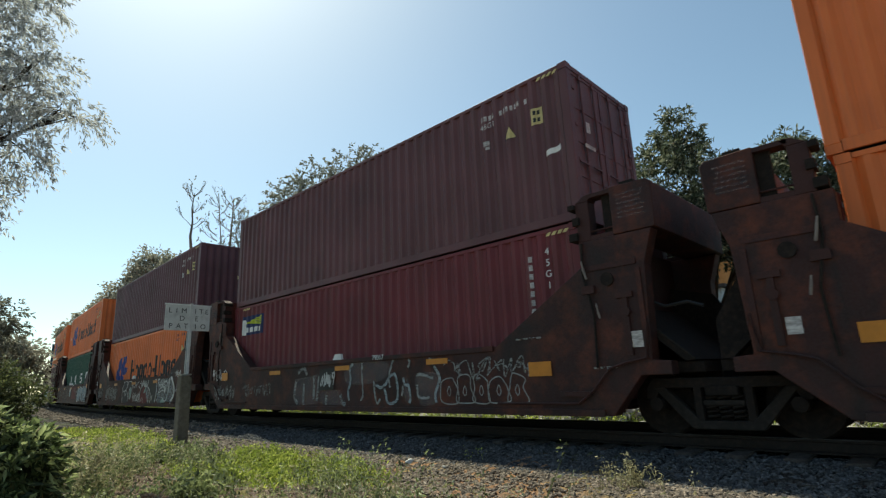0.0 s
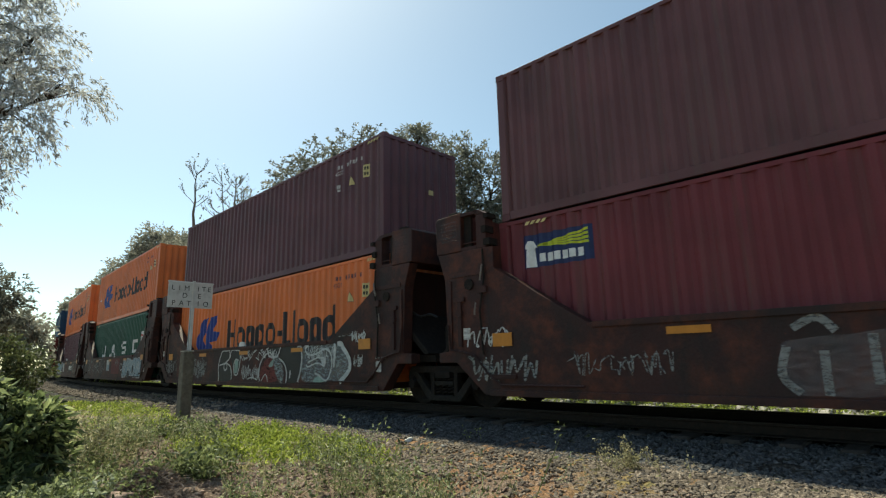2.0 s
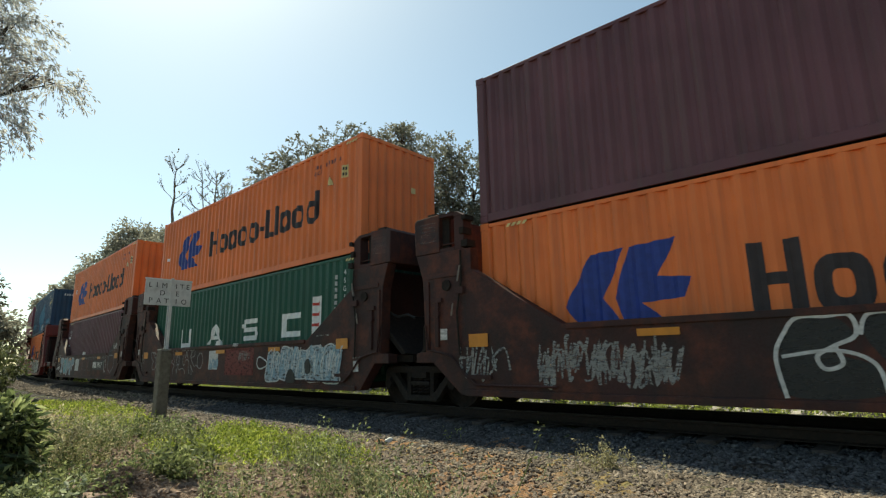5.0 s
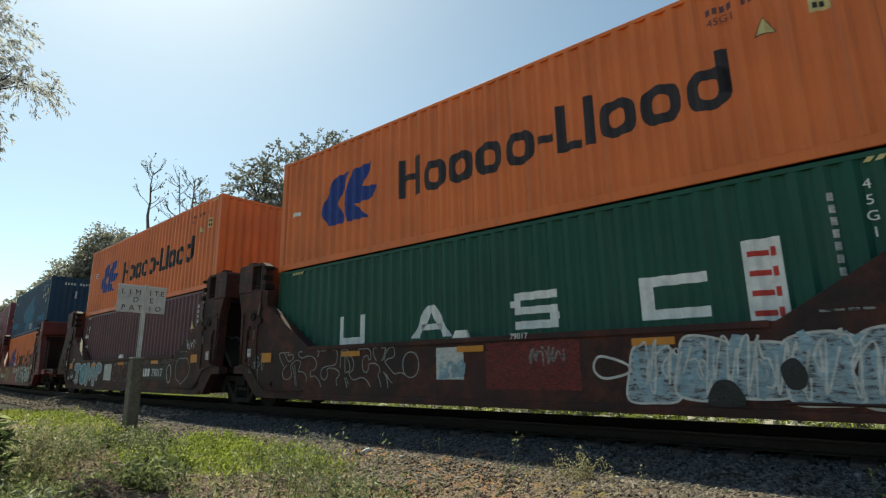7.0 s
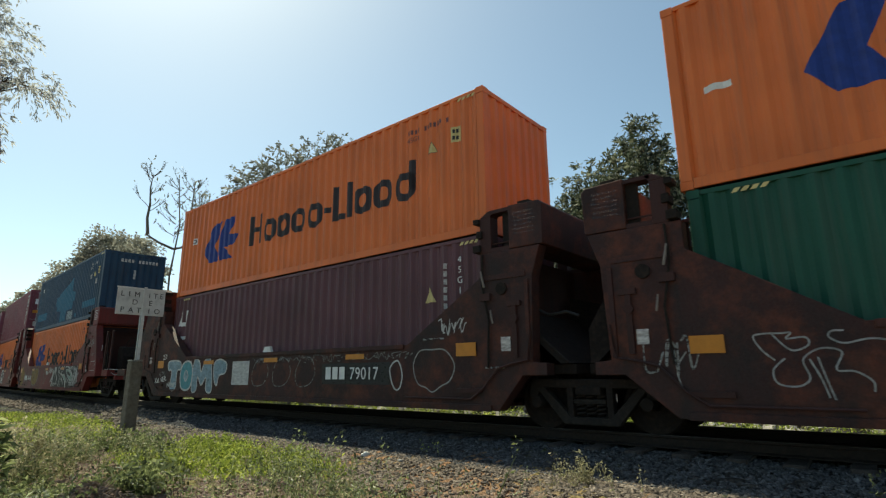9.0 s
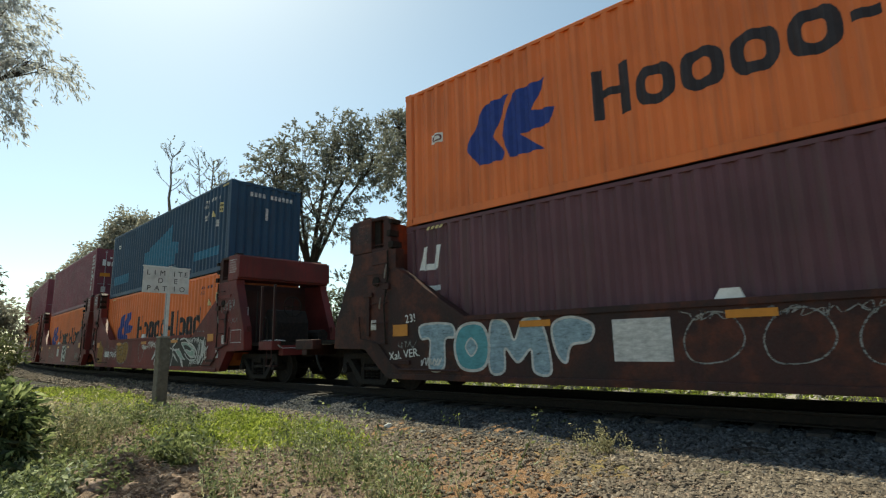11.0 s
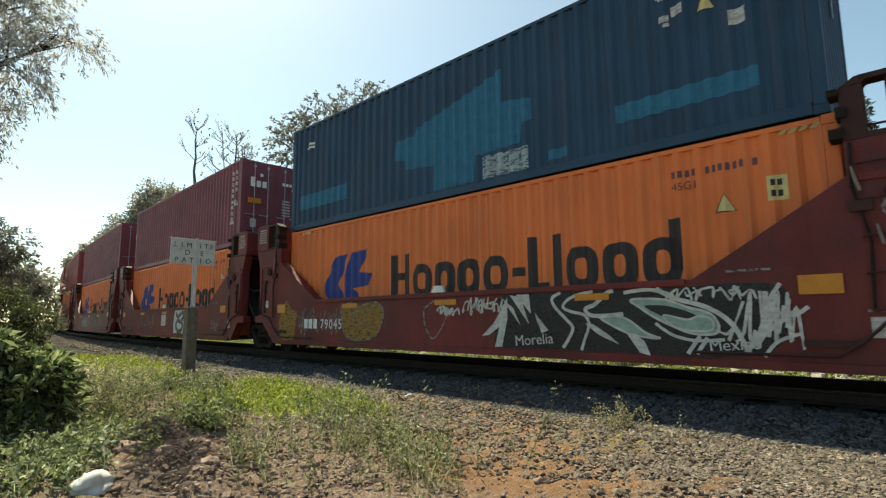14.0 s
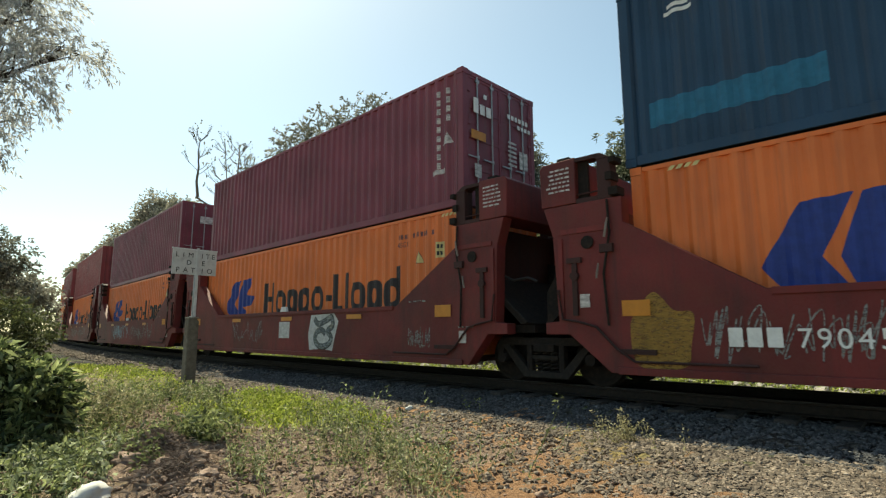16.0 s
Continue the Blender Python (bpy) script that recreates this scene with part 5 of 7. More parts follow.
LETTERS = ([(-5.7, 1.28), (-5.82, 1.16), (-5.79, 0.92), (-5.88, 0.69), (-5.85, 0.5)], [(-5.38, 1.28), (-5.38, 0.98), (-5.36, 0.61), (-5.44, 0.5)], [(-4.98, 0.9), (-4.95, 0.61), (-4.87, 0.44), (-4.78, 0.54)],
           [(-4.92, 0.82), (-4.76, 0.75), (-4.6, 0.82), (-4.49, 0.95), (-4.32, 1.01), (-4.24, 0.81), (-4.24, 0.54), (-4.41, 0.44), (-4.56, 0.48), (-4.59, 0.61), (-4.64, 0.73)], [(-4.34, 1.28), (-4.39, 1.22), (-4.49, 0.95), (-4.46, 0.75)],
           [(-3.9, 1.28), (-3.86, 1.22), (-3.92, 1.12)], [(-4.06, 0.93), (-4.02, 0.8), (-3.91, 0.77), (-3.86, 0.55), (-3.9, 0.45)], [(-4.06, 0.77), (-4.11, 0.58)], [(-3.3, 1.28), (-3.28, 1.25), (-3.21, 1.14)],
           [(-3.19, 1.11), (-3.07, 0.96), (-3.06, 0.84), (-3.18, 0.61), (-3.15, 0.46)], [(-3.68, 0.95), (-3.57, 0.98), (-3.22, 0.9)], [(-3.66, 0.79), (-3.65, 0.64), (-3.59, 0.55), (-3.33, 0.55)])
for k, line in enumerate(LETTERS):
    g.put(stroke(smooth_line(line), 0.06), M_G_GREY if k % 3 else M_G_HAZE, "pale sprayed letter stroke", 3)
    g.put(stroke(smooth_line(line), 0.025), M_G_DIM, "", 5)
for line in ([(-8.04, 0.95), (-8.12, 0.62), (-7.96, 0.42)], [(-7.69, 0.89), (-7.7, 0.40)], [(-7.24, 1.06), (-7.25, 0.53)], [(-7.03, 1.05), (-7.11, 0.49)], [(-7.96, 1.15), (-7.71, 1.26), (-7.55, 1.1)], [(-6.72, 0.62), (-6.74, 0.41)], [(-6.17, 0.62), (-6.1, 0.44), (-5.97, 0.42)]):
    g.put(stroke(smooth_line(line), 0.09), M_G_GREY, "", 3)
g.bubbles(-3.0, -1.1, 0.4, 0.95, 5, None, M_G_DIM, 0.022, 5, 1, "white outlined bubble graffiti")
g.scrawl(-2.9, -1.0, 0.85, 1.26, M_G_GREY, 0.03, 4, 16, 3)
g.put([[(-6.98, 1.2), (-6.39, 1.22), (-6.42, 0.74), (-7.03, 0.72)]], M_G_BLACK, level=9)
g.scrawl(-6.95, -6.45, 0.78, 1.15, M_G_WHITE, 0.04, 3, 17, 10)
g.scrawl(-10.9, -9.4, 0.6, 0.95, M_G_GREY, 0.02, 6, 31, 3)
g.scrawl(-12.9, -12.1, 1.05, 1.4, M_G_WHITE, 0.03, 3, 33, 3)
g.scrawl(-12.9, -11.6, 0.5, 0.95, M_G_GREY, 0.05, 4, 35, 3)
lettering("car_number", "79017", 0.15, pose(-5.0, -SIDE_OUT - 0.042, 1.315, 90, 0, 0), M_WHITE, cars["a"])

g = Tag(cars["b"])
g.scrawl(-11.0, -8.9, 0.45, 1.2, M_G_GREY, 0.05, 8, 41, 0, label="dull grey scrawl")
g.scrawl(-11.0, -8.9, 0.5, 1.1, M_G_GREY, 0.035, 10, 43, 1)
g.scrawl(-6.2, -5.2, 0.45, 0.85, M_G_WHITE, 0.025, 5, 47, 3)
g.scrawl(-6.3, -4.2, 0.98, 1.28, M_G_WHITE, 0.03, 6, 48, 3)
for mat, pts, level in (
        (M_G_BLACK, [(-7.73, 0.42), (-7.76, 0.85), (-7.55, 1.285), (-7.21, 1.285), (-7.04, 1.07), (-7.22, 0.89), (-6.88, 0.73), (-6.86, 0.44)], 0),
        (M_G_BLACK, [(-6.95, 1.07), (-6.84, 1.285), (-6.53, 1.285), (-6.33, 1.05), (-6.45, 0.63), (-6.7, 0.66)], 0),
        (M_G_MINT, [(-6.66, 0.97), (-6.47, 0.98), (-6.44, 0.8), (-6.52, 0.64), (-6.66, 0.64)], 1),
        (M_G_RED, [(-5.0, 0.76), (-4.52, 1.07), (-4.19, 0.73), (-4.11, 0.43), (-4.94, 0.41)], 0),
        (M_G_BLACK, [(-4.58, 1.285), (-3.93, 1.285), (-3.99, 1.15), (-4.27, 1.05), (-4.55, 1.14)], 1),
        (M_G_MINT, [(-4.31, 1.0), (-4.57, 0.81), (-4.34, 0.81)], 3),
        (M_G_SILVER, [(-4.31, 1.02), (-4.0, 1.0), (-3.78, 0.76), (-3.74, 0.5), (-3.85, 0.385), (-4.07, 0.49), (-4.22, 0.7)], 2),
        (M_G_BLACK, [(-3.89, 1.285), (-3.08, 1.285), (-2.87, 1.08), (-2.9, 0.7), (-3.01, 0.43), (-3.55, 0.41), (-3.59, 0.67), (-3.77, 0.9), (-3.95, 1.01)], 1),
        (M_G_WHITE, [(-3.4, 0.71), (-3.45, 0.62), (-3.42, 0.49), (-3.37, 0.62)], 4),
        (M_G_SILVER, [(-2.78, 1.285), (-1.91, 1.285), (-1.3, 1.285), (-1.11, 1.285), (-0.86, 1.01), (-0.8, 0.74), (-1.0, 0.51), (-1.23, 0.44), (-2.03, 0.43), (-2.76, 0.44), (-2.87, 0.7), (-2.82, 1.08)], 1),
        (M_G_WHITE, [(-2.0, 0.99), (-1.85, 1.0), (-1.77, 0.89), (-1.83, 0.8), (-1.94, 0.86)], 5),
        (M_G_MINT, [(-2.3, 0.43), (-2.18, 0.54), (-2.01, 0.57), (-1.89, 0.49), (-1.87, 0.43)], 5),
        (M_G_WHITE, [(-1.45, 1.27), (-1.39, 1.285), (-1.37, 1.12), (-1.41, 0.79), (-1.47, 0.78), (-1.46, 1.03)], 5)):
    g.blob(pts, mat, None, level=level, label="filled form of a throw-up graffiti piece")
for line, w in (
        ([(-7.73, 0.39), (-7.79, 0.85), (-7.67, 1.13), (-7.53, 1.285), (-7.27, 1.285), (-7.05, 1.285), (-7.02, 1.07), (-7.22, 0.96), (-7.39, 0.85), (-7.33, 0.71), (-7.17, 0.77), (-7.22, 0.96)], 0.045),
        ([(-7.73, 0.85), (-7.22, 0.91), (-6.9, 0.77), (-6.83, 0.44)], 0.040),
        ([(-6.98, 1.07), (-6.89, 1.285), (-6.58, 1.285), (-6.33, 1.23), (-6.3, 0.91), (-6.45, 0.59), (-6.65, 0.61), (-6.7, 0.84), (-6.59, 1.02), (-6.39, 0.98)], 0.040),
        ([(-5.03, 0.41), (-5.1, 0.7), (-4.9, 1.02), (-4.51, 1.17), (-4.31, 1.03)], 0.045),
        ([(-4.57, 1.285), (-4.64, 1.285), (-4.56, 1.1), (-4.31, 1.03), (-4.06, 1.09), (-3.94, 1.27), (-3.91, 1.285)], 0.045),
        ([(-4.33, 1.19), (-4.27, 1.06), (-4.03, 1.06)], 0.035),
        ([(-4.0, 1.01), (-3.71, 0.87), (-3.57, 0.64), (-3.59, 0.39)], 0.050),
        ([(-3.08, 1.285), (-2.92, 1.285), (-2.84, 1.02), (-2.89, 0.7), (-3.01, 0.42)], 0.060),
        ([(-2.73, 1.285), (-2.56, 1.285), (-2.54, 1.285), (-2.69, 1.21), (-2.54, 1.07), (-2.19, 1.08), (-1.85, 1.19), (-1.61, 1.11), (-1.51, 0.89), (-1.61, 0.58), (-1.78, 0.47), (-2.05, 0.58), (-2.24, 0.63)], 0.040),
        ([(-2.56, 0.88), (-2.3, 0.95), (-2.05, 1.0), (-1.81, 0.94), (-1.83, 0.8), (-2.02, 0.85), (-2.26, 0.85), (-2.54, 0.78), (-2.62, 0.83)], 0.035),
        ([(-1.3, 1.285), (-1.15, 1.285), (-1.09, 1.2), (-0.92, 1.05), (-0.82, 0.9), (-0.82, 0.72), (-0.99, 0.57), (-1.21, 0.43)], 0.110),
        ([(-4.94, 0.41), (-4.7, 0.6), (-4.56, 0.4)], 0.030),
        ([(-5.76, 0.46), (-5.5, 0.51), (-5.17, 0.44)], 0.030)):
    g.put(stroke(smooth_line(line), w), M_G_WHITE, "white outline of a throw-up graffiti piece", 7)
g.scrawl(-2.6, -1.5, 0.95, 1.28, M_G_WHITE, 0.02, 4, 50, 9)
g.scrawl(-0.85, -0.3, 1.30, 1.55, M_G_WHITE, 0.03, 4, 51, 3, label="white tag")
g.scrawl(-0.7, -0.4, 0.75, 1.1, M_G_WHITE, 0.02, 2, 52, 3)
g.scrawl(-12.6, -11.6, 0.5, 1.1, M_G_GREY, 0.04, 3, 53, 3)

g = Tag(cars["c"])
for line in (
    [(-11.4, 0.98), (-11.52, 1.1), (-11.59, 1.25), (-11.51, 1.285), (-11.31, 1.285), (-11.21, 1.285), (-11.26, 1.22), (-11.08, 1.23), (-11.06, 1.14), (-11.23, 1.09), (-11.4, 1.28)],
    [(-11.3, 1.0), (-11.43, 0.87), (-11.4, 0.72), (-11.21, 0.69), (-11.09, 0.78), (-11.13, 0.98), (-10.96, 1.1), (-10.77, 1.06), (-10.84, 0.87), (-10.68, 0.85), (-10.55, 0.75), (-10.55, 0.64)],
    [(-10.99, 1.01), (-10.95, 0.81), (-10.89, 0.55)],
    [(-11.07, 0.99), (-10.99, 0.78), (-10.94, 0.57)],
    [(-10.72, 1.285), (-10.83, 1.285), (-10.86, 1.22), (-10.73, 1.15), (-10.5, 1.19), (-10.29, 1.14), (-10.21, 1.02), (-10.26, 0.9), (-10.39, 0.87), (-10.39, 0.75), (-10.25, 0.76), (-10.09, 0.65), (-10.03, 0.52)],
    [(-10.21, 1.285), (-10.13, 1.285), (-10.18, 1.16)],
    [(-9.88, 1.285), (-10.02, 1.285), (-10.07, 1.28)],
    [(-9.67, 1.285), (-9.56, 1.285), (-9.53, 1.11), (-9.6, 0.99), (-9.86, 0.96), (-10.02, 0.9), (-10.04, 0.76), (-9.94, 0.68), (-9.83, 0.76), (-9.83, 0.91), (-9.61, 0.91), (-9.46, 0.84), (-9.46, 0.77), (-9.54, 0.69), (-9.51, 0.56)],
    [(-9.39, 1.285), (-9.42, 1.13), (-9.43, 0.92)],
    [(-9.39, 1.285), (-9.26, 1.285), (-9.18, 1.25), (-9.15, 1.12)],
    [(-9.29, 1.17), (-9.27, 0.81)],
    [(-9.25, 1.15), (-9.14, 1.0), (-9.14, 0.87), (-9.24, 0.83)],
    [(-9.1, 1.16), (-9.01, 1.01), (-9.05, 0.87), (-9.15, 0.81), (-9.02, 0.69), (-8.77, 0.73), (-8.62, 0.67), (-8.52, 0.56)],
    [(-9.28, 0.73), (-9.2, 0.53)],
    [(-9.24, 0.73), (-9.16, 0.6)],
    [(-8.91, 1.285), (-8.77, 1.285), (-8.61, 1.285), (-8.53, 1.22), (-8.52, 1.09), (-8.57, 1.07), (-8.61, 1.15), (-8.72, 1.12), (-8.76, 1.0), (-8.73, 0.87), (-8.64, 0.83), (-8.58, 0.9), (-8.57, 0.98), (-8.43, 1.0), (-8.3, 0.95), (-8.26, 0.85), (-8.31, 0.78), (-8.27, 0.69), (-8.22, 0.55)],
    [(-8.36, 1.04), (-8.44, 1.17), (-8.44, 1.285), (-8.35, 1.285)],
    [(-8.24, 1.285), (-8.13, 1.285), (-8.11, 1.27), (-8.16, 1.13), (-8.22, 1.04)],
    [(-8.16, 1.05), (-8.09, 1.2), (-8.0, 1.285), (-7.9, 1.285), (-7.87, 1.16), (-7.92, 1.1), (-8.06, 1.07), (-8.13, 1.02)],
    [(-8.12, 1.01), (-8.01, 0.91), (-7.87, 0.8), (-7.71, 0.82), (-7.56, 0.76)],
    [(-8.16, 0.84), (-8.08, 0.73), (-8.04, 0.54)],
    [(-8.1, 0.8), (-8.0, 0.68), (-7.92, 0.63)],
    [(-12.35, 1.11), (-12.48, 0.9), (-12.44, 0.64)]):
    g.put(stroke(smooth_line(line), 0.021), M_G_DIM, "thin white looping tag", 1)
g.put(ring(-7.67, -7.25, 0.72, 1.2, 0.022, power=0.95), M_G_DIM, "thin white ring", 1)
g.put([rect(-6.85, -6.25, 0.70, 1.24)], M_G_WHITE, "white sprayed square", 1)
g.scrawl(-6.8, -6.3, 0.72, 1.0, M_G_SKY, 0.07, 3, 63, 2)
g.scrawl(-5.0, -4.4, 0.9, 1.2, M_G_GREY, 0.03, 3, 64, 1)
g.put([rect(-5.8, -4.15, 0.55, 1.28)], M_G_RED, "repainted red patch", 0)
g.blob([(-3.95, 0.85), (-3.85, 1.02), (-3.5, 0.92), (-3.45, 0.80), (-3.8, 0.72)], None, M_G_WHITE, 0.035, 2)
g.bubbles(-3.45, -0.35, 0.42, 1.27, 5, M_G_HAZE, M_G_WHITE, 0.03, 66, 2, "pale blue throw-up graffiti")
g.blob([(-2.5, 0.42), (-2.4, 0.68), (-2.2, 0.68), (-2.1, 0.42)], M_G_BLACK, None, level=9)
g.blob([(-1.65, 0.62), (-1.7, 0.85), (-1.55, 0.95), (-1.45, 0.78), (-1.5, 0.62)], M_G_BLACK, None, level=9)
g.scrawl(-3.4, -0.4, 0.5, 1.25, M_G_SKY, 0.09, 8, 67, 7)
g.scrawl(-3.4, -0.4, 0.5, 1.25, M_G_WHITE, 0.03, 12, 69, 8)
lettering("car_number", "79017", 0.13, pose(-5.3, -SIDE_OUT - 0.042, 1.32, 90, 0, 0), M_WHITE, cars["c"])
g.scrawl(-12.9, -12.3, 0.8, 1.3, M_G_GREY, 0.03, 2, 68, 2)

g = Tag(cars["d"])
for k, (x0, x1) in enumerate(((-11.55, -10.75), (-10.75, -10.0), (-10.0, -8.85))):
    if k == 1:
        g.blob([(x0, 0.85), (x0 + 0.15, 1.2), (x1 - 0.15, 1.22), (x1, 0.85), (x1 - 0.15, 0.5), (x0 + 0.15, 0.5)], M_G_TEAL, M_G_WHITE, 0.05, 1, "pale blue and teal bubble graffiti")
        g.blob([(x0 + 0.25, 0.85), (x0 + 0.37, 1.0), (x1 - 0.25, 0.85), (x0 + 0.37, 0.7)], M_G_SKY, M_G_WHITE, 0.03, 3)
    elif k == 0:
        g.blob([(x0, 1.02), (x0, 1.26), (x1 - 0.1, 1.26), (x1, 1.04), (x1 - 0.22, 0.98), (x1 - 0.26, 0.5), (x0 + 0.2, 0.48), (x0 + 0.22, 0.98)], M_G_SKY, M_G_WHITE, 0.04, 1, "pale blue bubble graffiti")
    else:
        g.blob([(x0, 0.48), (x0 + 0.05, 1.24), (x0 + 0.35, 1.24), (x0 + 0.5, 0.95), (x0 + 0.68, 1.26), (x0 + 1.0, 1.24), (x1, 0.48), (x1 - 0.3, 0.46), (x0 + 0.8, 0.8), (x0 + 0.55, 0.6), (x0 + 0.32, 0.82), (x0 + 0.28, 0.46)], M_G_SKY, M_G_WHITE, 0.04, 1, "pale blue bubble graffiti")
g.blob([(-8.75, 0.75), (-8.8, 1.15), (-8.5, 1.27), (-8.15, 1.15), (-8.2, 0.92), (-8.5, 0.85), (-8.6, 0.6)], M_G_SKY, M_G_WHITE, 0.04, 1)
g.put([rect(-7.85, -7.05, 0.62, 1.2)], M_G_WHITE, "white sprayed square", 1)
for words, x, z, k in (("Xal. VER.", -12.4, 0.62, 0.22), ("23!", -11.95, 1.32, 0.22)):
    lettering("graffiti", words, k, pose(x, -SIDE_OUT - 0.03, z, 90, -6, 0), M_WHITE, cars["d"])
g.scrawl(-11.55, -11.1, 0.52, 0.68, M_G_WHITE, 0.03, 3, 71, 3)
g.scrawl(-12.2, -11.7, 0.85, 1.0, M_G_GREY, 0.02, 3, 72, 3)
for x in (-6.8, -5.9, -5.0):
    g.blob([(x, 0.62), (x - 0.1, 0.9), (x + 0.1, 1.2), (x + 0.45, 1.2), (x + 0.6, 0.9), (x + 0.4, 0.65)], None, M_G_GREY, 0.02, 0, "faint grey bubble outline")
mark("number_ground", [rect(-4.15, -2.1, 0.66, 1.08)], M_G_BLACK, cars["d"], wall=-SIDE_OUT, ribbed=False, lift=0.008)
number(cars["d"], -4.0, 0.76, "79017", 0.34, gap=0.5)
g.blob([(-2.0, 0.62), (-2.1, 0.95), (-1.9, 1.1), (-1.78, 0.85), (-1.85, 0.6)], None, M_G_WHITE, 0.03, 3)
g.blob([(-1.4, 0.7), (-1.5, 1.0), (-1.35, 1.25), (-1.05, 1.27), (-0.75, 1.25), (-0.55, 1.0), (-0.65, 0.75), (-0.85, 0.65), (-1.05, 0.55), (-1.2, 0.62)], None, M_G_DIM, 0.024, 1, "white outlined cloud graffiti")
g.scrawl(-0.95, -0.3, 1.5, 1.8, M_G_WHITE, 0.02, 3, 75, 1)
g.scrawl(-6.9, -1.6, 1.12, 1.27, M_G_GREY, 0.016, 14, 76, 5)

g = Tag(cars["e"])
g.blob([(-12.1, 0.4), (-12.2, 0.9), (-12.1, 1.15), (-11.85, 1.4), (-11.6, 1.15), (-11.35, 1.1), (-11.4, 0.7), (-11.5, 0.4)], M_G_OCHRE, None, level=0, label="faded ochre graffiti blot")
g.blob([(-9.3, 0.6), (-9.4, 1.1), (-9.1, 1.27), (-8.7, 1.2), (-8.2, 1.27), (-7.9, 1.05), (-8.1, 0.6), (-8.5, 0.45), (-9.0, 0.45)], M_G_OCHRE, M_G_GREY, 0.03, 0, "faded ochre graffiti blot")
g.blob([(-8.9, 0.8), (-8.95, 1.05), (-8.6, 1.05), (-8.6, 0.8)], None, M_G_GREY, 0.03, 2)
g.scrawl(-11.3, -9.5, 0.5, 1.2, M_G_GREY, 0.02, 7, 81, 1)
g.scrawl(-6.3, -5.9, 0.95, 1.12, M_G_WHITE, 0.05, 2, 83, 2)
number(cars["e"], -10.95, 0.68, "79045", 0.32)
g.blob([(-4.9, 0.45), (-4.85, 0.95), (-4.75, 1.27), (-3.4, 1.29), (-1.9, 1.29), (-0.75, 1.27), (-0.62, 0.9), (-0.95, 0.44), (-2.6, 0.40), (-3.9, 0.41)], M_G_BLACK, None, level=0, label="black ground of a wild style graffiti piece")
BLADES = ([(-4.66, 1.24), (-4.82, 1.01), (-4.96, 0.81), (-5.23, 0.59), (-5.07, 0.61), (-4.84, 0.75), (-4.94, 0.41), (-4.79, 0.42), (-4.67, 0.87)],
          [(-4.79, 1.25), (-4.4, 0.77), (-4.54, 1.06)], [(-4.61, 1.28), (-4.23, 0.79), (-4.39, 1.24)], [(-4.48, 1.28), (-4.19, 0.96), (-4.22, 1.28)], [(-4.12, 0.98), (-4.07, 0.81), (-3.87, 0.7), (-4.0, 0.66)],
          [(-2.61, 0.7), (-2.41, 0.41), (-2.26, 0.37), (-2.34, 0.57), (-2.46, 0.65)], [(-3.23, 0.81), (-3.01, 0.64), (-2.7, 0.51), (-2.84, 0.63), (-3.1, 0.8)])
for blade in BLADES:
    g.put([blade], M_G_WHITE, "white blade of a wild style graffiti piece", 2)
for leaf in ([(-2.5, 1.14), (-2.05, 1.13), (-1.74, 1.02), (-1.48, 0.94), (-1.38, 0.79), (-1.43, 0.68), (-1.7, 0.68), (-1.94, 0.77), (-2.18, 0.89), (-2.37, 1.02)],
             [(-2.98, 0.9), (-2.62, 0.89), (-2.31, 0.68), (-2.12, 0.61), (-2.49, 0.65), (-2.78, 0.77)]):
    g.blob(leaf, M_G_MINT, M_G_WHITE, 0.03, 2, "mint green form of a wild style graffiti piece")
g.blob([(-2.31, 1.05), (-1.99, 1.04), (-1.65, 0.92), (-1.69, 0.86), (-1.94, 0.85), (-2.13, 0.93)], M_G_BLACK, None, level=4)
g.blob([(-2.06, 0.92), (-1.76, 0.86), (-1.62, 0.90), (-1.47, 0.87), (-1.45, 0.74), (-1.63, 0.71), (-1.91, 0.76)], M_G_MINT, M_G_WHITE, 0.025, 5)
for line, w in (([(-3.63, 1.28), (-3.78, 1.2), (-3.73, 1.06), (-3.54, 0.87), (-3.43, 0.74), (-3.52, 0.56), (-3.61, 0.44)], 0.05), ([(-3.08, 1.28), (-3.32, 1.24), (-3.5, 1.17), (-3.59, 1.06), (-3.46, 0.99), (-3.23, 0.93), (-3.16, 0.79), (-3.24, 0.57), (-3.3, 0.41)], 0.045),
                ([(-2.76, 1.28), (-2.87, 1.24), (-3.05, 1.09), (-3.21, 1.02), (-3.08, 0.92), (-2.62, 0.94)], 0.06), ([(-2.14, 1.28), (-1.9, 1.14), (-1.52, 1.02), (-1.23, 0.81), (-1.05, 0.44)], 0.06), ([(-2.17, 0.81), (-1.95, 0.66), (-1.66, 0.59), (-1.32, 0.61)], 0.04),
                ([(-1.61, 0.65), (-1.77, 0.42)], 0.05), ([(-1.52, 0.63), (-1.66, 0.42)], 0.05), ([(-0.84, 1.19), (-0.89, 0.79), (-1.09, 0.46)], 0.06), ([(-0.55, 0.95), (-0.85, 0.71), (-0.98, 0.53)], 0.05), ([(-2.6, 1.24), (-2.23, 1.27), (-1.92, 1.18)], 0.05),
                ([(-0.68, 1.28), (-0.81, 1.04), (-0.6, 0.9), (-0.42, 1.0)], 0.045), ([(-0.5, 0.7), (-0.75, 0.6), (-0.9, 0.42)], 0.04)):
    g.put(stroke(smooth_line(line), w), M_G_WHITE, "white line of a wild style graffiti piece", 6)
g.put(stroke(smooth_line([(-6.69, 1.08), (-6.36, 1.24), (-6.04, 1.1), (-6.17, 0.78), (-6.44, 0.52), (-6.66, 0.78), (-6.69, 1.08)]), 0.03), M_G_GREY, "thin grey heart outline", 1)
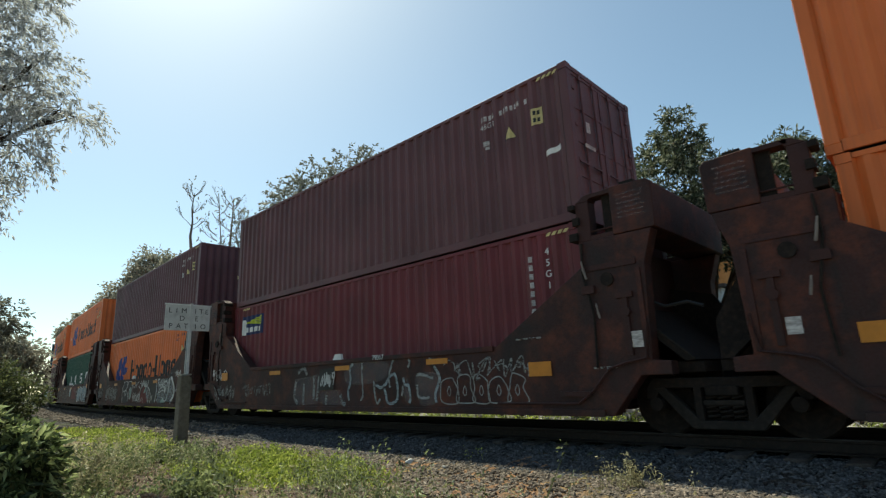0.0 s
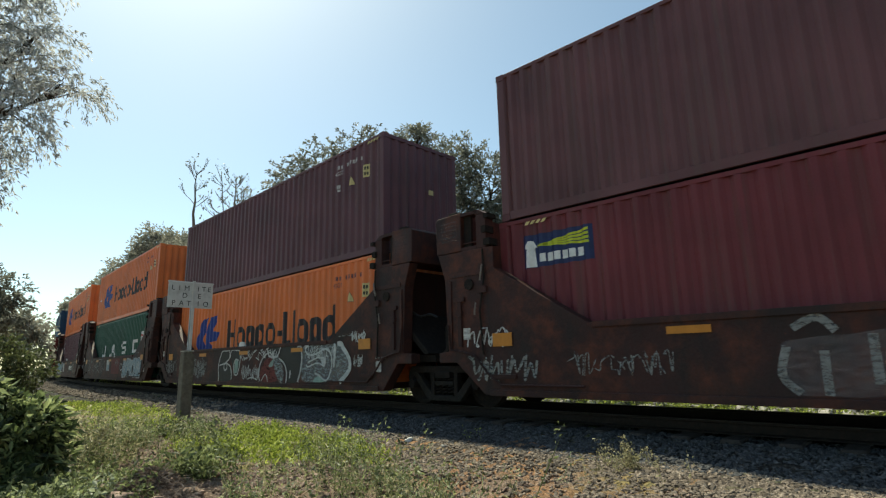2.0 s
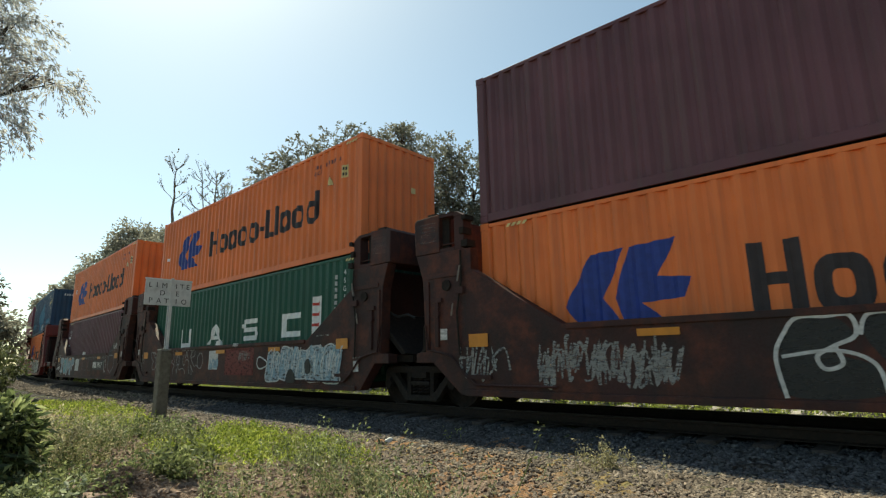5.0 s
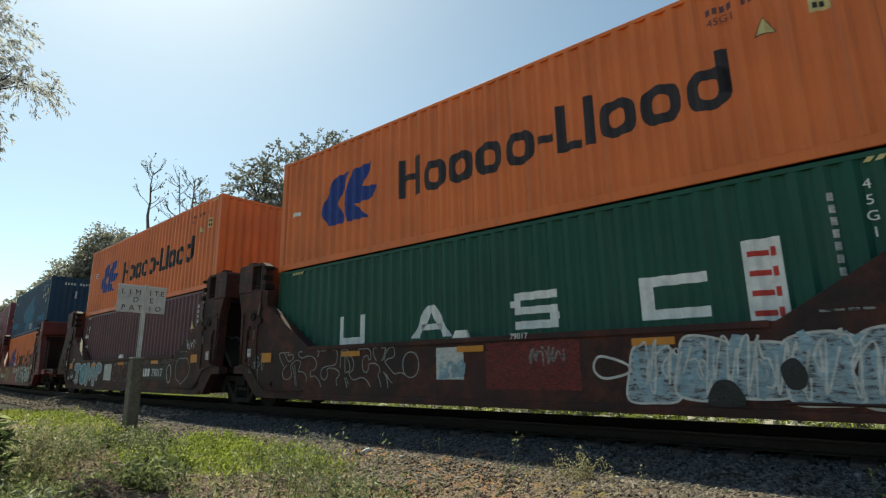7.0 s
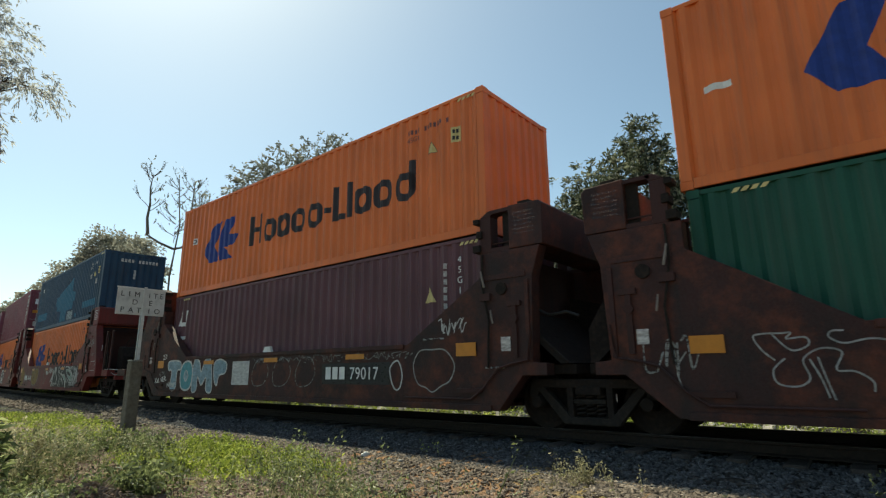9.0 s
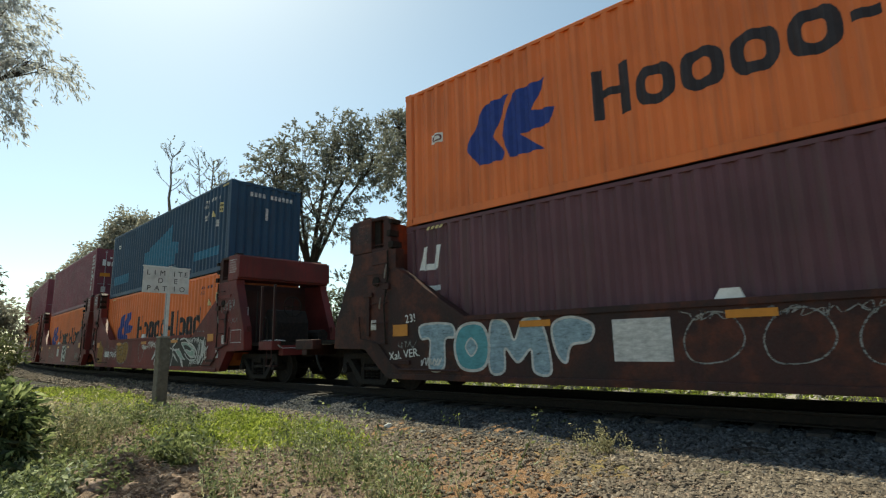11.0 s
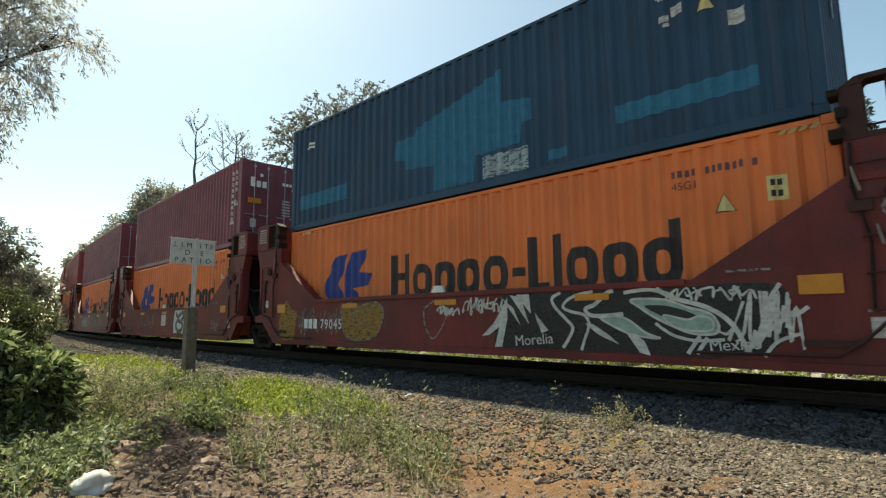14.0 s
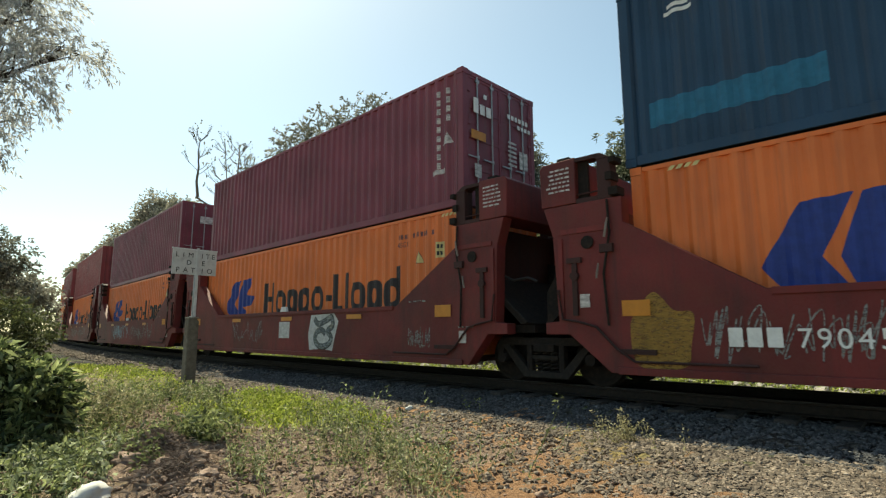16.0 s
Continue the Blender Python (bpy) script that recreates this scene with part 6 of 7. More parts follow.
for words, x, z, k in (("Morelia", -4.5, 0.44, 0.24), ("Mexico", -1.5, 0.46, 0.2)):
    lettering("graffiti", words, k, pose(x, -SIDE_OUT - 0.035, z, 90, -5, 0), M_G_WHITE, cars["e"])
g.scrawl(-2.0, -1.1, 1.1, 1.28, M_G_WHITE, 0.03, 3, 84, 7)
g.scrawl(-5.7, -4.8, 0.95, 1.27, M_G_WHITE, 0.03, 5, 85, 9)
g.scrawl(-1.4, -0.6, 0.5, 1.2, M_G_WHITE, 0.04, 3, 87, 9)
g.scrawl(0.35, 1.0, 1.95, 2.3, M_G_GREY, 0.03, 3, 88, 1)
g.scrawl(0.8, 1.3, 1.62, 1.8, M_G_GREY, 0.02, 3, 89, 1)
mark("notice_frame", stroke([(1.0, 1.08), (1.62, 1.08), (1.62, 1.42), (1.0, 1.42), (1.0, 1.08)], 0.025), M_WORN, cars["e"], wall=-SIDE_OUT, ribbed=False, lift=0.004)
mark("placard", [rect(0.42, 0.6, 1.05, 1.3)], M_WORN, cars["e"], wall=-SIDE_OUT, ribbed=False, lift=0.004)

g = Tag(cars["f"])
g.put([[(-4.95, 0.42), (-5.02, 0.8), (-4.9, 1.27), (-3.9, 1.29), (-3.72, 1.1), (-3.85, 0.75), (-3.95, 0.42), (-4.4, 0.46)]], M_G_WHITE, "sprayed grey letters on a white ground", 0)
for line, w in (([(-4.75, 1.18), (-4.55, 1.05), (-4.2, 1.14), (-4.0, 1.2), (-3.95, 1.0), (-4.15, 0.88), (-4.0, 0.72), (-4.15, 0.55), (-4.5, 0.52), (-4.7, 0.68), (-4.62, 0.85), (-4.4, 0.9), (-4.25, 0.8)], 0.15),):
    g.put(stroke(smooth_line(line), w), M_G_BLACK, "", 1)
    g.put(stroke(smooth_line(line), w * 0.7), M_G_SILVER, "", 3)
g.put([rect(-6.5, -5.95, 0.7, 1.12)], M_G_WHITE, "white sprayed square", 0)
g.scrawl(-9.5, -7.5, 0.55, 1.2, M_G_GREY, 0.025, 4, 92, 0)
g.scrawl(-1.3, -0.7, 0.55, 0.95, M_G_GREY, 0.02, 5, 93, 0)
for u, s0 in (("g", 101), ("h", 111), ("i", 121), ("z", 131)):
    g = Tag(cars[u])
    g.scrawl(-9.0, -6.0, 0.5, 1.2, M_G_SKY if u == "g" else M_G_GREY, 0.06, 6, s0, 0, label="faded graffiti scrawl")
    g.scrawl(-5.5, -2.0, 0.5, 1.2, M_G_GREY, 0.04, 6, s0 + 1, 0)
# ---- yard limit sign beside the track ----
def yard_sign(x, y):
    z0 = float(ground_z(x, y))
    ob = thing("yard_limit_sign", "pale lettered yard sign on a thin pole by a concrete post", "sign", at=pose(x, y, z0 - 0.1))
    part("post", Geo().prism_x([(-0.15, 0), (0.13, 0), (0.13, 1.68), (0.06, 1.76), (-0.13, 1.76), (-0.15, 1.68)], -0.13, 0.13), M_POST, ob, "weathered concrete post", edge=0.025)
    part("post_cap", Geo().box(-0.125, 0.125, -0.15, 0.11, 1.762, 1.80), M_CONC, ob, "pale mortar cap", edge=0.01)
    part("pole", Geo().box(-0.21, -0.15, 0.04, 0.13, 0.3, 3.62), M_STEEL, ob, "galvanised pole", edge=0.008)
    b = part("board", Geo().box(-0.15, -0.125, -0.57, 0.60, 2.93, 3.60), M_SIGN, ob, "weathered white board", edge=0.006)
    part("board_rim", Geo().box(-0.155, -0.115, -0.585, 0.615, 3.60, 3.632), M_PLASTER_W, b, "pale upper rim")
    part("pole_front", Geo().box(-0.12, -0.10, 0.05, 0.12, 1.8, 3.66), M_SIGN, ob, "pole strap over the board")
    for text, z, at in (("LIMITE", 3.39, (-0.45, -0.29, -0.1, 0.2, 0.35, 0.5)), ("DE", 3.19, (-0.14, 0.24)), ("PATIO", 2.985, (-0.42, -0.22, -0.03, 0.22, 0.42))):
        for c, y1 in zip(text, at):
            lettering("letter", c, 0.19, pose(-0.12, y1, z, 90, 0, 90), M_BLACK, b, "CENTER")


yard_sign(-14.47, 5.70)


# ---- stones ----
def rock(x, y, size, mat, label, seed, flat=0.7):
    r = random.Random(seed)
    bm = bmesh.new()
    bmesh.ops.create_icosphere(bm, subdivisions=3, radius=1)
    off = Vector((r.uniform(-9, 9), r.uniform(-9, 9), seed))
    for v in bm.verts:
        k = 1 + 0.6 * noise.noise(v.co * 1.2 + off) + 0.3 * noise.noise(v.co * 2.7 + off) + 0.12 * noise.noise(v.co * 6 + off)
        v.co = Vector((v.co.x * k, v.co.y * k * 0.8, v.co.z * k * flat)) * size
    me = bpy.data.meshes.new("rock")
    bm.to_mesh(me)
    bm.free()
    me.materials.append(mat)
    me.polygons.foreach_set("use_smooth", [True] * len(me.polygons))
    ob = tagged(new("rock", me), label, "rock")
    ob.matrix_basis = pose(x, y, float(ground_z(x, y)) + size * flat * 0.3, 0, 0, r.uniform(0, 360))


rock(-6.6, 6.21, 0.075, M_PLASTER_W, "small white stone on the ballast edge", 1)
rock(-5.75, 6.12, 0.05, M_ROCK, "small pale stone on the ballast edge", 2)
rock(-5.45, 1.38, 0.2, M_SIGN, "whitish lump lying in dry grass", 4, 0.5)
rock(-2.6, 3.96, 0.05, M_DROCK, "brown stone in bare earth", 5)
rock(-5.9, 2.14, 0.1, M_DROCK, "brown clod in dry weeds", 7)
for k, (x, y, s) in enumerate(((-7.0, 2.4, 0.2), (-6.3, 1.95, 0.17), (-6.6, 2.9, 0.16), (-7.5, 2.9, 0.14), (-5.7, 2.5, 0.12), (-5.0, 2.2, 0.1), (-4.6, 3.0, 0.09), (-8.0, 2.2, 0.15))):
    rock(x, y, s, M_DROCK, "low brown clod of earth among dry weeds", 20 + k, 0.45)


# ---- leaves ----
def leaf_mesh(name, mat, base, way, length, width, droop=0.15):
    """Many folded leaves as one mesh: base points, directions, lengths and widths as arrays."""
    n = len(base)
    way = way / np.linalg.norm(way, axis=1, keepdims=True)
    r = np.random.default_rng(n)
    side = np.cross(way, r.normal(0, 1, (n, 3)))
    side /= np.linalg.norm(side, axis=1, keepdims=True) + 1e-9
    up = np.cross(side, way)
    length, width = np.broadcast_to(length, n)[:, None], np.broadcast_to(width, n)[:, None]
    midp = base + way * length * 0.5
    p = np.stack([base, midp + side * width * 0.5 + up * width * 0.2, base + way * length - np.array([0, 0, 1]) * length * droop, midp - side * width * 0.5 + up * width * 0.2], 1)
    k = np.arange(n)[:, None] * 4
    f = np.concatenate([k + [0, 1, 2], k + [0, 2, 3]], 0)
    me = bpy.data.meshes.new(name)
    me.from_pydata(p.reshape(-1, 3).tolist(), [], f.tolist())
    me.materials.append(mat)
    return me


def tree(name, label, base, trunk_r, fork, blobs, mat, leaf, twigs, per, seed, bark=M_BARK, hang=0.0, group="trees", spread=0.34, shell=0.45, spray=0.0):
    """blobs: (x, y, z, rx, ry, rz) of the crown's masses in the world; fork: where the limbs part."""
    r = np.random.default_rng(seed)
    ob = thing(name, label, "tree" if "bush" not in name else "bush", group)
    base, fork = Vector(base), Vector(fork)
    g = Geo()
    mid = base.lerp(fork, 0.5) + Vector((r.normal(0, 0.1), r.normal(0, 0.1), 0))
    g.tube([base - Vector((0, 0, 0.2)), base + (mid - base) * 0.15, mid, fork], [trunk_r * 1.35, trunk_r * 1.05, trunk_r * 0.85, trunk_r * 0.7], 10)
    B, Wy = [], []
    size = np.array([b[3] * b[4] * b[5] for b in blobs]) ** 0.67
    for b, share in zip(blobs, size / size.sum()):
        c, rad = np.array(b[:3]), np.array(b[3:])
        n = max(8, int(twigs * share))
        u = r.normal(0, 1, (n, 3))
        u /= np.linalg.norm(u, axis=1, keepdims=True)
        k = r.uniform(shell ** 3, 1.0, n) ** (1 / 3) * (1 + 0.22 * np.sin(5 * u[:, 0] + seed) * np.sin(4 * u[:, 2] + 1.7 * seed) + r.normal(0, 0.06, n))
        tw = c + u * rad * k[:, None]
        limb = Vector(c)
        elbow = fork.lerp(limb, 0.5) + Vector((r.normal(0, 0.2), r.normal(0, 0.2), 0.25 * (limb - fork).length * 0.3))
        g.tube([fork, elbow, limb], [trunk_r * 0.5, trunk_r * 0.32, trunk_r * 0.16], 7)
        for j in r.choice(n, min(n, 14), replace=False):
            q = Vector(tw[j])
            g.tube([limb.lerp(elbow, r.uniform(0, 0.5)), limb.lerp(q, 0.55) + Vector((0, 0, 0.1)), q], [trunk_r * 0.13, trunk_r * 0.08, trunk_r * 0.03], 4)
        bb = np.repeat(tw, per, 0) + r.normal(0, spread * 0.5, (n * per, 3)) * np.array([1, 1, 0.8])
        wy = np.repeat(u, per, 0) * 0.7 + r.normal(0, 0.7, (n * per, 3)) - np.array([0, 0, hang])
        if spray:      # leaves in rows along thin outward twigs
            d = u * [1, 1, 0.5] + r.normal(0, 0.35, (n, 3)) - [0, 0, hang * 0.6]
            d /= np.linalg.norm(d, axis=1, keepdims=True)
            along = r.uniform(0, spray, (n * per, 1))
            bb = np.repeat(tw, per, 0) + np.repeat(d, per, 0) * along + r.normal(0, 0.03, (n * per, 3)) - [0, 0, 1] * along ** 2 * hang * 0.5
            wy = np.repeat(d, per, 0) * 0.8 + r.normal(0, 0.55, (n * per, 3)) - np.array([0, 0, hang])
        B.append(bb)
        Wy.append(wy)
    B, Wy = np.concatenate(B), np.concatenate(Wy)
    part("trunk", g, bark, ob, smooth=True)
    part("crown", leaf_mesh("crown", mat, B, Wy, leaf[0] * r.uniform(0.7, 1.3, len(B)), leaf[1] * r.uniform(0.7, 1.3, len(B))), mat, ob)
    return ob


def polar(az, dist, z):
    a = radians(az - 0.97)
    return (-dist * math.sin(a), dist * math.cos(a), z)


def mass(az, el, dist, rx, ry, rz):
    x, y, _ = polar(az, dist, 0)
    return (x, y, EYE[2] + dist * math.tan(radians(el + 0.35)), rx, ry, rz)


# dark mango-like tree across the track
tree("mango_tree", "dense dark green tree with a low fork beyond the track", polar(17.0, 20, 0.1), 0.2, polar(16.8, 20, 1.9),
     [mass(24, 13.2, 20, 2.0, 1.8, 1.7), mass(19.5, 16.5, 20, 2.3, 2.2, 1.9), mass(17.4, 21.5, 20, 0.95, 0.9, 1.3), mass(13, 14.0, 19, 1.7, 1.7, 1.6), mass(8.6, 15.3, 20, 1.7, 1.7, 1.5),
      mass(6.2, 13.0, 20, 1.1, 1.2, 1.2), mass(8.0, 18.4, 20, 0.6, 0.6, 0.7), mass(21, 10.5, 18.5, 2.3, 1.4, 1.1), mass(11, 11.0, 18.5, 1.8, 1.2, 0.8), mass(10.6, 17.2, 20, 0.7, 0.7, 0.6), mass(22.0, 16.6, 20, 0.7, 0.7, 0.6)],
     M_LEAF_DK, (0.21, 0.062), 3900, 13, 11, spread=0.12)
# paler broad tree, part hidden by the train
tree("broad_tree", "broad leafy tree with grey-green foliage beyond the track", polar(40.0, 24, 0.1), 0.26, polar(40, 24, 4.0),
     [mass(44, 19.5, 24, 2.4, 2.2, 2.2), mass(38, 17.5, 24, 2.3, 2.0, 2.2), mass(35, 15.5, 24, 1.5, 1.5, 1.8), mass(41, 12.5, 24, 3.2, 2.0, 2.0), mass(46.5, 23.0, 24, 1.0, 1.0, 0.9)],
     M_LEAF_GREY, (0.2, 0.07), 2200, 11, 12, spread=0.15)
tree("broad_tree", "tall leafy tree with thin outer twigs beyond the track", polar(56.0, 30, 0.1), 0.28, polar(56, 30, 5.0),
     [mass(60.3, 18.0, 30, 1.5, 1.5, 1.3), mass(57, 18.8, 30, 2.0, 2.0, 2.0), mass(53.5, 21.5, 30, 1.6, 1.6, 1.5), mass(51, 20, 30, 2.2, 2.2, 2.0), mass(56, 14.5, 30, 4.5, 2.5, 2.4), mass(48.5, 20, 30, 1.8, 1.8, 1.8)],
     M_LEAF_GREY, (0.24, 0.09), 1500, 11, 13, spread=0.2, spray=0.5)
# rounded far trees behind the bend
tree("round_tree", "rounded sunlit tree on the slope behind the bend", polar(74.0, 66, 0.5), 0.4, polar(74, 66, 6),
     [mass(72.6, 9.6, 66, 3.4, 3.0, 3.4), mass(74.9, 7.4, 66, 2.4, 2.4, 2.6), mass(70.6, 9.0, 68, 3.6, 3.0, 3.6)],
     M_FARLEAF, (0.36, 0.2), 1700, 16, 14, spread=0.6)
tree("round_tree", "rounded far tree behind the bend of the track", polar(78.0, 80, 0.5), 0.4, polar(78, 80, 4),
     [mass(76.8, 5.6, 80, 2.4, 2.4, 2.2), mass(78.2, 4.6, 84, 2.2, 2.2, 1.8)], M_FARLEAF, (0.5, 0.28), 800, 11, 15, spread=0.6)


def bare_tree(label, base, height, spread, seed, leafy=0, stems=(0.0, 0.15, -0.15)):
    """A leafless tree of forking upright branches."""
    r = random.Random(seed)
    ob = thing("bare_tree", label, "tree", "bare trees")
    g, tips = Geo(), []

    def grow(p, d, length, rad, depth):
        q = p + d * length
        m = p.lerp(q, 0.5) + Vector((r.gauss(0, 0.04), r.gauss(0, 0.04), 0)) * length
        g.tube([p, m, q], [rad, rad * 0.8, rad * 0.6], 5)
        if depth == 0:
            tips.append(q)
            return
        for _ in range(r.choice((2, 3, 3))):
            nd = (d + Vector((r.gauss(0, spread), r.gauss(0, spread), r.uniform(0.1, 0.5)))).normalized()
            grow(p.lerp(q, r.uniform(0.55, 1.0)), nd, length * r.uniform(0.5, 0.8), rad * 0.55, depth - 1)
    base = Vector(base)
    across = Vector((base.y, -base.x, 0)).normalized()
    for k, off in enumerate(stems):
        fork = base + Vector((0, 0, height * 0.6 * (k > 0)))
        foot = fork + across * off + Vector((0, 0, abs(off) * 0.5))
        if k:
            g.tube([fork, fork.lerp(foot, 0.5) + Vector((0, 0, -0.1)), foot], [height * 0.006, height * 0.005, height * 0.004], 6)
        lean = Vector((r.uniform(-0.02, 0.02), r.uniform(-0.02, 0.02), 1))
        top = foot + lean * (height * r.uniform(0.92, 1.0) - foot.z + base.z)
        pts = [foot.lerp(top, t) + Vector((r.gauss(0, 0.1), r.gauss(0, 0.1), 0)) for t in (0, 0.25, 0.5, 0.75, 1)]
        g.tube(pts, [height * q for q in (0.008, 0.006, 0.0045, 0.003, 0.0016)], 6)
        for _ in range(20 if k == 0 else 12):
            t = r.uniform(0.35, 0.97) if k else r.uniform(0.62, 0.98)
            a = r.uniform(0, 6.28)
            grow(foot.lerp(top, t), Vector((math.cos(a), math.sin(a), r.uniform(0.5, 1.1))).normalized(), height * r.uniform(0.03, 0.07) * (1.25 - t * 0.6), height * 0.0018, 3)
    part("trunk", g, M_TWIG, ob)
    if leafy:
        t = np.array([tips[r.randrange(len(tips))] for _ in range(leafy)]) + np.random.default_rng(seed).normal(0, 0.25, (leafy, 3))
        part("last_leaves", leaf_mesh("last_leaves", M_LEAF_GREY, t, np.random.default_rng(seed + 1).normal(0, 1, (leafy, 3)), 0.3, 0.14), M_LEAF_GREY, ob)


bare_tree("bare grey tree with upright forking twigs", polar(67.4, 45, 0.3), 16.8, 0.2, 3, 120, (0.0, -2.0, 0.95))
bare_tree("thin nearly bare tree with few leaves", polar(65.3, 44, 0.3), 14.4, 0.25, 8, 260)

# slender-leaved tree that hangs in from the near side
tree("willow_like_tree", "tall tree with slender drooping leaves beside the path", (-23.2, -3.0, -0.55), 0.22, (-23.0, -1.4, 6.3),
     [(-22.4, 1.1, 12.9, 1.8, 1.7, 2.8), (-22.2, 2.45, 12.1, 1.4, 1.1, 1.5), (-22.0, 3.85, 11.0, 1.0, 1.0, 0.5), (-22.0, 2.3, 9.5, 1.2, 1.0, 1.4), (-22.2, 1.5, 7.9, 1.2, 1.0, 1.4), (-22.0, 0.8, 6.3, 1.0, 1.0, 1.0), (-22.2, 1.6, 15.5, 1.6, 1.6, 1.6)],
     M_WILLOW, (0.19, 0.052), 1250, 18, 16, hang=0.45, spread=0.5, shell=0.1, spray=0.75)
# trees and shrubs at the left end of the track
tree("dark_tree", "dark leafy tree beside the far track", (-28.5, 2.37, -0.5), 0.16, (-28.5, 2.37, 1.8),
     [(-28.5, 2.57, 4.1, 1.6, 1.7, 1.2), (-28.3, 3.37, 3.3, 1.3, 1.1, 0.9), (-28.6, 1.67, 3.4, 1.5, 1.5, 1.4)], M_LEAF_GREY, (0.2, 0.07), 800, 12, 17, spread=0.16)
tree("roadside_bush", "yellow-green shrub beside the far track", (-34.5, 4.21, -0.5), 0.1, (-34.5, 4.21, 0.5),
     [(-34.5, 4.01, 1.2, 1.6, 1.8, 1.5), (-34, 5.60, 0.7, 1.3, 1.0, 1.1), (-35, 3.03, 2.0, 1.6, 1.6, 1.2)], M_SHRUB, (0.24, 0.1), 520, 12, 18, group="shrubs")
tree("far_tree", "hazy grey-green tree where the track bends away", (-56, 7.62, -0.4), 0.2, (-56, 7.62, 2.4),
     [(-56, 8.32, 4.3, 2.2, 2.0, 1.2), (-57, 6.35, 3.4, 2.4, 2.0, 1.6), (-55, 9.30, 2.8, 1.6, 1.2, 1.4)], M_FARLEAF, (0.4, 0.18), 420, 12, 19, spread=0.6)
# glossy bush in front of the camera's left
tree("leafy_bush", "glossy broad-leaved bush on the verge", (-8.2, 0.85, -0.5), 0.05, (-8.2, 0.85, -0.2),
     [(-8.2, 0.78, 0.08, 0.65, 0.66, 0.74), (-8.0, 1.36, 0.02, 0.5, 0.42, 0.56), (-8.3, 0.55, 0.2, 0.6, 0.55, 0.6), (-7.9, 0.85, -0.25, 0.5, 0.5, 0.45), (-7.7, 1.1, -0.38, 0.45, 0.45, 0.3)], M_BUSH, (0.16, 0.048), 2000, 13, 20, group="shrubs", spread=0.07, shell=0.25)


def palm(x, y, label, seed):
    r = random.Random(seed)
    z0 = float(ground_z(x, y))
    ob = thing("palm", label, "palm", at=pose(x, y, z0 - 0.05))
    part("trunk", Geo().tube([(0, 0, 0), (0.03, 0, 1.6), (0, 0.02, 3.1)], [0.2, 0.16, 0.17], 10), M_BARK, ob)
    for k in range(22):
        a, up = k * 2.4, r.uniform(0.5, 1.4)
        pts = []
        for i in range(9):
            t = i / 8
            d = 2.0 * t
            pts.append(Vector((math.cos(a) * d * math.cos(up * (1 - 0.5 * t)), math.sin(a) * d * math.cos(up * (1 - 0.5 * t)), 3.1 + d * math.sin(up) - 0.9 * t * t)))
        base, way = [], []
        g = Geo().tube(pts, 0.012, 4)
        for p, q in zip(pts[1:], pts[2:]):
            d = (q - p).normalized()
            side = d.cross(Vector((0, 0, 1))).normalized()
            for f in (0, 0.33, 0.66):
                for s in (-1, 1):
                    base.append(p.lerp(q, f))
                    way.append(d * 0.7 + side * s - Vector((0, 0, 0.25)))
        fr = part("frond", leaf_mesh("frond", M_LEAF_DK, np.array(base), np.array(way), 0.5, 0.05), M_LEAF_DK, ob)
        part("stem", g, M_LEAF_DK, fr)


palm(*polar(32.6, 17.0, 0)[:2], "palm with arching green fronds beyond the track", 5)

# undergrowth below the trees beyond the track
for i, (az, dist, z, rx, rz) in enumerate(((45, 24, 1.6, 2.4, 1.9), (39.5, 27, 2.0, 2.2, 2.3), (35.5, 24, 1.8, 1.9, 2.2), (32.0, 28, 3.6, 2.2, 3.2), (28.0, 25, 3.4, 2.1, 2.7), (24.5, 26, 1.0, 1.6, 1.0), (5.5, 26, 1.4, 1.8, 0.9), (51, 24, 2.0, 2.6, 2.2), (58, 26, 2.0, 3.0, 2.2))):
    x, y, _ = polar(az, dist, 0)
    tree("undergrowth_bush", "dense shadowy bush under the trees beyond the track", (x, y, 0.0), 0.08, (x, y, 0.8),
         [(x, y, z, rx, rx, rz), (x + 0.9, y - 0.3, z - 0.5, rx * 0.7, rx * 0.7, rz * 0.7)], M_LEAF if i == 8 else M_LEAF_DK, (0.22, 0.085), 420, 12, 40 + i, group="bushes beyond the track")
# ---- grass and weeds on the verge ----
def patch(x, y, cx, cy, rx, ry, seed=0.0):
    """1 inside an uneven patch, falling to 0 outside."""
    a = np.arctan2(y - cy, x - cx)
    k = 1 + 0.22 * np.sin(3 * a + seed) + 0.15 * np.sin(5 * a + 2 * seed)
    return np.clip(1.6 * (1 - np.sqrt(((x - cx) / rx) ** 2 + ((y - cy) / ry) ** 2) / k), 0, 1)


def scatter(count, xs, ys, dens, seed):
    r = np.random.default_rng(seed)
    x, y = r.uniform(*xs, count), r.uniform(*ys, count)
    keep = r.uniform(0, 1, count) < dens(x, y)
    return x[keep], y[keep], r


def grass(label, mat, count, xs, ys, dens, tall, width, seed, lean=0.5):
    x, y, r = scatter(count, xs, ys, dens, seed)
    n = len(x)
    base = np.stack([x, y, ground_z(x, y) - 0.01], -1)
    way = np.stack([r.normal(0, lean, n), r.normal(0, lean, n), np.ones(n)], -1)
    me = leaf_mesh("grass", mat, base, way, tall * r.uniform(0.5, 1.3, n), width * r.uniform(0.7, 1.3, n), droop=0.25)
    return tagged(new("grass", me), label, "grass", kind="stuff")


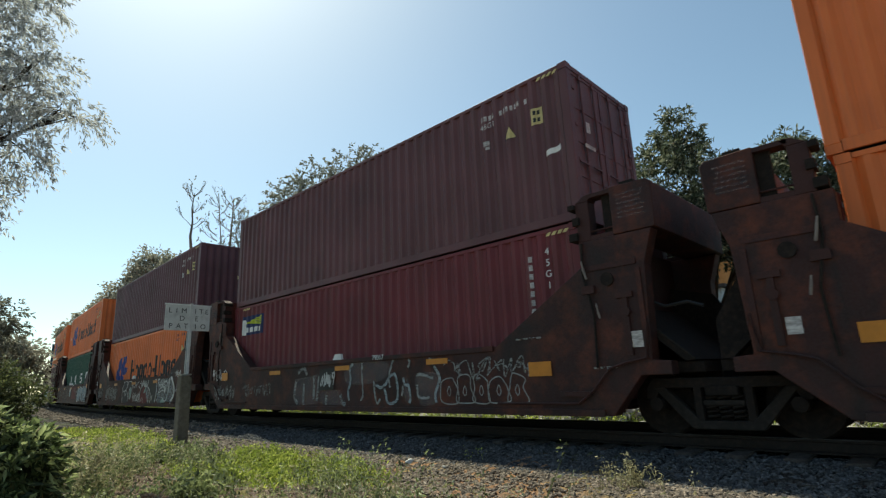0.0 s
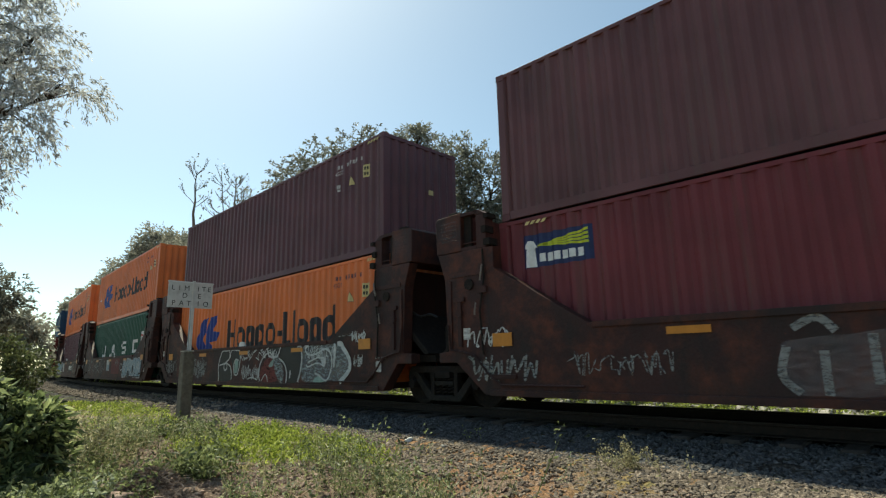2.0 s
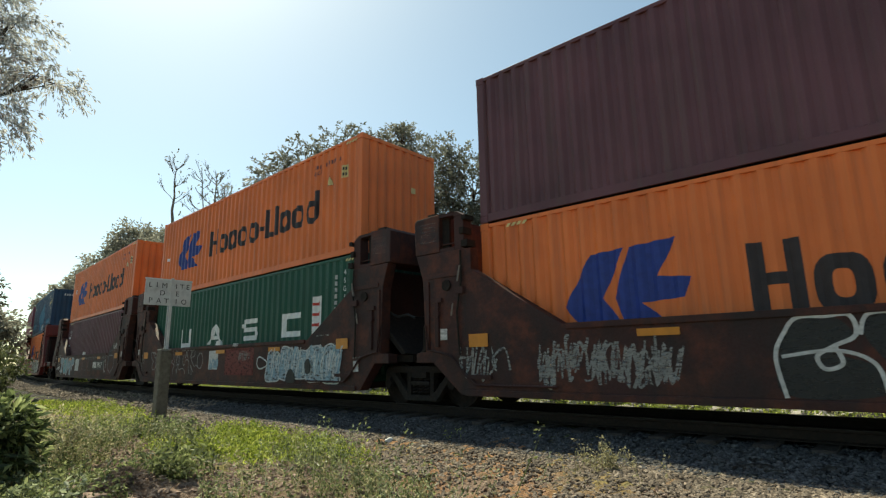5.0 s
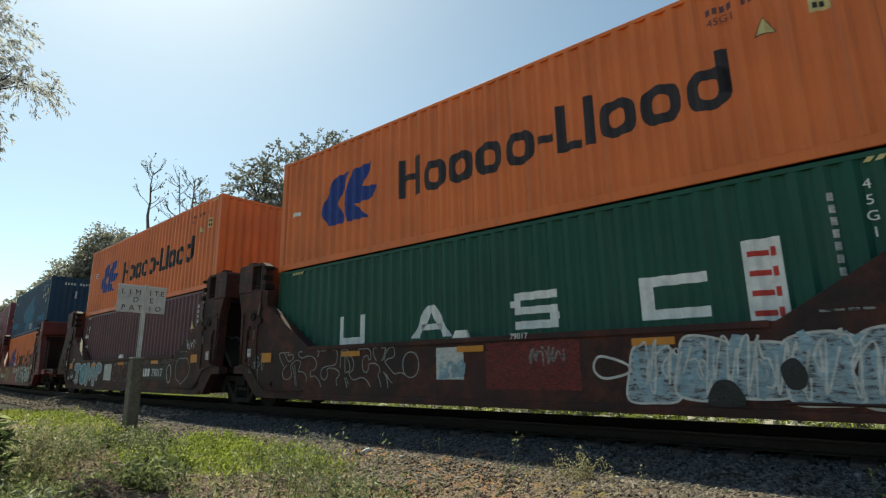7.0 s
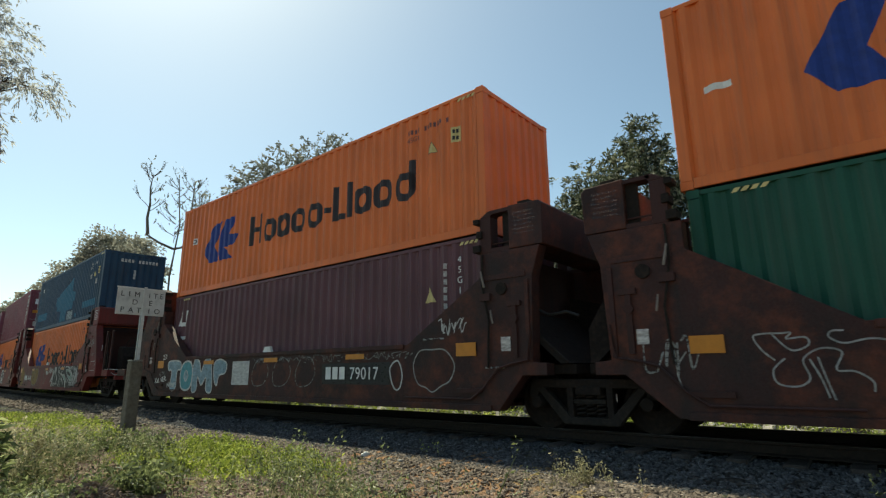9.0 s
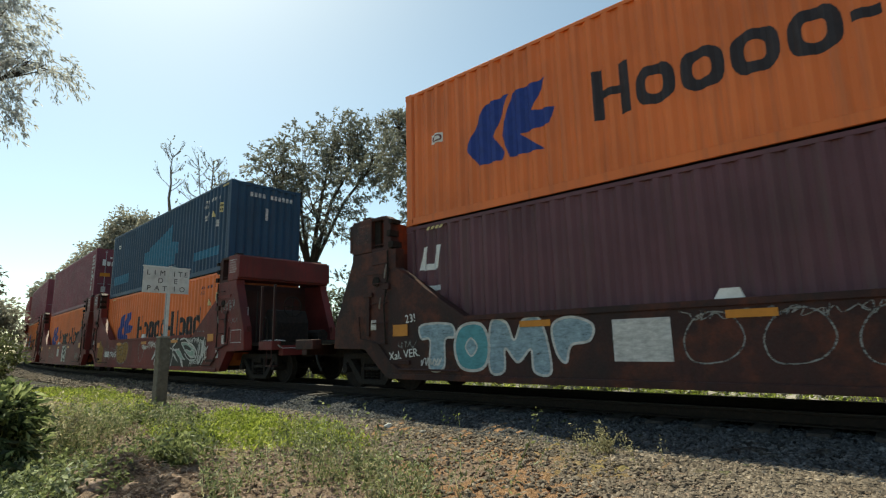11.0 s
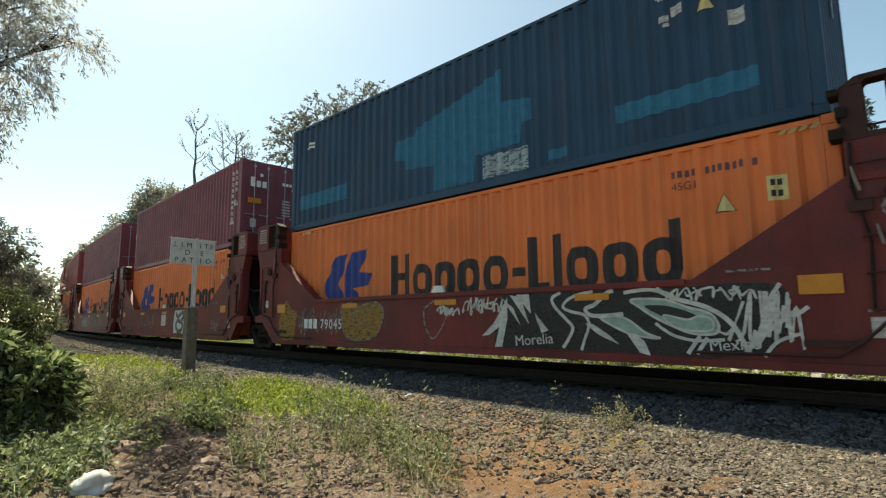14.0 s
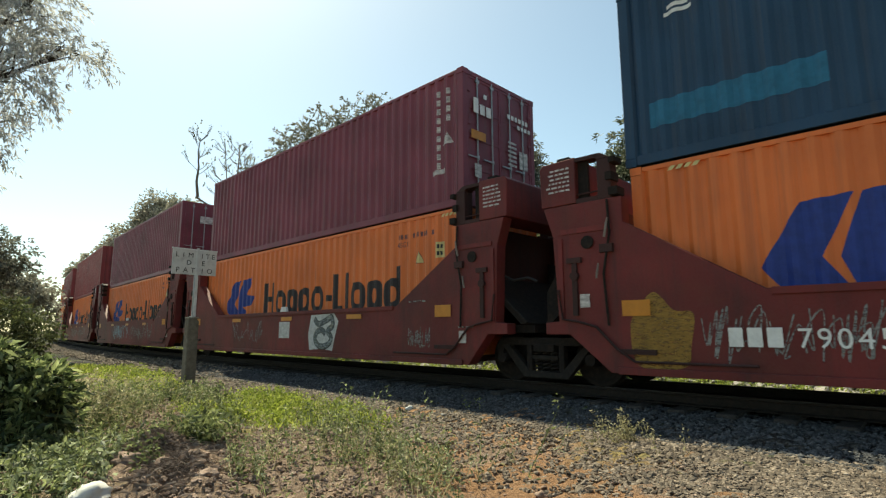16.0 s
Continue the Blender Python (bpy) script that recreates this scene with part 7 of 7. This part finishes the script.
def weeds(label, mat, count, xs, ys, dens, tall, leaf, per, seed, stem=M_WEED):
    """Upright stems with small leaves on them, as one mesh."""
    x, y, r = scatter(count, xs, ys, dens, seed)
    n = len(x)
    h = tall * r.uniform(0.5, 1.3, n)
    lean = r.normal(0, 0.22, (n, 2))
    t = r.uniform(0.1, 1, (n, per))
    z0 = ground_z(x, y)
    px = x[:, None] + lean[:, :1] * t * h[:, None] + r.normal(0, 0.03, (n, per))
    py = y[:, None] + lean[:, 1:] * t * h[:, None] + r.normal(0, 0.03, (n, per))
    base = np.stack([px, py, z0[:, None] + t * h[:, None]], -1).reshape(-1, 3)
    way = r.normal(0, 1, (n * per, 3)) + [0, 0, 0.3]
    stems = np.stack([x, y, z0 - 0.01], -1)
    up = np.concatenate([lean, np.ones((n, 1))], 1)
    me = leaf_mesh("weeds", mat, np.concatenate([base, stems]), np.concatenate([way, up]),
                   np.concatenate([leaf * r.uniform(0.6, 1.4, n * per), h]), np.concatenate([leaf * 0.5 * r.uniform(0.6, 1.3, n * per), np.full(n, 0.008)]), droop=0.05)
    return tagged(new("weeds", me), label, "weeds", kind="stuff")


def fresh(x, y):
    return np.maximum.reduce([patch(x, y, -8.9, 4.55, 2.0, 1.0, 1), 0.7 * patch(x, y, -9.6, 5.15, 2.9, 0.7, 1), 0.8 * patch(x, y, -7.0, 5.0, 1.3, 0.5, 2), 0.3 * patch(x, y, -14.5, 4.6, 2.8, 0.9, 3), 0.35 * patch(x, y, -22, 5.6, 7, 1.0, 2)])


def thin(x, y):
    return np.maximum.reduce([0.9 * patch(x, y, -9.8, 3.5, 2.6, 0.9, 5), patch(x, y, -4.7, 3.3, 1.7, 1.0, 6), 0.9 * patch(x, y, -3.7, 3.95, 0.6, 0.45, 3), 0.5 * patch(x, y, -6.0, 4.2, 2.4, 0.8, 7),
                              0.6 * patch(x, y, -14, 3.6, 5, 1.6, 1), 0.6 * patch(x, y, -26, 5.0, 10, 1.9, 2), 0.8 * patch(x, y, -3.5, 3.0, 0.9, 0.6, 3), 0.5 * patch(x, y, -2.2, 5.6, 1.6, 0.5, 4)])


def tufts(x, y):
    """Weeds stand in clumps with bare earth between."""
    return thin(x, y) * np.clip(0.35 + 1.1 * np.sin(3.3 * x + 1.3 * y) * np.sin(2.9 * y - 1.7 * x + 0.6), 0, 1)


def verge(x, y):
    return 0.35 + 0.3 * np.sin(2.1 * x + y) * np.sin(1.7 * y - 0.6 * x)


grass("fresh bright green grass on the verge", M_GRASS, 60000, (-26, -5), (3, 7), fresh, 0.17, 0.022, 21)
weeds("low bright green weeds among the grass", M_GRASS, 11000, (-20, -5), (3, 6.6), lambda x, y: fresh(x, y) * (0.55 + 0.5 * np.sin(5.1 * x + 2 * y) * np.sin(4.3 * y - x)), 0.22, 0.06, 12, 22)
grass("thin yellowing grass on dry earth", M_WEED, 9000, (-40, -2), (1.0, 7.0), thin, 0.12, 0.012, 23, 0.8)
grass("short dead stalks over the verge", M_STRAW, 16000, (-16, -1.2), (1.2, 5.8), verge, 0.09, 0.006, 33, 1.6)
weeds("straggling dry weeds with small leaves", M_WEED, 1900, (-13, -2.0), (1.8, 6.2), tufts, 0.4, 0.04, 20, 24)
weeds("grey-green straggling weeds with tiny leaves", M_NETTLE, 1300, (-13, -2.2), (1.6, 5.6), tufts, 0.42, 0.038, 26, 37)
weeds("dark straggling weeds with small leaves", M_HERB, 3000, (-13, -2.4), (1.8, 5.2), tufts, 0.38, 0.045, 16, 34)
weeds("tall thin weed stalks", M_HERB, 70, (-5.6, -2.8), (2.8, 4.6), lambda x, y: patch(x, y, -4.1, 3.8, 1.4, 0.8, 3), 0.7, 0.05, 26, 35)
weeds("dark green weeds at the foot of the bush", M_HERB, 900, (-10, -5.2), (0.9, 3.4), lambda x, y: 0.8 * patch(x, y, -7.6, 2.0, 2.0, 0.7, 3), 0.2, 0.06, 14, 25)
weeds("grey-green leafy weeds in front of the bush", M_NETTLE, 380, (-8.4, -4.6), (0.6, 2.2), lambda x, y: 0.9 * patch(x, y, -6.6, 1.35, 1.5, 0.6, 3), 0.24, 0.075, 16, 36)
weeds("dark leafy weeds in front of the bush", M_HERB, 480, (-8.4, -4.6), (0.6, 2.2), lambda x, y: 0.9 * patch(x, y, -6.6, 1.35, 1.5, 0.6, 3), 0.26, 0.065, 16, 46)
weeds("small dark clump of broad weeds", M_HERB, 420, (-7.6, -5.9), (2.2, 3.4), lambda x, y: patch(x, y, -6.75, 2.85, 0.6, 0.4, 3), 0.32, 0.08, 16, 26)
weeds("tall straggling weeds beside the bush", M_WEED, 420, (-11.4, -8.0), (1.6, 3.4), lambda x, y: patch(x, y, -9.5, 2.5, 1.5, 0.55, 3), 0.62, 0.05, 26, 38)
weeds("tall dark weeds beside the bush", M_HERB, 260, (-11.4, -8.0), (1.6, 3.4), lambda x, y: patch(x, y, -9.5, 2.5, 1.5, 0.55, 4), 0.55, 0.055, 26, 39)
weeds("dark clump of weeds near the post", M_HERB, 620, (-12.6, -9.4), (3.4, 5.2), lambda x, y: np.maximum(patch(x, y, -11.2, 4.4, 0.9, 0.5, 2), patch(x, y, -9.9, 4.3, 0.7, 0.3, 2)), 0.36, 0.07, 24, 40)
weeds("feathery weed tuft on the ballast", M_WEED, 700, (-4.0, -2.0), (5.0, 7.2), lambda x, y: patch(x, y, -2.95, 6.15, 0.36, 0.32, 1), 0.3, 0.04, 24, 27)
weeds("small weed tuft on the ballast", M_GRASS, 60, (-6, -5), (6.2, 7.4), lambda x, y: patch(x, y, -5.6, 6.63, 0.25, 0.2, 1), 0.2, 0.04, 14, 28)
weeds("weed tuft beside the sleepers", M_HERB, 60, (-0.6, 0.4), (6.2, 7.4), lambda x, y: patch(x, y, 0, 6.55, 0.3, 0.3, 1), 0.3, 0.05, 14, 29)
grass("dry straw and cut stalks on the earth", M_STRAW, 9000, (-8.6, -4.2), (1, 3.8), lambda x, y: patch(x, y, -6.4, 2.35, 1.9, 1.0, 2), 0.14, 0.005, 30, 3.0)
for k, (hx, hy, hr) in enumerate(((-6.55, 2.12, 0.45), (-5.4, 2.02, 0.4), (-6.0, 2.45, 0.3))):
    grass("heap of grey-brown dry grass on the verge", M_THATCH, 16000, (hx - 0.7, hx + 0.7), (hy - 0.6, hy + 0.6), lambda x, y: patch(x, y, hx, hy, hr, hr * 0.75, k), 0.12, 0.004, 50 + k, 1.6)
weeds("weeds along the far side of the track", M_GRASS, 3200, (-45, 3), (10.6, 13.9), lambda x, y: 0.6 + 0 * x, 0.28, 0.07, 10, 31)
grass("pale dry grass on the bank beyond the track", M_WEED, 9000, (-30, 3), (11, 20.4), lambda x, y: 0.6 + 0 * x, 0.2, 0.02, 32)
# ---- buildings beyond the track ----
def window(parent, x0, x1, z0, z1, y, panes):
    w = part("window", Geo().box(x0, x1, y + 0.10, y + 0.14, z0, z1), M_CURTAIN, parent, "window with pale curtains behind glass")
    part("window_frame", Geo().box(x0, x1, y + 0.0, y + 0.06, z0, z0 + 0.07).box(x0, x1, y, y + 0.06, z1 - 0.07, z1).box(x0, x0 + 0.06, y, y + 0.06, z0 + 0.07, z1 - 0.07).box(x1 - 0.06, x1, y, y + 0.06, z0 + 0.07, z1 - 0.07), M_PLASTER_W, w)
    step = (x1 - x0) / panes
    for i in range(1, panes):
        part("mullion", Geo().box(x0 + step * i - 0.025, x0 + step * i + 0.025, y + 0.005, y + 0.055, z0 + 0.07, z1 - 0.07), M_PLASTER_W, w)
    for i in range(0, panes, 2):
        part("pane", Geo().box(x0 + step * i + 0.06, x0 + step * (i + 1) - 0.06, y + 0.07, y + 0.08, z0 + 0.08, z1 - 0.08), M_PANE, w)
    return w


def school(x0, x1, y):
    """A long cream building of three storeys with window bands."""
    ob = thing("apartment_building", "cream plastered building of three storeys with window bands", "building")
    z = 0.6
    for k in range(3):
        f = z + 3.1 * k
        part("wall", Geo().box(x0, x1, y, y + 0.3, f, f + 1.0).box(x0, x1, y, y + 0.3, f + 2.5, f + 3.1), M_PLASTER_Y, ob)
        part("cornice", Geo().box(x0 - 0.2, x1, y - 0.5, y, f + 2.85, f + 3.1), M_PLASTER_W if k else M_PLASTER_Y, ob)
        n = int((x1 - x0) / 3.2)
        for i in range(n):
            a = x0 + 0.4 + i * 3.2
            part("pier", Geo().box(a - 0.4, a, y, y + 0.3, f + 1.0, f + 2.5), M_PLASTER_Y, ob)
            window(ob, a, a + 2.8, f + 1.0, f + 2.5, y, 4)
    part("end_wall", Geo().box(x0 - 0.3, x0, y, y + 9, z - 1, z + 9.3), M_PLASTER_Y, ob)
    part("back_wall", Geo().box(x0, x1, y + 0.4, y + 9, z - 1, z + 9.25), M_PLASTER_W, ob)
    part("roof", Geo().prism_x([(y - 0.9, z + 9.31), (y + 9.4, z + 9.31), (y + 9.4, z + 9.5), (y - 0.9, z + 9.6)], x0 - 0.8, x1), M_ROOF, ob)


school(-4.3, 24, 40)


def block(name, label, x0, x1, y, depth, z1, mat, roof, glazed=True):
    ob = thing(name, label, "house")
    part("wall", Geo().box(x0, x1, y, y + depth, -0.2, z1), mat, ob, edge=0.03)
    part("roof", Geo().box(x0 - 0.25, x1 + 0.25, y - 0.3, y + depth + 0.3, z1, z1 + 0.16), roof, ob)
    if glazed:
        window(ob, x0 + (x1 - x0) * 0.6, x0 + (x1 - x0) * 0.85, z1 - 2.2, z1 - 1.0, y - 0.09, 2)
    return ob


block("orange_house", "orange plastered house behind the trees", -13.3, -5.5, 37, 5, 8.2, M_PLASTER_O, M_ROOF)
block("white_shed", "white plastered low building behind the trees", -13.7, -7.8, 30, 4, 4.9, M_SIGN, M_ROOF, glazed=False)


def carport(x0, x1, y):
    ob = thing("carport", "dark open shed with a slatted roof", "shed")
    for x in (x0, (x0 + x1) / 2, x1):
        part("post", Geo().box(x - 0.07, x + 0.07, y, y + 0.14, 0.1, 4.3), M_BARK, ob)
    for i in range(6):
        part("roof_slat", Geo().box(x0 - 0.3, x1 + 0.3, y - 0.4 + 0.7 * i, y + 0.05 + 0.7 * i, 4.3 + 0.05 * i, 4.36 + 0.05 * i), M_STEEL, ob)
    part("back_wall", Geo().box(x0, x1, y + 3.6, y + 3.8, 0.1, 4.3), M_ROOF, ob)
    part("shutter", Geo().box(x0 + 0.1, x1 - 0.1, y + 1.6, y + 1.66, 0.1, 4.2), M_BARK, ob, "dark shutter in the shade")


carport(-7.6, -3.2, 30.5)


def yard_wall():
    """Plain low walls that close the view between the trees."""
    g = Geo().box(-60, -13, 34, 34.3, -0.2, 2.6)
    solid("boundary_wall", g, M_PLASTER_W, "plain grey-white boundary wall behind the trees", "wall", kind="structure")


yard_wall()


def parked_car(x, y):
    ob = thing("parked_car", "small blue car parked behind the palm", "car", at=pose(x, y, float(ground_z(x, y)) + 0.02, 0, 0, 12))
    body = [(-1.9, 0.3), (1.9, 0.3), (1.95, 0.7), (1.2, 0.85), (0.6, 1.35), (-1.0, 1.4), (-1.6, 0.9), (-1.95, 0.8)]
    part("body", Geo().prism(body, -0.8, 0.8), M_CARPAINT, ob, edge=0.06)
    part("side_window", Geo().prism([(-1.3, 0.9), (0.95, 0.88), (0.5, 1.28), (-0.95, 1.32)], -0.815, -0.801), M_PANE, ob)
    for xx in (-1.2, 1.2):
        for s in (-1, 1):
            part("wheel", Geo().rod((xx, s * 0.62, 0.3), (xx, s * 0.82, 0.3), 0.3, 18), M_HOSE, ob)


parked_car(*polar(26.8, 23, 0)[:2])


def cactus(x, y):
    r = random.Random(4)
    z0 = float(ground_z(x, y))
    ob = thing("cactus", "tall branching pad cactus beyond the track", "cactus", at=pose(x, y, z0))
    part("trunk", Geo().tube([(0, 0, -0.1), (0.05, 0, 1.0), (0, 0, 2.0)], [0.14, 0.11, 0.08], 8), M_BARK, ob)
    for k in range(60):
        a, h, d = r.uniform(0, 6.28), r.uniform(1.0, 4.2), r.uniform(0.1, 1.0)
        bm = bmesh.new()
        bmesh.ops.create_uvsphere(bm, u_segments=8, v_segments=6, radius=1)
        me = bpy.data.meshes.new("pad")
        bm.to_mesh(me)
        bm.free()
        me.materials.append(M_LEAF_GREY)
        pd = part("pad", me, M_LEAF_GREY, ob)
        pd.matrix_basis = pose(math.cos(a) * d, math.sin(a) * d, h, 0, r.uniform(-40, 40), math.degrees(a)) @ Matrix.Diagonal((0.11, 0.045, 0.24, 1))
        pd.data.transform(Matrix.Identity(4))


cactus(*polar(9.6, 21, 0)[:2])


motions()
